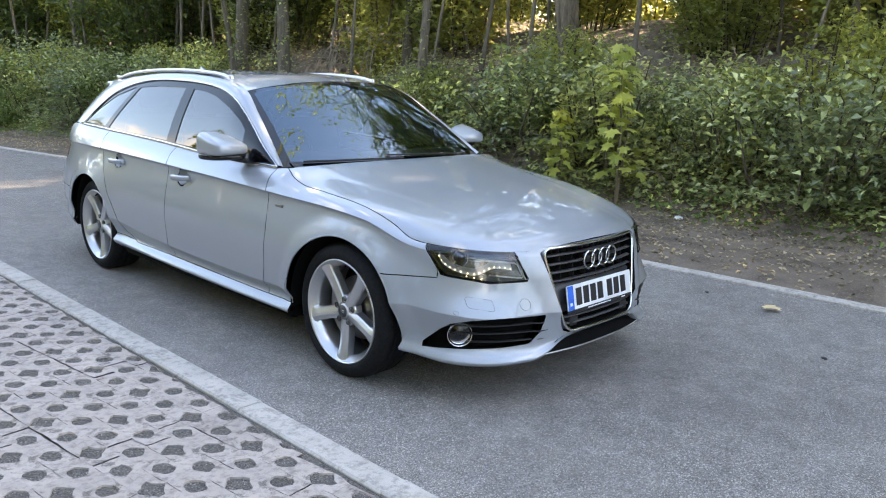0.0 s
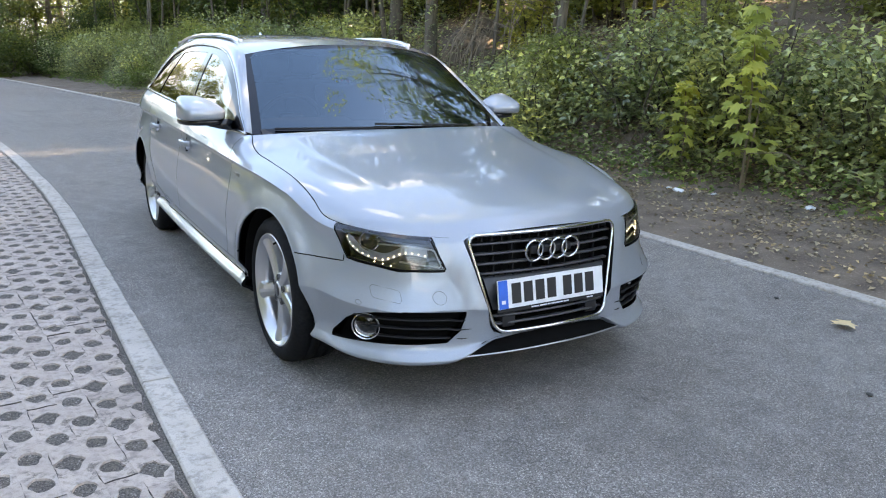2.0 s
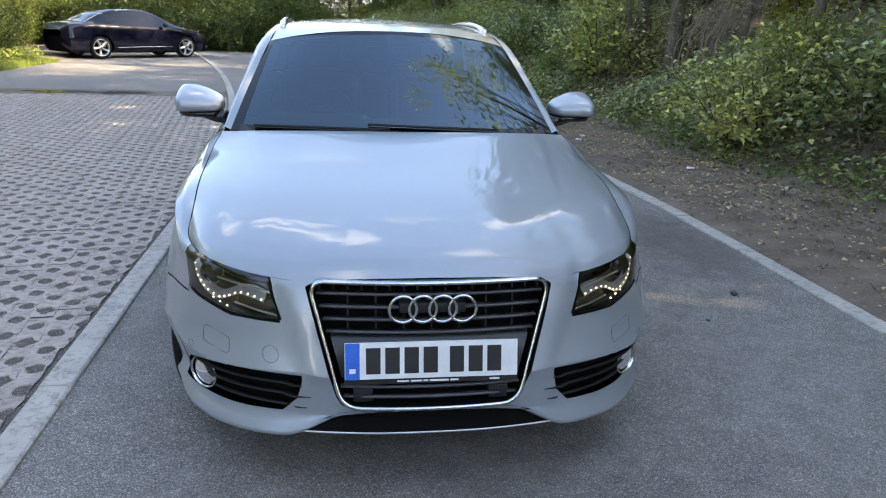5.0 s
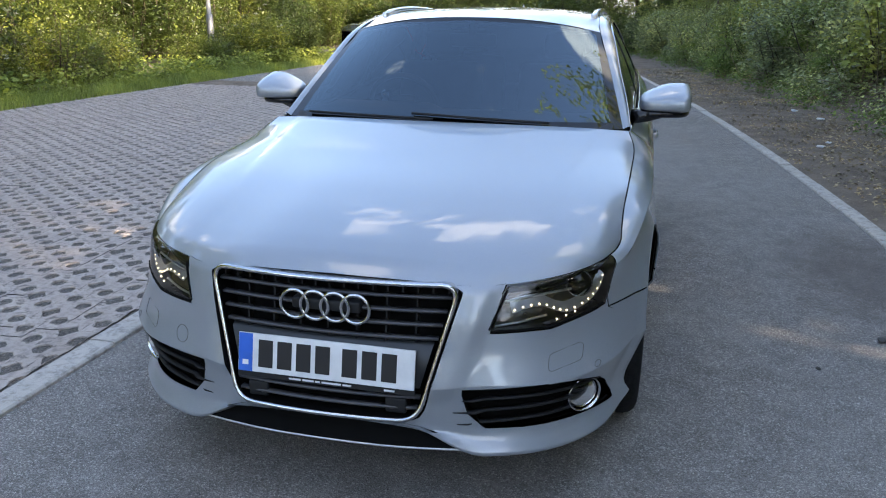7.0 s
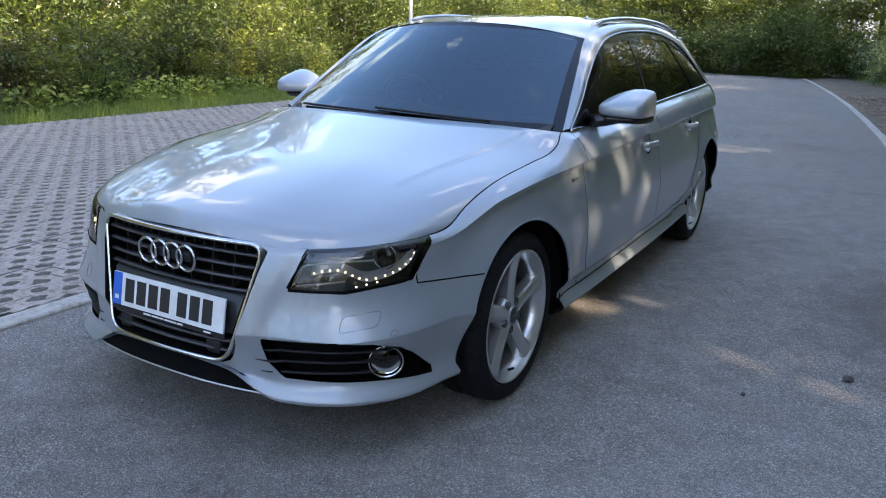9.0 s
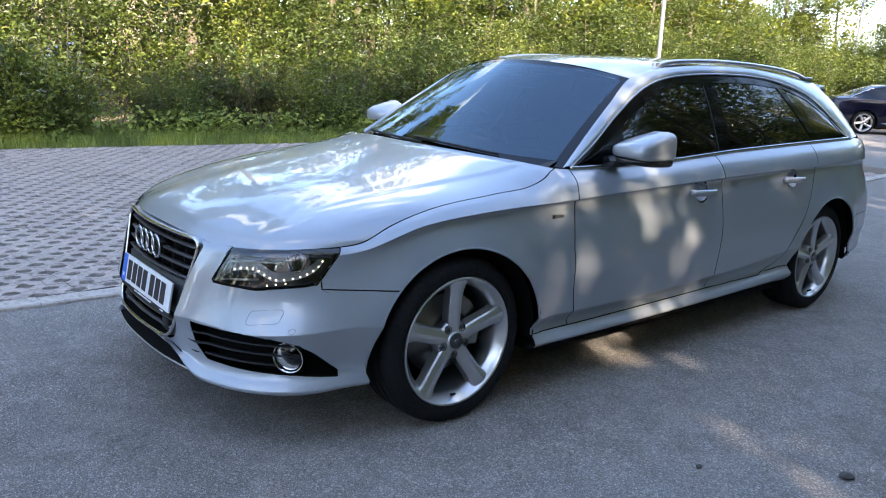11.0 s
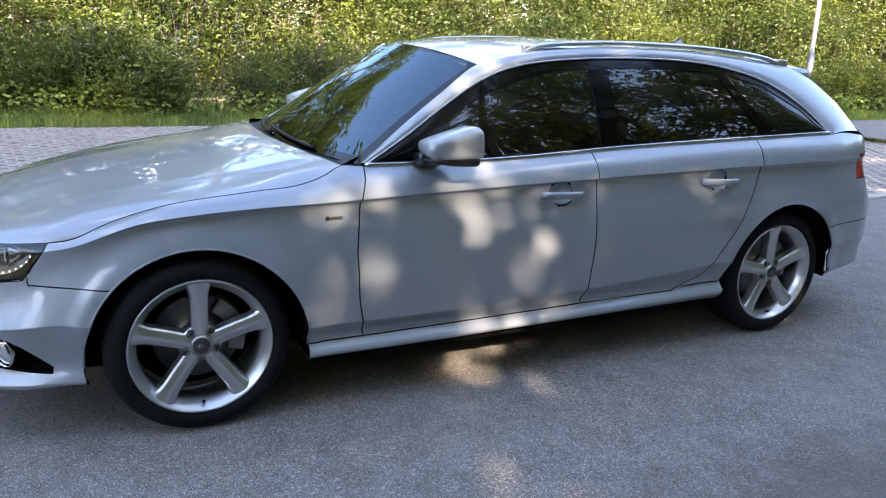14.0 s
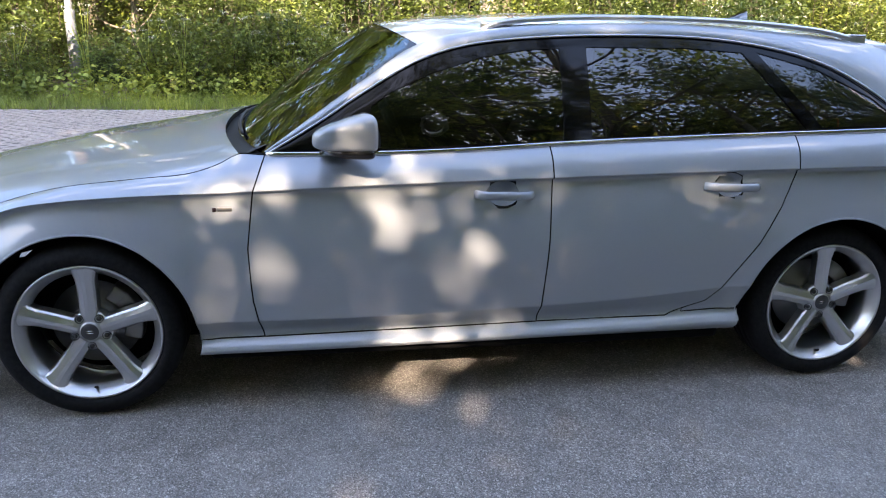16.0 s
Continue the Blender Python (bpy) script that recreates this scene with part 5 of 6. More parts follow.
bmesh.ops.recalc_face_normals(bm, faces=bm.faces)
part("grille_backing", bm, M_VOID, car, smooth=False)
sleeve_a, sleeve_b = [], []
bm = bmesh.new()
for (x, z) in loop:
    cx, cz = x * 1.012, .50 + (z - .50) * 1.02
    sleeve_a.append(bm.verts.new((cx, grille_y(z) - .018 + bow(x) * .55, cz)))
    sleeve_b.append(bm.verts.new((cx * 1.012, grille_y(z) + .055 + bow(x) * .55, cz)))
for k in range(len(loop)):
    j = (k + 1) % len(loop)
    bm.faces.new((sleeve_a[k], sleeve_a[j], sleeve_b[j], sleeve_b[k]))
bmesh.ops.recalc_face_normals(bm, faces=bm.faces)
part("grille_sleeve", bm, M_SILVER, car)


def half_w(z):
    return .352 - (.676 - z) * (.094 / .364)


for z in (.650, .612, .575, .538, .375, .345):
    w = half_w(z) - .004
    sweep("grille_slat", [(x, grille_y(z) - .002 + bow(x) * .5, z) for x in np.linspace(-w, w, 17)], [(-.008, -.003), (.008, -.004), (.010, 0), (.008, .004), (-.008, .003)], M_SLAT, car, upward=(0, -.18, 1))
for k in range(-8, 9):
    x = .0415 * k
    for za, zb in ((.655, .685), (.615, .648), (.578, .610), (.541, .573), (.516, .536)):
        if abs(x) < half_w(za) - .01 and (za > .65 or k % 2 == 0):
            bm = bmesh.new()
            box(bm, (x - .0025, grille_y(za) + .004 + bow(x) * .5, za), (x + .0025, grille_y(za) + .03 + bow(x) * .5, zb))
            part("grille_fin", bm, M_MATT, car, smooth=False)
bm = bmesh.new()
rows = []
for z in (.525, .515, .40, .392):
    w = half_w(z) - .012
    off = .01 if z in (.525, .392) else -.006
    rows.append([bm.verts.new((x, grille_y(z) + off + bow(x) * .5, z)) for x in np.linspace(-w, w, 17)])
for a, b in zip(rows, rows[1:]):
    for k in range(16):
        bm.faces.new((a[k], b[k], b[k + 1], a[k + 1]))
part("plate_panel", bm, M_PLATEBACK, car, "dark grey plate panel")
for sd in (1, -1):
    bm = bmesh.new()
    box(bm, (sd * .205 - .03, grille_y(.35) + .0, .327), (sd * .205 + .03, grille_y(.35) + .05, .372), .005)
    part("grille_sensor", bm, M_MATT, car)

plate_m = Matrix.Translation((0, grille_y(.46) - .014, .4585)) @ Matrix.Rotation(-math.atan(.18), 4, 'X')


def plate_part(name, x0, x1, z0, z1, y0_, y1_, material, parent, bevel=0.0, label=""):
    bm = bmesh.new()
    box(bm, (x0, y0_, z0), (x1, y1_, z1), bevel, plate_m)
    return part(name, bm, material, parent, label, smooth=False)


plate = plate_part("number_plate", -.26, .26, -.0555, .0555, -.004, .004, M_PLATE, car, .0018, "white number plate with dark bars")
plate_part("plate_strip", -.258, -.216, -.0545, .0545, -.0052, -.003, M_BLUE, plate)
plate_part("plate_bar", -.246, -.228, -.036, -.022, -.0058, -.004, M_PLATE, plate)
for k, x in enumerate((-.176, -.119, -.062, -.005, .074, .131, .188)):
    plate_part("plate_bar", x - .0215, x + .0215, -.0395, .0395, -.0056, -.003, M_INK, plate)
holder = plate_part("plate_holder", -.262, .262, -.071, -.056, .0, .006, M_MATT, car)
for x0, x1 in ((-.105, -.070), (-.064, -.030), (-.026, -.012), (-.007, .05), (.055, .08), (.175, .205)):
    plate_part("plate_bar", x0, x1, -.0665, -.0615, -.0015, .001, M_PLATE, holder)

for x in (-.0885, -.0295, .0295, .0885):
    bm = bmesh.new()
    R, r = .0405, .0052
    rings = []
    for k in range(36):
        a = 2 * math.pi * k / 36
        rings.append([bm.verts.new((x + (R + r * math.cos(b)) * math.cos(a), grille_y(.614) - .030 - .0045 * math.sin(b), .614 + (R + r * math.cos(b)) * math.sin(a))) for b in [2 * math.pi * j / 8 for j in range(8)]])
    for k in range(36):
        for j in range(8):
            bm.faces.new((rings[k][j], rings[(k + 1) % 36][j], rings[(k + 1) % 36][(j + 1) % 8], rings[k][(j + 1) % 8]))
    bmesh.ops.recalc_face_normals(bm, faces=bm.faces)
    part("emblem_ring", bm, M_CHROME, car, "chrome ring")
bm = bmesh.new()
box(bm, (-.1, grille_y(.614) - .024, .598), (.1, grille_y(.614) + .02, .630), .006)
part("emblem_mount", bm, M_MATT, car)

# splitter under the bumper
xs = np.linspace(-.40, .40, 33)


def lip(x, d):
    return float(np.interp(abs(x), fx(np.linspace(0, 1.2, 200)), fy(np.linspace(0, 1.2, 200)))) + d


bm = bmesh.new()
rows = []
for dz, dd in ((.305, .05), (.285, .055), (.262, .045), (.236, .012), (.226, .010), (.220, .03), (.225, .25)):
    rows.append([bm.verts.new((x, lip(x, dd), dz)) for x in xs])
for a, b in zip(rows, rows[1:]):
    for k in range(len(xs) - 1):
        bm.faces.new((a[k], a[k + 1], b[k + 1], b[k]))
part("front_splitter", bm, M_VOID, car)
sweep("splitter_edge", [(x, lip(x, .011), .229) for x in xs], ring_section(.003, .0035, 6), M_ALLOY, car)

# lower side grilles with fog lamps
for sd in (1, -1):
    panel("fog_recess", skirt, fog_faces, M_VOID, car, side=sd, gap=0, depth=-.055, shift=-.055)
    for z, xa, xb in ((.372, .385, .75), (.335, .36, .735), (.297, .372, .70)):
        pts = []
        for x in np.linspace(xa, xb, 14):
            q = skirt.front(x, z)
            n = skirt.normal_at(q)
            q = q - n * (.014 - .012 * (x < .42))
            pts.append((sd * q.x, q.y, q.z))
        sweep("fog_slat", pts, [(-.010, -.002), (.010, -.0025), (.010, .0025), (-.010, .002)], M_MATT, car, scale=[.35 + .65 * min(1, k / 2) for k in range(14)])
    c = skirt.front(.705, .334)
    n = Vector((.60, -.79, -.06)).normalized()
    n = Vector((sd * n.x, n.y, n.z))
    c = Vector((sd * c.x, c.y, c.z)) - n * .003
    m = Matrix.Translation(c) @ n.to_track_quat('X', 'Z').to_matrix().to_4x4()
    bm = bmesh.new()
    lathe(bm, [(-.010, .055), (.0, .0555), (.003, .0545), (.003, .0518), (-.006, .0512)], 36)
    bmesh.ops.transform(bm, matrix=m, verts=bm.verts)
    fog = part("fog_lamp", bm, M_CHROME, car, "round fog lamp with a chrome ring")
    bm = bmesh.new()
    rr = lathe(bm, [(-.006, .046), (.001, .034), (.005, .018), (.006, .002)], 28)
    bm.faces.new(rr[-1][::-1])
    bmesh.ops.transform(bm, matrix=m, verts=bm.verts)
    part("lens", bm, M_FOG, fog)
    bm = bmesh.new()
    rr = lathe(bm, [(-.010, .046), (-.026, .036), (-.036, .02), (-.04, .003)], 28)
    bm.faces.new(rr[-1][::-1])
    bmesh.ops.recalc_face_normals(bm, faces=bm.faces)
    bmesh.ops.transform(bm, matrix=m, verts=bm.verts)
    part("reflector", bm, M_HOUSING, fog)
    bm = bmesh.new()
    bmesh.ops.create_uvsphere(bm, u_segments=14, v_segments=8, radius=.014, matrix=m @ Matrix.Translation((-.022, 0, 0)))
    part("bulb", bm, M_BULB, fog)


# headlamps
def deep(x, z, depth):
    q = skirt.front(x, z)
    n = skirt.normal_at(q)
    return q - n * depth, n


for sd in (1, -1):
    lens = panel("headlamp", skirt, lamp_faces, M_LENS, car, side=sd, gap=.001, depth=0, label="clear headlamp with daylight diode strip")
    lens.visible_shadow = False
    panel("lamp_housing", skirt, lamp_faces, M_HOUSING, lens, side=sd, gap=.004, depth=-.05, shift=-.05)
    flip = lambda p: Vector((sd * p.x, p.y, p.z))
    q, n = deep(.688, .660, .032)
    n = Vector((.25, -.96, .1)).normalized()
    m = Matrix.Translation(flip(q)) @ flip(n).to_track_quat('X', 'Z').to_matrix().to_4x4()
    bm = bmesh.new()
    lathe(bm, [(-.03, .039), (.006, .039), (.008, .0365), (.003, .0345), (-.03, .033)], 36)
    bmesh.ops.transform(bm, matrix=m, verts=bm.verts)
    part("projector_ring", bm, M_REFLECTOR, lens)
    bm = bmesh.new()
    bmesh.ops.create_uvsphere(bm, u_segments=24, v_segments=14, radius=.033, matrix=m @ Matrix.Translation((-.012, 0, 0)) @ Matrix.Diagonal((.55, 1, 1, 1)))
    part("projector_lens", bm, M_TRIM, lens)
    line = [(.505, .612), (.545, .622), (.585, .623), (.62, .606), (.652, .594), (.69, .603), (.717, .618), (.735, .640), (.744, .672)]
    lx, lz = curve(np.linspace(0, 1, 9), [a for a, _ in line], False), curve(np.linspace(0, 1, 9), [b for _, b in line], False)
    for t in np.linspace(.02, .97, 15):
        q, n = deep(float(lx(t)), float(lz(t)), .017)
        bm = bmesh.new()
        bmesh.ops.create_uvsphere(bm, u_segments=10, v_segments=6, radius=.0031, matrix=Matrix.Translation(flip(q)))
        part("diode", bm, M_LED, lens)
    for x in (.628, .652, .676):
        q, n = deep(x, .572 + .25 * (x - .628), .02)
        bm = bmesh.new()
        bmesh.ops.create_uvsphere(bm, u_segments=10, v_segments=6, radius=.003, matrix=Matrix.Translation(flip(q)))
        part("diode", bm, M_LED, lens)
    bm = bmesh.new()
    prev = None
    for t in np.linspace(0, 1, 24):
        x, z = float(lx(t)), float(lz(t))
        a, _ = deep(x, z - .006, .014)
        b, _ = deep(x - .004, z + .007, .020)
        c, _ = deep(x - .006, min(z + .030 - .012 * t, .70), .029)
        row = [bm.verts.new(flip(p)) for p in (a, b, c)]
        if prev:
            for k in range(2):
                bm.faces.new((prev[k], prev[k + 1], row[k + 1], row[k]))
        prev = row
    bmesh.ops.recalc_face_normals(bm, faces=bm.faces)
    part("light_blade", bm, M_BLADE, lens)
    bm = bmesh.new()
    prev = None
    for t in np.linspace(0, 1, 10):
        hi, lo = (.478 + .15 * t, .636 + .010 * t), (.460 + .14 * t, .575 + .014 * t)
        row = [bm.verts.new(flip(deep(lo[0] + (hi[0] - lo[0]) * f, lo[1] + (hi[1] - lo[1]) * f, .030 + .012 * math.sin(math.pi * f))[0])) for f in (0, .25, .5, .75, 1)]
        if prev:
            for k in range(4):
                bm.faces.new((prev[k], prev[k + 1], row[k + 1], row[k]))
        prev = row
    bmesh.ops.recalc_face_normals(bm, faces=bm.faces)
    part("reflector_pocket", bm, M_HOUSING, lens)
    outline = [(.66, .652), (.60, .650), (.54, .644), (.485, .637), (.474, .630), (.466, .60), (.458, .578), (.465, .572), (.53, .580), (.60, .590)]
    sweep("bright_outline", [flip(deep(x, z, .020)[0]) for x, z in outline], ring_section(.0035, .0035, 6), M_BLADE, lens)
    surface_line("lamp_seal", [(.4835, .668), (.475, .640), (.457, .597), (.4455, .566), (.452, .5615), (.52, .5605), (.60, .561), (.66, .5735), (.715, .5855), (.735, .592)], .0035, M_VOID, lens, sd)


# ---- wheels ----
def make_wheel():
    w = empty("wheel")
    bm = bmesh.new()
    prof = [(-.225, .240), (-.235, .258), (-.232, .290), (-.215, .312), (-.19, .3215)]
    for g in (-.165, -.12, -.075):
        prof += [(g - .006, .3235), (g - .004, .3165), (g + .004, .3165), (g + .006, .3235)]
    prof += [(-.045, .3215), (-.022, .314), (-.008, .300), (-.001, .285), (.001, .270), (-.004, .258), (-.012, .250), (-.02, .243), (-.03, .236)]
    lathe(bm, prof, 72)
    bmesh.ops.recalc_face_normals(bm, faces=bm.faces)
    tyre = part("tyre", bm, M_RUBBER, w, "black tyre")
    bm = bmesh.new()
    lathe(bm, [(-.22, .240), (-.20, .230), (-.06, .212), (-.040, .215), (-.020, .234), (-.010, .2405), (-.0055, .244), (-.0050, .248), (-.010, .251), (-.03, .244)], 72)
    bmesh.ops.recalc_face_normals(bm, faces=bm.faces)
    part("rim", bm, M_ALLOY, w)
    for k in range(5):
        bm = bmesh.new()
        rows = []
        for t in np.linspace(0, 1, 9):
            r = .040 + t * (.236 - .040)
            hw = .0285 + .004 * t + .020 * max(0, t - .82) / .18 * .8
            top = -.030 + .013 * t ** 1.5 - .004 * math.sin(math.pi * t)
            sec = [(-hw * 1.12, top - .045), (-hw, top - .010), (-hw * .80, top - .004), (-hw * .30, top + .003), (hw * .10, top + .0025), (hw * .80, top - .005), (hw, top - .012), (hw * 1.12, top - .045)]
            rows.append([bm.verts.new((x, a, r)) for a, x in sec])
        for a, b in zip(rows, rows[1:]):
            for j in range(7):
                bm.faces.new((a[j], a[j + 1], b[j + 1], b[j]))
        bmesh.ops.recalc_face_normals(bm, faces=bm.faces)
        if sum(f.normal.x for f in bm.faces) < 0:
            bmesh.ops.reverse_faces(bm, faces=bm.faces)
        bmesh.ops.rotate(bm, verts=bm.verts, cent=(0, 0, 0), matrix=Matrix.Rotation(2 * math.pi * k / 5, 3, 'X'))
        part("spoke", bm, M_ALLOY, w, smooth=False)
    bm = bmesh.new()
    rr = lathe(bm, [(-.08, .078), (-.05, .076), (-.040, .070), (-.036, .058), (-.033, .040), (-.031, .036)], 40)
    rr = lathe(bm, [(-.031, .036), (-.027, .034), (-.025, .030), (-.0245, .001)], 40)
    part("hub", bm, M_ALLOY, w)
    bm = bmesh.new()
    rr = lathe(bm, [(-.026, .031), (-.0235, .0295), (-.023, .001)], 28)
    part("centre_cap", bm, M_SLAT, w)
    bm = bmesh.new()
    for dz in (-.004, .004):
        box(bm, (-.0235, -.012, dz - .0015), (-.0222, .012, dz + .0015))
    part("cap_mark", bm, M_REFLECTOR, w)
    for k in range(5):
        a = 2 * math.pi * (k + .5) / 5 
        m = Matrix.Translation((0, .056 * math.sin(a), .056 * math.cos(a)))
        bm = bmesh.new()
        lathe(bm, [(-.05, .0150), (-.0300, .0150), (-.0295, .0138), (-.036, .0125), (-.05, .0122)], 14)
        bmesh.ops.create_cone(bm, cap_ends=True, segments=6, radius1=.0100, radius2=.0088, depth=.016, matrix=Matrix.Translation((-.040, 0, 0)) @ Matrix.Rotation(math.pi / 2, 4, 'Y'))
        bmesh.ops.transform(bm, matrix=m, verts=bm.verts)
        part("wheel_bolt", bm, M_SLAT, w)
    bm = bmesh.new()
    rr = lathe(bm, [(-.135, .155), (-.125, .155), (-.125, .09), (-.105, .085), (-.10, .06), (-.10, .002)], 40)
    part("brake_disc", bm, M_DISC, w)
    bm = bmesh.new()
    for k in range(5):
        a0 = radians(-32 + 16 * k)
        m = Matrix.Rotation(a0, 4, 'X')
        box(bm, (-.15, -.028, .105), (-.085, .028, .168), .008, m)
    bmesh.ops.rotate(bm, verts=bm.verts, cent=(0, 0, 0), matrix=Matrix.Rotation(radians(-70), 3, 'X'))
    part("brake_caliper", bm, M_DISC, w)
    bm = bmesh.new()
    bmesh.ops.create_cone(bm, cap_ends=True, segments=8, radius1=.006, radius2=.0045, depth=.035, matrix=Matrix.Translation((-.028, 0, -.216)) @ Matrix.Rotation(radians(60), 4, 'Y'))
    part("valve", bm, M_RUBBER, w)
    bm = bmesh.new()
    rr = lathe(bm, [(-.225, .225), (-.225, .05)], 40)
    bm.faces.new(rr[-1])
    part("inner_shadow_plate", bm, M_VOID, w)
    return w


wheel = make_wheel()
wheel.parent = car
FACE = .868
spots = [(FACE, 0.0, 0, 0), (-FACE, 0.0, 180, 178), (FACE - .012, 2.826, 0, 4), (-FACE + .012, 2.826, 180, 182)]
for k, (x, y, turn, spin) in enumerate(spots):
    m = Matrix.Translation((x, y, .3225)) @ Matrix.Rotation(radians(turn), 4, 'Z') @ Matrix.Rotation(radians(spin), 4, 'X')
    if k == 0:
        wheel.matrix_basis = m
    else:
        copy_thing(wheel, m)

# ---- cabin ----
bm = bmesh.new()
prof = [(.50, .90), (.62, .955), (.85, .965), (1.02, .93), (1.06, .86), (1.05, .55)]
rows = [[bm.verts.new((x, y, z + (.025 if -.62 < x < -.12 and y > .7 else 0))) for y, z in prof] for x in np.linspace(-.70, .70, 29)]
for a, b in zip(rows, rows[1:]):
    for k in range(len(prof) - 1):
        bm.faces.new((a[k], a[k + 1], b[k + 1], b[k]))
bmesh.ops.recalc_face_normals(bm, faces=bm.faces)
part("dashboard", bm, M_DASH, car)
bm = bmesh.new()
mw = Matrix.Translation((-.36, 1.16, .93)) @ Matrix.Rotation(radians(-65), 4, 'X')
ringv = []
for k in range(28):
    a = 2 * math.pi * k / 28
    ringv.append([bm.verts.new(mw @ Vector(((.18 + .014 * math.cos(b)) * math.cos(a), (.18 + .014 * math.cos(b)) * math.sin(a), .014 * math.sin(b)))) for b in [2 * math.pi * j / 7 for j in range(7)]])
for k in range(28):
    for j in range(7):
        bm.faces.new((ringv[k][j], ringv[(k + 1) % 28][j], ringv[(k + 1) % 28][(j + 1) % 7], ringv[k][(j + 1) % 7]))
box(bm, (-.16, -.025, -.03), (.16, .025, .0), .008, mw)
box(bm, (-.07, -.07, -.035), (.07, .07, .015), .02, mw)
part("steering_wheel", bm, M_DASH, car)


def seat(x, y, wide=.25):
    bm = bmesh.new()
    box(bm, (x - wide, y - .25, .42), (x + wide, y + .27, .58), .05)
    part("seat_cushion", bm, M_FABRIC, car)
    bm = bmesh.new()
    m = Matrix.Translation((x, y + .26, .55)) @ Matrix.Rotation(radians(-20), 4, 'X')
    box(bm, (-wide, -.06, 0), (wide, .06, .60), .05, m)
    part("seat_back", bm, M_FABRIC, car)
    bm = bmesh.new()
    box(bm, (-.12, -.04, .63), (.12, .04, .79), .035, m)
    part("head_rest", bm, M_FABRIC, car)


for x, y in ((.36, 1.52), (-.36, 1.52), (.36, 2.35), (-.36, 2.35)):
    seat(x, y)
bm = bmesh.new()
box(bm, (-.70, .45, .25), (.70, 3.35, .40), .02)
box(bm, (-.64, 2.75, .40), (.64, 3.3, .90), .03)
part("cabin_floor", bm, M_VOID, car)
bm = bmesh.new()
rows = [[bm.verts.new((x, y, float(roof_c(y)) - .035 - .05 * (x / .56) ** 2)) for x in np.linspace(-.545, .545, 9)] for y in np.linspace(1.14, 3.05, 14)]
for a, b in zip(rows, rows[1:]):
    for k in range(8):
        bm.faces.new((a[k], b[k], b[k + 1], a[k + 1]))
part("headlining", bm, M_LINER, car)
bm = bmesh.new()
box(bm, (-.115, 0, -.032), (.115, .03, .032), .012, Matrix.Translation((0, 1.09, 1.262)) @ Matrix.Rotation(radians(12), 4, 'X'))
box(bm, (-.02, .0, .02), (.02, .03, .08), .008, Matrix.Translation((0, 1.085, 1.262)))
part("rear_view_mirror", bm, M_DASH, car)

# cowl and wipers
bm = bmesh.new()
rows = []
for u in np.linspace(-1, 1, 25):
    a = abs(u)
    y0_ = .43 + (d1[-1, 1] - .43) * a ** 2.2
    rows.append([bm.verts.new((u * .742, y0_ - .03, .928 - .012 * a ** 2)), bm.verts.new((u * .742, .50 + .145 * a * a, .945 - .014 * a ** 2))])
for a, b in zip(rows, rows[1:]):
    bm.faces.new((a[0], b[0], b[1], a[1]))
part("cowl", bm, M_MATT, car)


def wiper(pts, name="wiper"):
    sweep(name, pts, [(-.008, -.003), (.008, -.003), (.004, .006), (-.004, .006)], M_MATT, car)


def on_screen(u, v, lift=.012):
    p = Vector(screen_point(abs(u), v))
    n = screen.normal_at(p)
    p = p + n * lift
    return (math.copysign(p.x, u) if u else 0.0, p.y, p.z)


wiper([on_screen(u, v) for u, v in zip(np.linspace(.60, -.18, 14), np.linspace(.015, .05, 14))])
wiper([on_screen(u, v) for u, v in zip(np.linspace(-.05, -.86, 14), np.linspace(.012, .03, 14))])


# ---- paved lot ----
PAVE_TURN = radians(6.4)
pave_m = Matrix.Translation((-1.601, .036, 0)) @ Matrix.Rotation(PAVE_TURN, 4, 'Z')
CELL_W, CELL_H, PAVE_Z = .105, .195, .012


def hole_radius(star, a):
    if star:
        return .040 + .026 * abs(math.cos(2 * a)) ** 3 * (1 if abs(math.sin(a)) > .7 else .45)
    return 1 / math.sqrt((math.cos(a) / .0365) ** 2 + (math.sin(a) / .046) ** 2)


def cell_arrays(cx, cy, star, seed):
    """One opening of a lattice block: top ring and walls."""
    corner = math.atan2(CELL_H, CELL_W)
    base = [0, corner * .55, corner, (corner + math.pi / 2) / 2 + .05]
    angs = []
    for k in range(4):
        q = base if k % 2 == 0 else [math.pi / 2 - t for t in reversed(base)]
        angs += [t % (math.pi / 2 + 1e-9) + k * math.pi / 2 for t in q]
    angs = sorted({round(t, 5) for t in angs})
    v = []
    for ring in range(3):
        for a in angs:
            c, s = math.cos(a), math.sin(a)
            if ring == 0:
                r = min((CELL_W / 2  * .9995) / max(abs(c), 1e-6), (CELL_H / 2  * .9995) / max(abs(s), 1e-6))
            else:
                r = hole_radius(star, a) * (1 + .20 * noise.noise((math.cos(a) * 1.1, math.sin(a) * 1.1 + seed, cx * 9)) + .12 * noise.noise((math.cos(a) * 3.1, math.sin(a) * 3.1 + seed, cy * 9)))
                if ring == 2:
                    r *= .93
            v.append((cx + r * c, cy + r * s, 0 if ring == 0 else (-.0015 if ring == 1 else -.017)))
    n = len(angs)
    f = [(k, (k + 1) % n, n + (k + 1) % n, n + k) for k in range(n)] + [(n + k, n + (k + 1) % n, 2 * n + (k + 1) % n, 2 * n + k) for k in range(n)]
    return np.array(v), np.array(f)


CELLS = []
for col in range(4):
    for row in range(2):
        y = (.04875 if col % 2 == 0 else .14625) + .195 * row
        CELLS.append((col * CELL_W, y, col % 2 == 0 and (row + col // 2) % 2 == 0))
cell_data = [[cell_arrays(x - .1575, y - .195, star, k * 3.1 + j) for k, (x, y, star) in enumerate(CELLS)] for j in range(4)]
block_mesh = {}


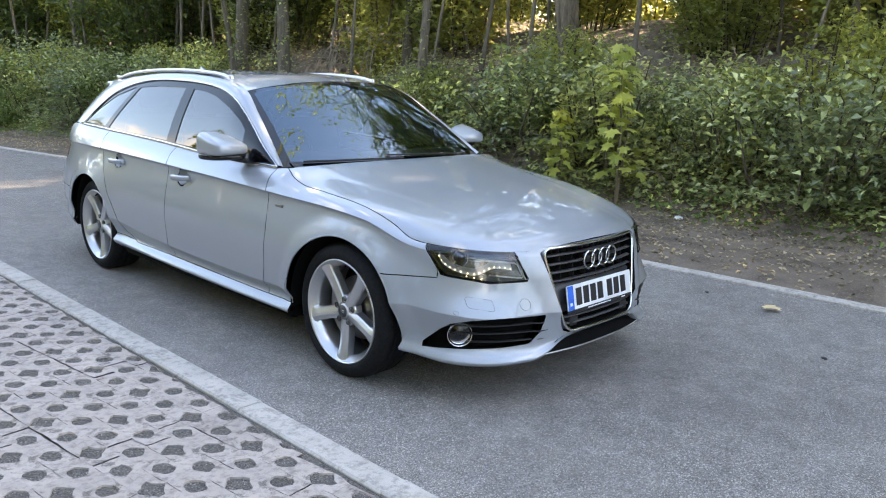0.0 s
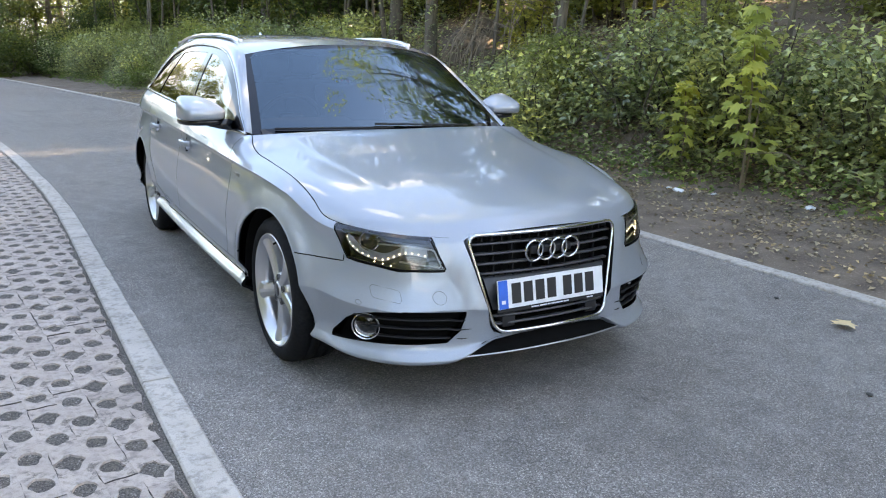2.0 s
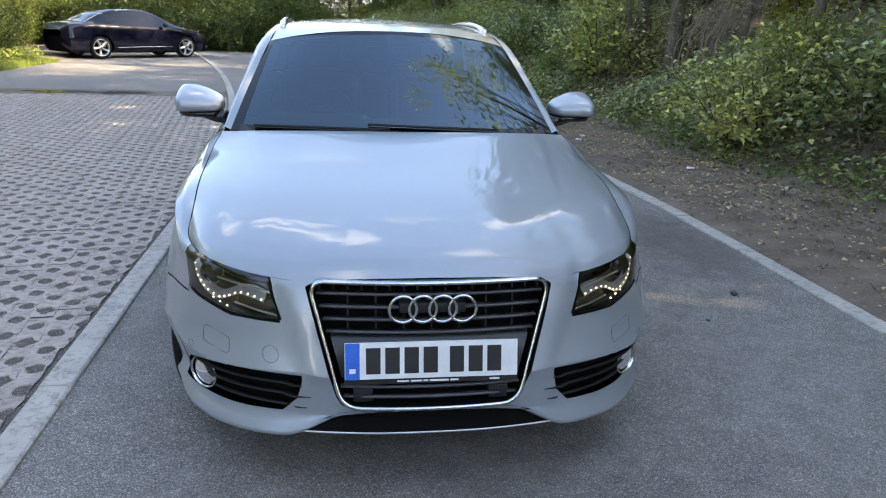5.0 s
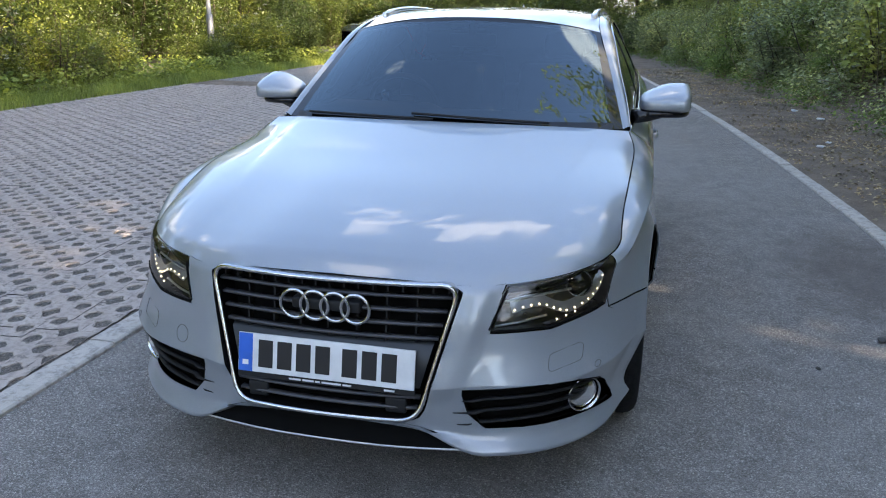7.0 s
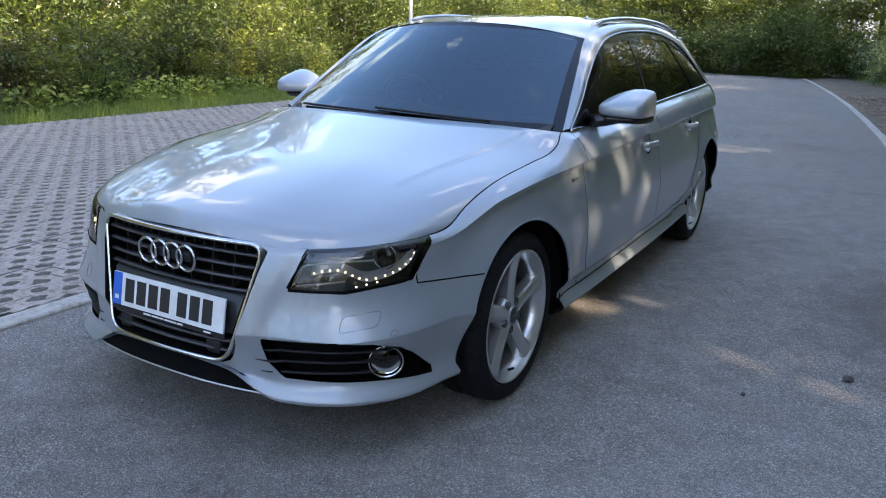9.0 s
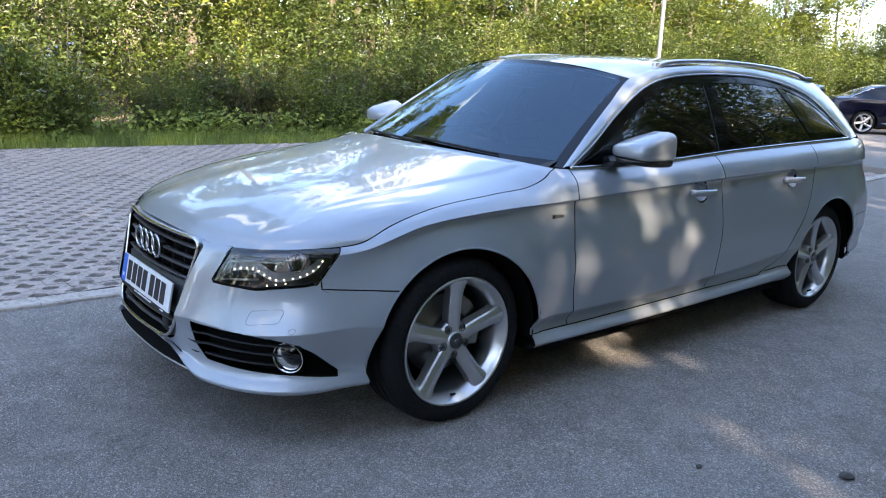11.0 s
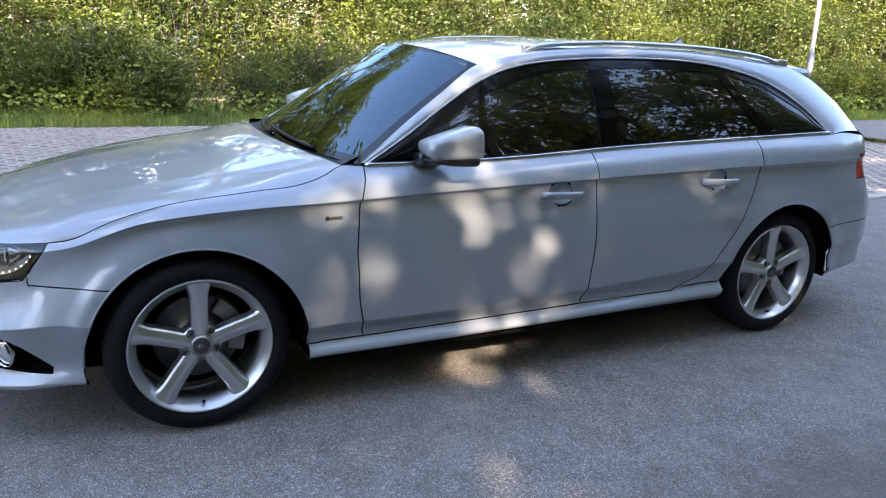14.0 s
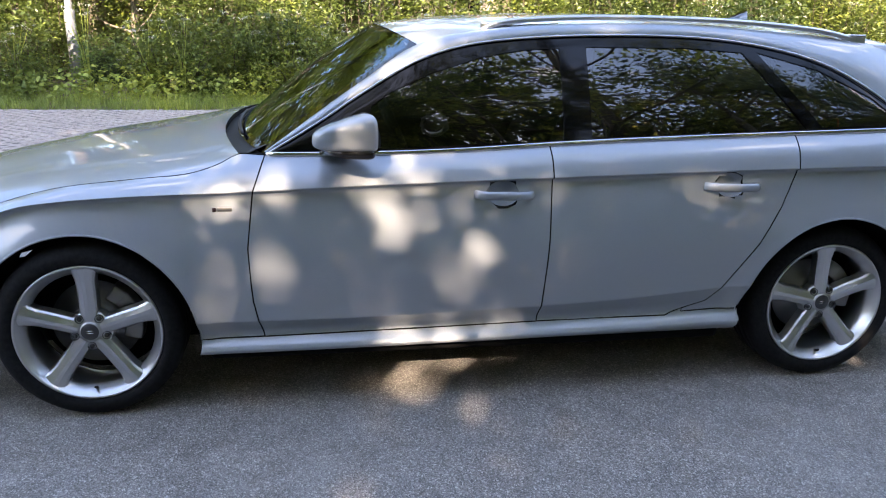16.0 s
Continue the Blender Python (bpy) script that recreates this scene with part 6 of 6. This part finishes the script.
def block_arrays(variant, subset):
    vs, fs, n = [], [], 0
    for k in subset:
        v, f = cell_data[variant][k]
        vs.append(v)
        fs.append(f + n)
        n += len(v)
    v = np.concatenate(vs)
    px, py = 2 * math.pi * v[:, 0] / .42, 2 * math.pi * v[:, 1] / .39
    v[:, 0] += .0022 * np.sin(5 * py + 1.3) + .0016 * np.sin(9 * py + 2 * px)
    v[:, 1] += .0024 * np.sin(6 * px + .7) + .002 * np.sin(11 * px + 3 * py)
    return v, np.concatenate(fs)


def build_pavers():
    lot = tagged(empty("paving"), "worn concrete lattice pavers filled with grit", "paving", kind="structure")
    todo = []
    for i in range(-2, 20):
        for j in range(-42, 40):
            org = pave_m @ Vector((-.42 * i + .1575, .39 * j + .195 - .04875, 0))
            inside = []
            for k, (x, y, _) in enumerate(CELLS):
                p = pave_m @ Vector((-.42 * i + x, .39 * j + y - .04875, 0))
                if -8.0 < p.x < kerb_x(p.y) - .115 and -13.8 < p.y < 11.5:
                    inside.append(k)
            if inside:
                todo.append((org, tuple(inside), (i * 7 + j * 3) % 4))
    near = sorted(todo, key=lambda t: math.hypot((t[0].x + 1.5) * 1.2, t[0].y - 1.2))
    rest_v, rest_f, n = [], [], 0
    for k, (org, inside, variant) in enumerate(near):
        tilt = rng.normal(0, .16, 2)
        m = Matrix.Translation((org.x, org.y, PAVE_Z + rng.normal(0, .0012))) @ Matrix.Rotation(PAVE_TURN + rng.normal(0, .003), 4, 'Z') @ pose(0, 0, 0, tilt[0], tilt[1], 0) @ Matrix.Diagonal((.997, .995, 1, 1))
        edge = kerb_x(org.y) - .15
        if org.x > edge - .32:
            v, f = block_arrays(variant, inside)
            a = np.array(m)
            v = v @ a[:3, :3].T + a[:3, 3]
            v[:, 0] = np.minimum(v[:, 0], edge + .006 * np.sin(v[:, 1] * 31) + .004 * np.sin(v[:, 1] * 77))
            if k < 300:
                ob = new("paver", array_mesh("paver", v, f, M_PAVER))
                ob.parent = lot
            else:
                rest_v.append(v)
                rest_f.append(f + n)
                n += len(v)
        elif k < 300:
            kk = (variant, inside)
            if kk not in block_mesh:
                block_mesh[kk] = array_mesh("paver", *block_arrays(*kk), M_PAVER)
            ob = new("paver", block_mesh[kk])
            ob.parent = lot
            ob.matrix_basis = m
        else:
            v, f = block_arrays(variant, inside)
            a = np.array(m)
            rest_v.append(v @ a[:3, :3].T + a[:3, 3])
            rest_f.append(f + n)
            n += len(v)
    rest = new("paver_field", array_mesh("paver_field", np.concatenate(rest_v), np.concatenate(rest_f), M_PAVER))
    rest.parent = lot
    tagged(rest, kind="stuff")


def flat_sheet(name, xf, y0, y1, z, material, label, category, step=.5, nx=8):
    bm = bmesh.new()
    rows = []
    for y in np.arange(y0, y1 + 1e-6, step):
        a, b = xf(y)
        rows.append([bm.verts.new((a + (b - a) * k / nx, y, z)) for k in range(nx + 1)])
    for a, b in zip(rows, rows[1:]):
        for k in range(nx):
            bm.faces.new((a[k], a[k + 1], b[k + 1], b[k]))
    return tagged(mesh_object(name, bm, material), label, category, kind="structure")


flat_sheet("paving_bed", lambda y: (-8.15, kerb_x(y) - .12), -14.0, 11.5, .0045, M_SOIL, "grey grit bed between lattice pavers", "ground", .25)
flat_sheet("dirt_strip", lambda y: (-8.2 + .2 * math.sin(y * 5), kerb_x(y) - .13), 11.5, 12.6, .006, M_DIRT, "dark damp earth at the end of the pavers", "ground", .1)
M_WATER = Mat("puddle_water")
M_WATER.set(Base_Color=(.03, .026, .02, 1), Roughness=.03)
M_WATER = M_WATER.m
bm = bmesh.new()
ring = [bm.verts.new((-4.7 + 1.15 * math.cos(a) * (1 + .25 * noise.noise((a, 1, 2))), 12.05 + .26 * math.sin(a) * (1 + .5 * noise.noise((a * 2, 5, 2))), .010)) for a in np.linspace(0, 2 * math.pi, 40, endpoint=False)]
bm.faces.new(ring)
tagged(mesh_object("puddle", bm, M_WATER), "shallow muddy puddle on the dirt strip", "puddle", kind="structure")


# ---- parked cars far off ----
def saloon(name, paint, label, place, scale=1.0):
    """A parked saloon with its nose along local +y."""
    top = empty(name, place @ Matrix.Scale(scale, 4))
    tagged(top, label, "car")
    ys = np.linspace(-2.40, 2.42, 80)
    belt = curve([-2.40, -2.2, -1.6, -.6, .6, 1.0, 1.6, 2.2, 2.42], [.80, .97, 1.00, .97, .93, .92, .84, .72, .56])
    rz = curve([-2.40, -2.2, -1.75, -1.3, -.6, 0, .45, .85, 1.25, 1.6, 2.1, 2.42], [.82, 1.0, 1.09, 1.29, 1.44, 1.45, 1.38, 1.20, .98, .90, .77, .58])
    wide = curve([-2.40, -2.25, -1.7, 0, 1.5, 2.1, 2.42], [.60, .80, .91, .93, .91, .80, .55])
    rw = curve([-2.40, -1.9, -1.2, -.3, .5, 1.0, 1.3, 2.0, 2.42], [.55, .62, .56, .60, .58, .66, .74, .68, .45])
    low = curve([-2.40, -2.2, 2.1, 2.42], [.40, .22, .20, .30])
    rows = [[] for _ in range(15)]
    for y in ys:
        w, b, z, r, l = (float(f(y)) for f in (wide, belt, rz, rw, low))
        z = max(z, b + .004)
        sec = [(w * .94, l), (w * .985, l + .08), (w, (l + b) * .45), (w * .995, (l + b) * .52), (w * .975, b * .84), (w * .955, b * .94), (w * .925, b)]
        side = [(w * .925 + (r - w * .925) * t, b + (z - .06 * min(1, (z - b) * 5) - b) * t) for t in (.03, .3, .6, .9, 1)]
        cap = [(r * .82, z - .025 * min(1, (z - b) * 5)), (r * .45, z - .006), (0, z)]
        for k, (x, h) in enumerate(sec + side + cap):
            rows[k].append((x, y, h))
    shell = Patch(np.array(rows), flip=False)
    for wy in (-1.38, 1.42):
        shell.carve(circle_poly(wy, .33, .37, 28), SIDE_U, SIDE_V, lambda c: c.x > .5 and abs(c.y - wy) < .6 and c.z < .8)
    glass = shell.carve([(-1.75, 1.03), (.92, .97), (.35, 1.36), (-.1, 1.405), (-.6, 1.395), (-1.25, 1.25)], SIDE_U, SIDE_V, lambda c: c.x > .5 and c.z > .9)
    wind = shell.carve([(.50, 1.36), (1.15, 1.0), (1.3, 1.1), (.62, 1.5)], SIDE_U, SIDE_V, lambda c: c.x < .62 and c.z > .95)
    lamps = shell.carve([(1.95, .62), (2.30, .60), (2.34, .70), (1.88, .76)], SIDE_U, SIDE_V, lambda c: c.x > .4 and c.y > 1.7)
    panel("body", shell, list(shell.free), paint, top, both=True, gap=0, depth=.02)
    panel("windscreen", shell, wind, M_FRIT, top, both=True, gap=0, depth=0)
    for sd in (1, -1):
        panel("side_window", shell, glass, M_FRIT, top, side=sd, gap=0, depth=.01)
        panel("headlamp", shell, lamps, M_HOUSING, top, side=sd, gap=0, depth=.01)
        sweep("window_trim", [(sd * (shell.side(y, z).x + .004), y, z) for y, z in [(-1.77, 1.03), (-1.45, 1.17), (-1.2, 1.28), (-.6, 1.405), (-.1, 1.415)]], ring_section(.008, .012, 6), M_CHROME, top)
        bm = bmesh.new()
        bmesh.ops.create_uvsphere(bm, u_segments=12, v_segments=8, radius=1)
        for v in bm.verts:
            v.co = (sd * (1.0 + v.co.x * .09), .66 + v.co.y * .06, 1.0 + v.co.z * .06)
        part("mirror", bm, paint, top)
        sweep("sill_trim", [(sd * (shell.side(y, .34).x + .004), y, .34 + .03 * y / 2) for y in (-.9, -.4, .1, .6, .9)], ring_section(.008, .014, 6), M_CHROME, top)
    bm = bmesh.new()
    box(bm, (-.8, -2.2, .18), (.8, 2.2, .62), .03)
    part("underbody", bm, M_VOID, top)
    for x, y, turn in ((.90, 1.42, 0), (-.90, 1.42, 180), (.90, -1.38, 0), (-.90, -1.38, 180)):
        c = copy_thing(wheel, Matrix.Translation((x, y, .325)) @ Matrix.Rotation(radians(turn), 4, 'Z') @ Matrix.Rotation(radians(25), 4, 'X'))
        c.parent = top
    return top


saloon("black_saloon", M_BLACKPAINT, "dark blue-black saloon car parked across the lot's end", pose(-6.91, 24.6, 0, 0, 0, -48), 1.05)
saloon("silver_saloon", M_SILVER, "silver saloon car parked behind a black one", pose(-7.9, 28.0, 0, 0, 0, -48))


# ---- lamp posts, house, fence ----
M_STEEL = plain("galvanised_steel", (.20, .205, .21), .55, .4)
M_WALL = plain("pale_render_wall", (.22, .185, .14), .9)
M_BRICK = concrete_material("red_brick_wall", (.26, .10, .065), (.36, .15, .09), 3)
M_TILE = plain("roof_tile", (.12, .06, .045), .8)
M_UPVC = plain("white_window_frame", (.45, .45, .44), .4)
M_TIMBER = plain("fence_timber", (.30, .20, .11), .85)
M_VAN = paint_material("blue_grey_paint", (.16, .2, .32), (.2, .26, .4), .3, .4)
M_SAND = soil_material("orange_sand", (.36, .20, .09), (.5, .29, .14))


def lamp_post(x, y, h=6.5):
    top = empty("lamp_post", pose(x, y, ground_z(x, y) - .05, 0, 1.0, rng.uniform(0, 360)))
    tagged(top, "grey steel lamp post standing among bushes", "lamp post", "lamp posts round the lot")
    bm = bmesh.new()
    tube(bm, [(0, 0, 0), (0, 0, 1.3), (0, 0, 1.32), (0, 0, h)], [.085, .085, .057, .045], 14)
    part("pole", bm, M_STEEL, top)
    bm = bmesh.new()
    tube(bm, [(0, 0, h - .05), (.12, 0, h + .06), (.55, 0, h + .12)], [.03, .03, .03], 8)
    part("arm", bm, M_STEEL, top)
    bm = bmesh.new()
    box(bm, (.45, -.13, h + .06), (1.0, .13, h + .19), .04)
    part("lantern", bm, M_STEEL, top)


for x, y in ((-10.0, 16.1), (-13.6, 35.8), (-10.6, -3.2)):
    lamp_post(x, y)


def house(x0, y0, x1, y1, h):
    top = tagged(empty("house"), "pale rendered house with a brick corner behind trees", "house")
    bm = bmesh.new()
    box(bm, (x0, y0, -.2), (x1, y1, h))
    part("wall", bm, M_WALL, top, smooth=False)
    bm = bmesh.new()
    box(bm, (x1 - .4, y0 - .01, -.2), (x1 + .05, y0 + 1.6, h + .004))
    part("brick_corner", bm, M_BRICK, top, smooth=False)
    bm = bmesh.new()
    a = [bm.verts.new(p) for p in ((x0 - .3, y0 - .3, h), (x1 + .3, y0 - .3, h), (x1 + .3, y1 + .3, h), (x0 - .3, y1 + .3, h), ((x0 + x1) / 2, y0 - .3, h + 2.4), ((x0 + x1) / 2, y1 + .3, h + 2.4))]
    for f in ((0, 1, 4), (2, 3, 5), (1, 2, 5, 4), (3, 0, 4, 5), (3, 2, 1, 0)):
        bm.faces.new([a[k] for k in f])
    part("roof", bm, M_TILE, top, smooth=False)
    for y in np.arange(y0 + 2.2, y1 - 1, 2.4):
        for z in (.9, 3.4):
            bm = bmesh.new()
            box(bm, (x1 - .02, y, z), (x1 + .05, y + 1.3, z + 1.2))
            win = part("window", bm, M_UPVC, top, smooth=False)
            for k in range(2):
                bm = bmesh.new()
                box(bm, (x1 + .03, y + .08 + .6 * k, z + .08), (x1 + .056, y + .62 + .6 * k, z + 1.12))
                part("pane", bm, M_TRIM, win, smooth=False)
    return top


house(-37, -8, -29, 14, 4.6)
fence = tagged(empty("fence"), "timber board fence in front of a house", "fence")
for k in range(60):
    bm = bmesh.new()
    y = -6 + .26 * k
    box(bm, (-25.0 + .01 * (k % 2), y, -.1), (-24.97 + .01 * (k % 2), y + .2, 1.45 + .02 * math.sin(k * 1.7)))
    part("board", bm, M_TIMBER, fence, smooth=False)
saloon("blue_car", M_VAN, "blue-grey car parked in front of a fence", pose(-22.4, 5.2, 0, 0, 0, 8))
bm = bmesh.new()
bmesh.ops.create_grid(bm, x_segments=24, y_segments=16, size=1)
for v in bm.verts:
    x, y = v.co.x, v.co.y
    v.co = (-7.4 + x * 2.2, 33.4 + y * 1.5, -.1 + 1.25 * max(0, (1 - x * x)) * max(0, 1 - y * y) + .08 * noise.noise((x * 4, y * 4, 0)))
tagged(mesh_object("sand_mound", bm, M_SAND), "low mound of orange sandy earth", "mound")


# ---- saplings with broad lobed leaves ----
M_MAPLE = leaf_material("maple_leaves", (.24, .30, .07), (.52, .56, .17), .5, .5)


def lobed_leaf(bm, m, s):
    pts = [(0, -.1)]
    for k, (a, r) in enumerate(((-140, .45), (-115, .28), (-75, .75), (-48, .42), (-22, .85), (-8, .60), (0, 1.0), (8, .60), (22, .85), (48, .42), (75, .75), (115, .28), (140, .45))):
        pts.append((math.sin(radians(a)) * r, math.cos(radians(a)) * r))
    c = bm.verts.new(m @ Vector((0, 0, 0)))
    vs = [bm.verts.new(m @ Vector((x * s, y * s, -.18 * s * (x * x + y * y) + .06 * s * abs(x)))) for x, y in pts]
    for k in range(len(vs)):
        bm.faces.new((c, vs[k], vs[(k + 1) % len(vs)]))


def maple(x, y, h, n, size):
    z = ground_z(x, y)
    top = tagged(empty("maple_sapling", pose(x, y, z - .05)), "young maple sapling with broad pale green leaves", "sapling", "maple saplings on the bank")
    bm = bmesh.new()
    tube(bm, [(0, 0, 0), (.03, .02, h * .5), (-.03, .03, h)], [.018, .013, .005], 6)
    tube(bm, [(.05, .03, 0), (.14, .0, h * .5), (.16, .04, h * .85)], [.012, .009, .004], 6)
    part("stem", bm, M_TWIG, top)
    bm = bmesh.new()
    for k in range(n):
        f = .25 + .75 * (k + .5) / n
        a = 2.4 * k
        r = rng.uniform(.08, .38) * (1.25 - f)
        p = Vector((math.cos(a) * r - .05, math.sin(a) * r, h * f + rng.normal(0, .04)))
        m = Matrix.Translation(p) @ Matrix.Rotation(a - math.pi / 2 + rng.normal(0, .4), 4, 'Z') @ Matrix.Rotation(radians(-rng.uniform(5, 55)), 4, 'X')
        lobed_leaf(bm, m, size * rng.uniform(.6, 1.15))
    part("foliage", bm, M_MAPLE, top, smooth=False)


for x, y, h, n, s in ((4.62, 1.95, 1.85, 80, .15), (4.62, 2.75, 1.0, 55, .14), (4.9, 2.3, 1.4, 45, .14), (5.3, .7, 1.0, 26, .12), (5.2, 4.2, 1.3, 30, .11), (4.2, 10.75, 1.35, 90, .14), (4.35, 11.3, 1.0, 60, .13), (4.9, 12.4, 1.2, 30, .13)):
    maple(x, y, h, n, s)

# trailing dry branches on the bank
bm = bmesh.new()
for k in range(150):
    y = rng.uniform(-5, 24)
    x = bank_foot(y) + rng.gamma(2, .8)
    z = ground_z(x, y)
    d = Vector((rng.normal(-.3, .4), rng.normal(0, .6), 0))
    hgt = rng.uniform(.15, .9)
    tube(bm, [(x, y, z), (x + d.x * .5, y + d.y * .5, z + hgt), (x + d.x, y + d.y, z + hgt * .7 + .1)], [.008, .006, .003], 4, False)
tagged(mesh_object("dead_branches", bm, M_TWIG), "dry arching twigs among the ivy", "twigs", kind="stuff")

# bent dry branches hanging down the bank beside the trodden path
bm = bmesh.new()
for k in range(26):
    x, y = 5.75 + rng.normal(0, .22), 8.3 + rng.normal(0, .3)
    z = ground_z(x, y) + .75 + rng.normal(0, .1)
    dx, dy = -rng.uniform(.3, .75), -rng.uniform(-.3, .6)
    tube(bm, [(x, y, z), (x + dx * .5, y + dy * .5, z + .08), (x + dx, y + dy, z - .35), (x + dx * 1.2, y + dy * 1.2, ground_z(x + dx * 1.2, y + dy * 1.2))], [.011, .009, .007, .004], 5, False)
for k in range(30):
    x, y = 5.2 + rng.normal(0, .4), 9.0 + rng.normal(0, .6)
    a, n = rng.uniform(-.5, .5), rng.uniform(.3, .8)
    x1, y1 = x + math.cos(a) * n, y + math.sin(a) * n
    tube(bm, [(x, y, ground_z(x, y) + .03), (x1, y1, ground_z(x1, y1) + .06)], [.012, .006], 5, False)
tagged(mesh_object("dry_branches", bm, M_TWIG), "bent dry branches lying on the earth bank", "branches", kind="stuff")


# ---- wild plants along the lot's far side ----
def cow_parsley(x, y, h):
    top = tagged(empty("cow_parsley", pose(x, y, ground_z(x, y), rng.uniform(-5, 5), rng.uniform(-5, 5), rng.uniform(0, 360))), "tall cow parsley with flat white flower heads", "wild flower", "cow parsley along the lot")
    stems, heads = bmesh.new(), []
    for k in range(7):
        a = 2.4 * k
        tip = Vector((math.cos(a) * rng.uniform(.08, .32), math.sin(a) * rng.uniform(.08, .32), h * rng.uniform(.75, 1.05)))
        tube(stems, [(0, 0, -.05), (tip.x * .3, tip.y * .3, tip.z * .55), tuple(tip)], [.008, .006, .003], 5, False)
        for _ in range(6):
            c = tip + Vector((rng.normal(0, .035), rng.normal(0, .035), .012))
            heads += [tuple(c + Vector(rng.normal(0, .011, 3)) * 1.0) for _ in range(9)]
    part("stem", stems, M_GRASS, top)
    ob = new("flower_head", leaves("flower_head", np.array(heads), .011, M_FLOWER, 1.5, .9))
    ob.parent = top
    tagged(ob, kind="stuff")
    low = rng.normal(0, .16, (260, 3)) + [0, 0, h * .35]
    low[:, 2] = np.abs(low[:, 2])
    ob = new("foliage", leaves("foliage", low, .06, M_HERB))
    ob.parent = top
    tagged(ob, kind="stuff")


for x, y, h in ((-8.95, -.1, 1.12), (-9.05, .45, 1.2), (-9.1, .95, 1.02), (-8.9, 1.35, .95), (-9.0, -1.2, 1.15), (-8.95, -1.7, 1.05), (-9.1, -2.6, 1.2), (-8.95, -3.6, 1.0), (-9.0, -5.0, 1.15), (-8.9, 5.2, .9)):
    cow_parsley(x, y, h)
bm = bmesh.new()
for cx, cy, n in ((-9.35, 4.3, 46), (-9.3, 1.6, 30), (-9.4, 6.0, 36), (-9.3, 9.5, 30), (-9.2, -4.2, 24)):
    for k in range(n):
        x, y = cx + rng.normal(0, .3), cy + rng.normal(0, .45)
        d = Vector((rng.normal(.25, .35), rng.normal(0, .5), 0))
        t = rng.uniform(.5, 1.35)
        tube(bm, [(x, y, 0), (x + d.x * .3, y + d.y * .3, t * .8), (x + d.x * .8, y + d.y * .8, t), (x + d.x * 1.3, y + d.y * 1.3, t * .6)], [.005, .0045, .0035, .002], 4, False)
tagged(mesh_object("dead_brambles", bm, plain("brown_bramble", (.11, .075, .05), .9)), "tangled dry brown bramble stems among bushes", "brambles", kind="stuff")

# ---- things on the ground ----
M_DRYLEAF = leaf_material("dry_leaf", (.42, .33, .2), (.58, .48, .32), .8, .1)
bm = bmesh.new()
lobed_leaf(bm, Matrix.Translation((1.91, -.95, .05)) @ pose(0, 0, 0, 8, 12, 70), .11)
for v in bm.verts:
    v.co.z = max(.012, .03 + .03 * noise.noise(v.co * 22))
tagged(mesh_object("dry_leaf", bm, M_DRYLEAF, smooth=False), "large curled tan dry leaf on the asphalt", "leaf")
M_PAPER = plain("white_litter", (.75, .76, .76), .7)
for x, y, s in ((4.13, 2.31, .07), (4.6, 1.15, .075), (4.2, 2.5, .04), (4.3, 2.0, .035), (2.85, 6.7, .05), (3.4, 4.6, .05), (3.2, 10.3, .06), (3.9, 3.6, .04), (3.0, 7.0, .04), (3.35, 9.2, .06)):
    bm = bmesh.new()
    bmesh.ops.create_icosphere(bm, subdivisions=2, radius=s)
    for v in bm.verts:
        v.co = Vector((v.co.x, v.co.y * .6, v.co.z * .3)) * (1 + .5 * noise.noise(v.co * 30))
    ob = mesh_object("crumpled_paper", bm, M_PAPER, smooth=False)
    ob.matrix_basis = pose(x, y, ground_z(x, y) + s * .25, 0, 0, rng.uniform(0, 180))
    tagged(ob, "small piece of crumpled white litter on earth", "litter", "litter by the lane")
M_STONE = plain("dark_stone", (.07, .065, .06), .85)
for x, y, s in ((1.94, .88, .02), (1.2, -1.5, .012), (2.0, -.45, .012), (-1.0, -1.4, .010), (1.7, -2.0, .010), (1.6, .5, .01)):
    bm = bmesh.new()
    bmesh.ops.create_icosphere(bm, subdivisions=2, radius=s)
    for v in bm.verts:
        v.co = Vector((v.co.x * 1.5, v.co.y, v.co.z * .6)) * (1 + .3 * noise.noise(v.co * 60))
    ob = mesh_object("pebble", bm, M_STONE, smooth=False)
    ob.matrix_basis = pose(x, y, s * .5, 0, 0, rng.uniform(0, 180))
    tagged(ob, "small dark pebble lying on the asphalt", "pebble", "pebbles on the lane")
build_pavers()
# More unseen high crowns added to keep direct sun off the pavers.
for x, y, s in ((16.7, -2.6, 1.0), (16.9, -4.6, 1.02), (16.8, -0.8, 1.0), (17.1, 1.2, 1.0), (17.0, 3.2, 1.0), (17.2, 5.4, 1.0)):
    copy_thing(shade_crest, pose(x, y, ground_z(x, y) - 0.1, 0, 0, 50 * y) @ Matrix.Scale(s, 4))
for k in range(22):
    x, y = 19.5 + 1.6 * math.sin(k * 2.3), -9 + 2.4 * k
    copy_thing(thicket, pose(x, y, ground_z(x, y) - 0.2, 0, 0, 77 * k) @ Matrix.Scale(1.9 + 0.3 * math.sin(k * 1.7), 4))
for k in range(24):
    x, y = -20.0 + 0.8 * math.sin(k * 2.3), -18 + 2.3 * k
    if not 1.0 < y < 7.0:
        copy_thing(far_thicket, pose(x, y, ground_z(x, y) - 0.2, 0, 0, 77 * k) @ Matrix.Scale(1.8 + 0.3 * math.sin(k * 1.7), 4))
for k in range(11):
    y = 13.0 + 1.9 * k
    x = bank_foot(y) + 4.6 + 1.2 * math.sin(k * 2.1)
    copy_thing(far_thicket, pose(x, y, ground_z(x, y) - 0.2, 0, 0, 77 * k) @ Matrix.Scale(1.75 + 0.25 * math.sin(k * 1.7), 4))
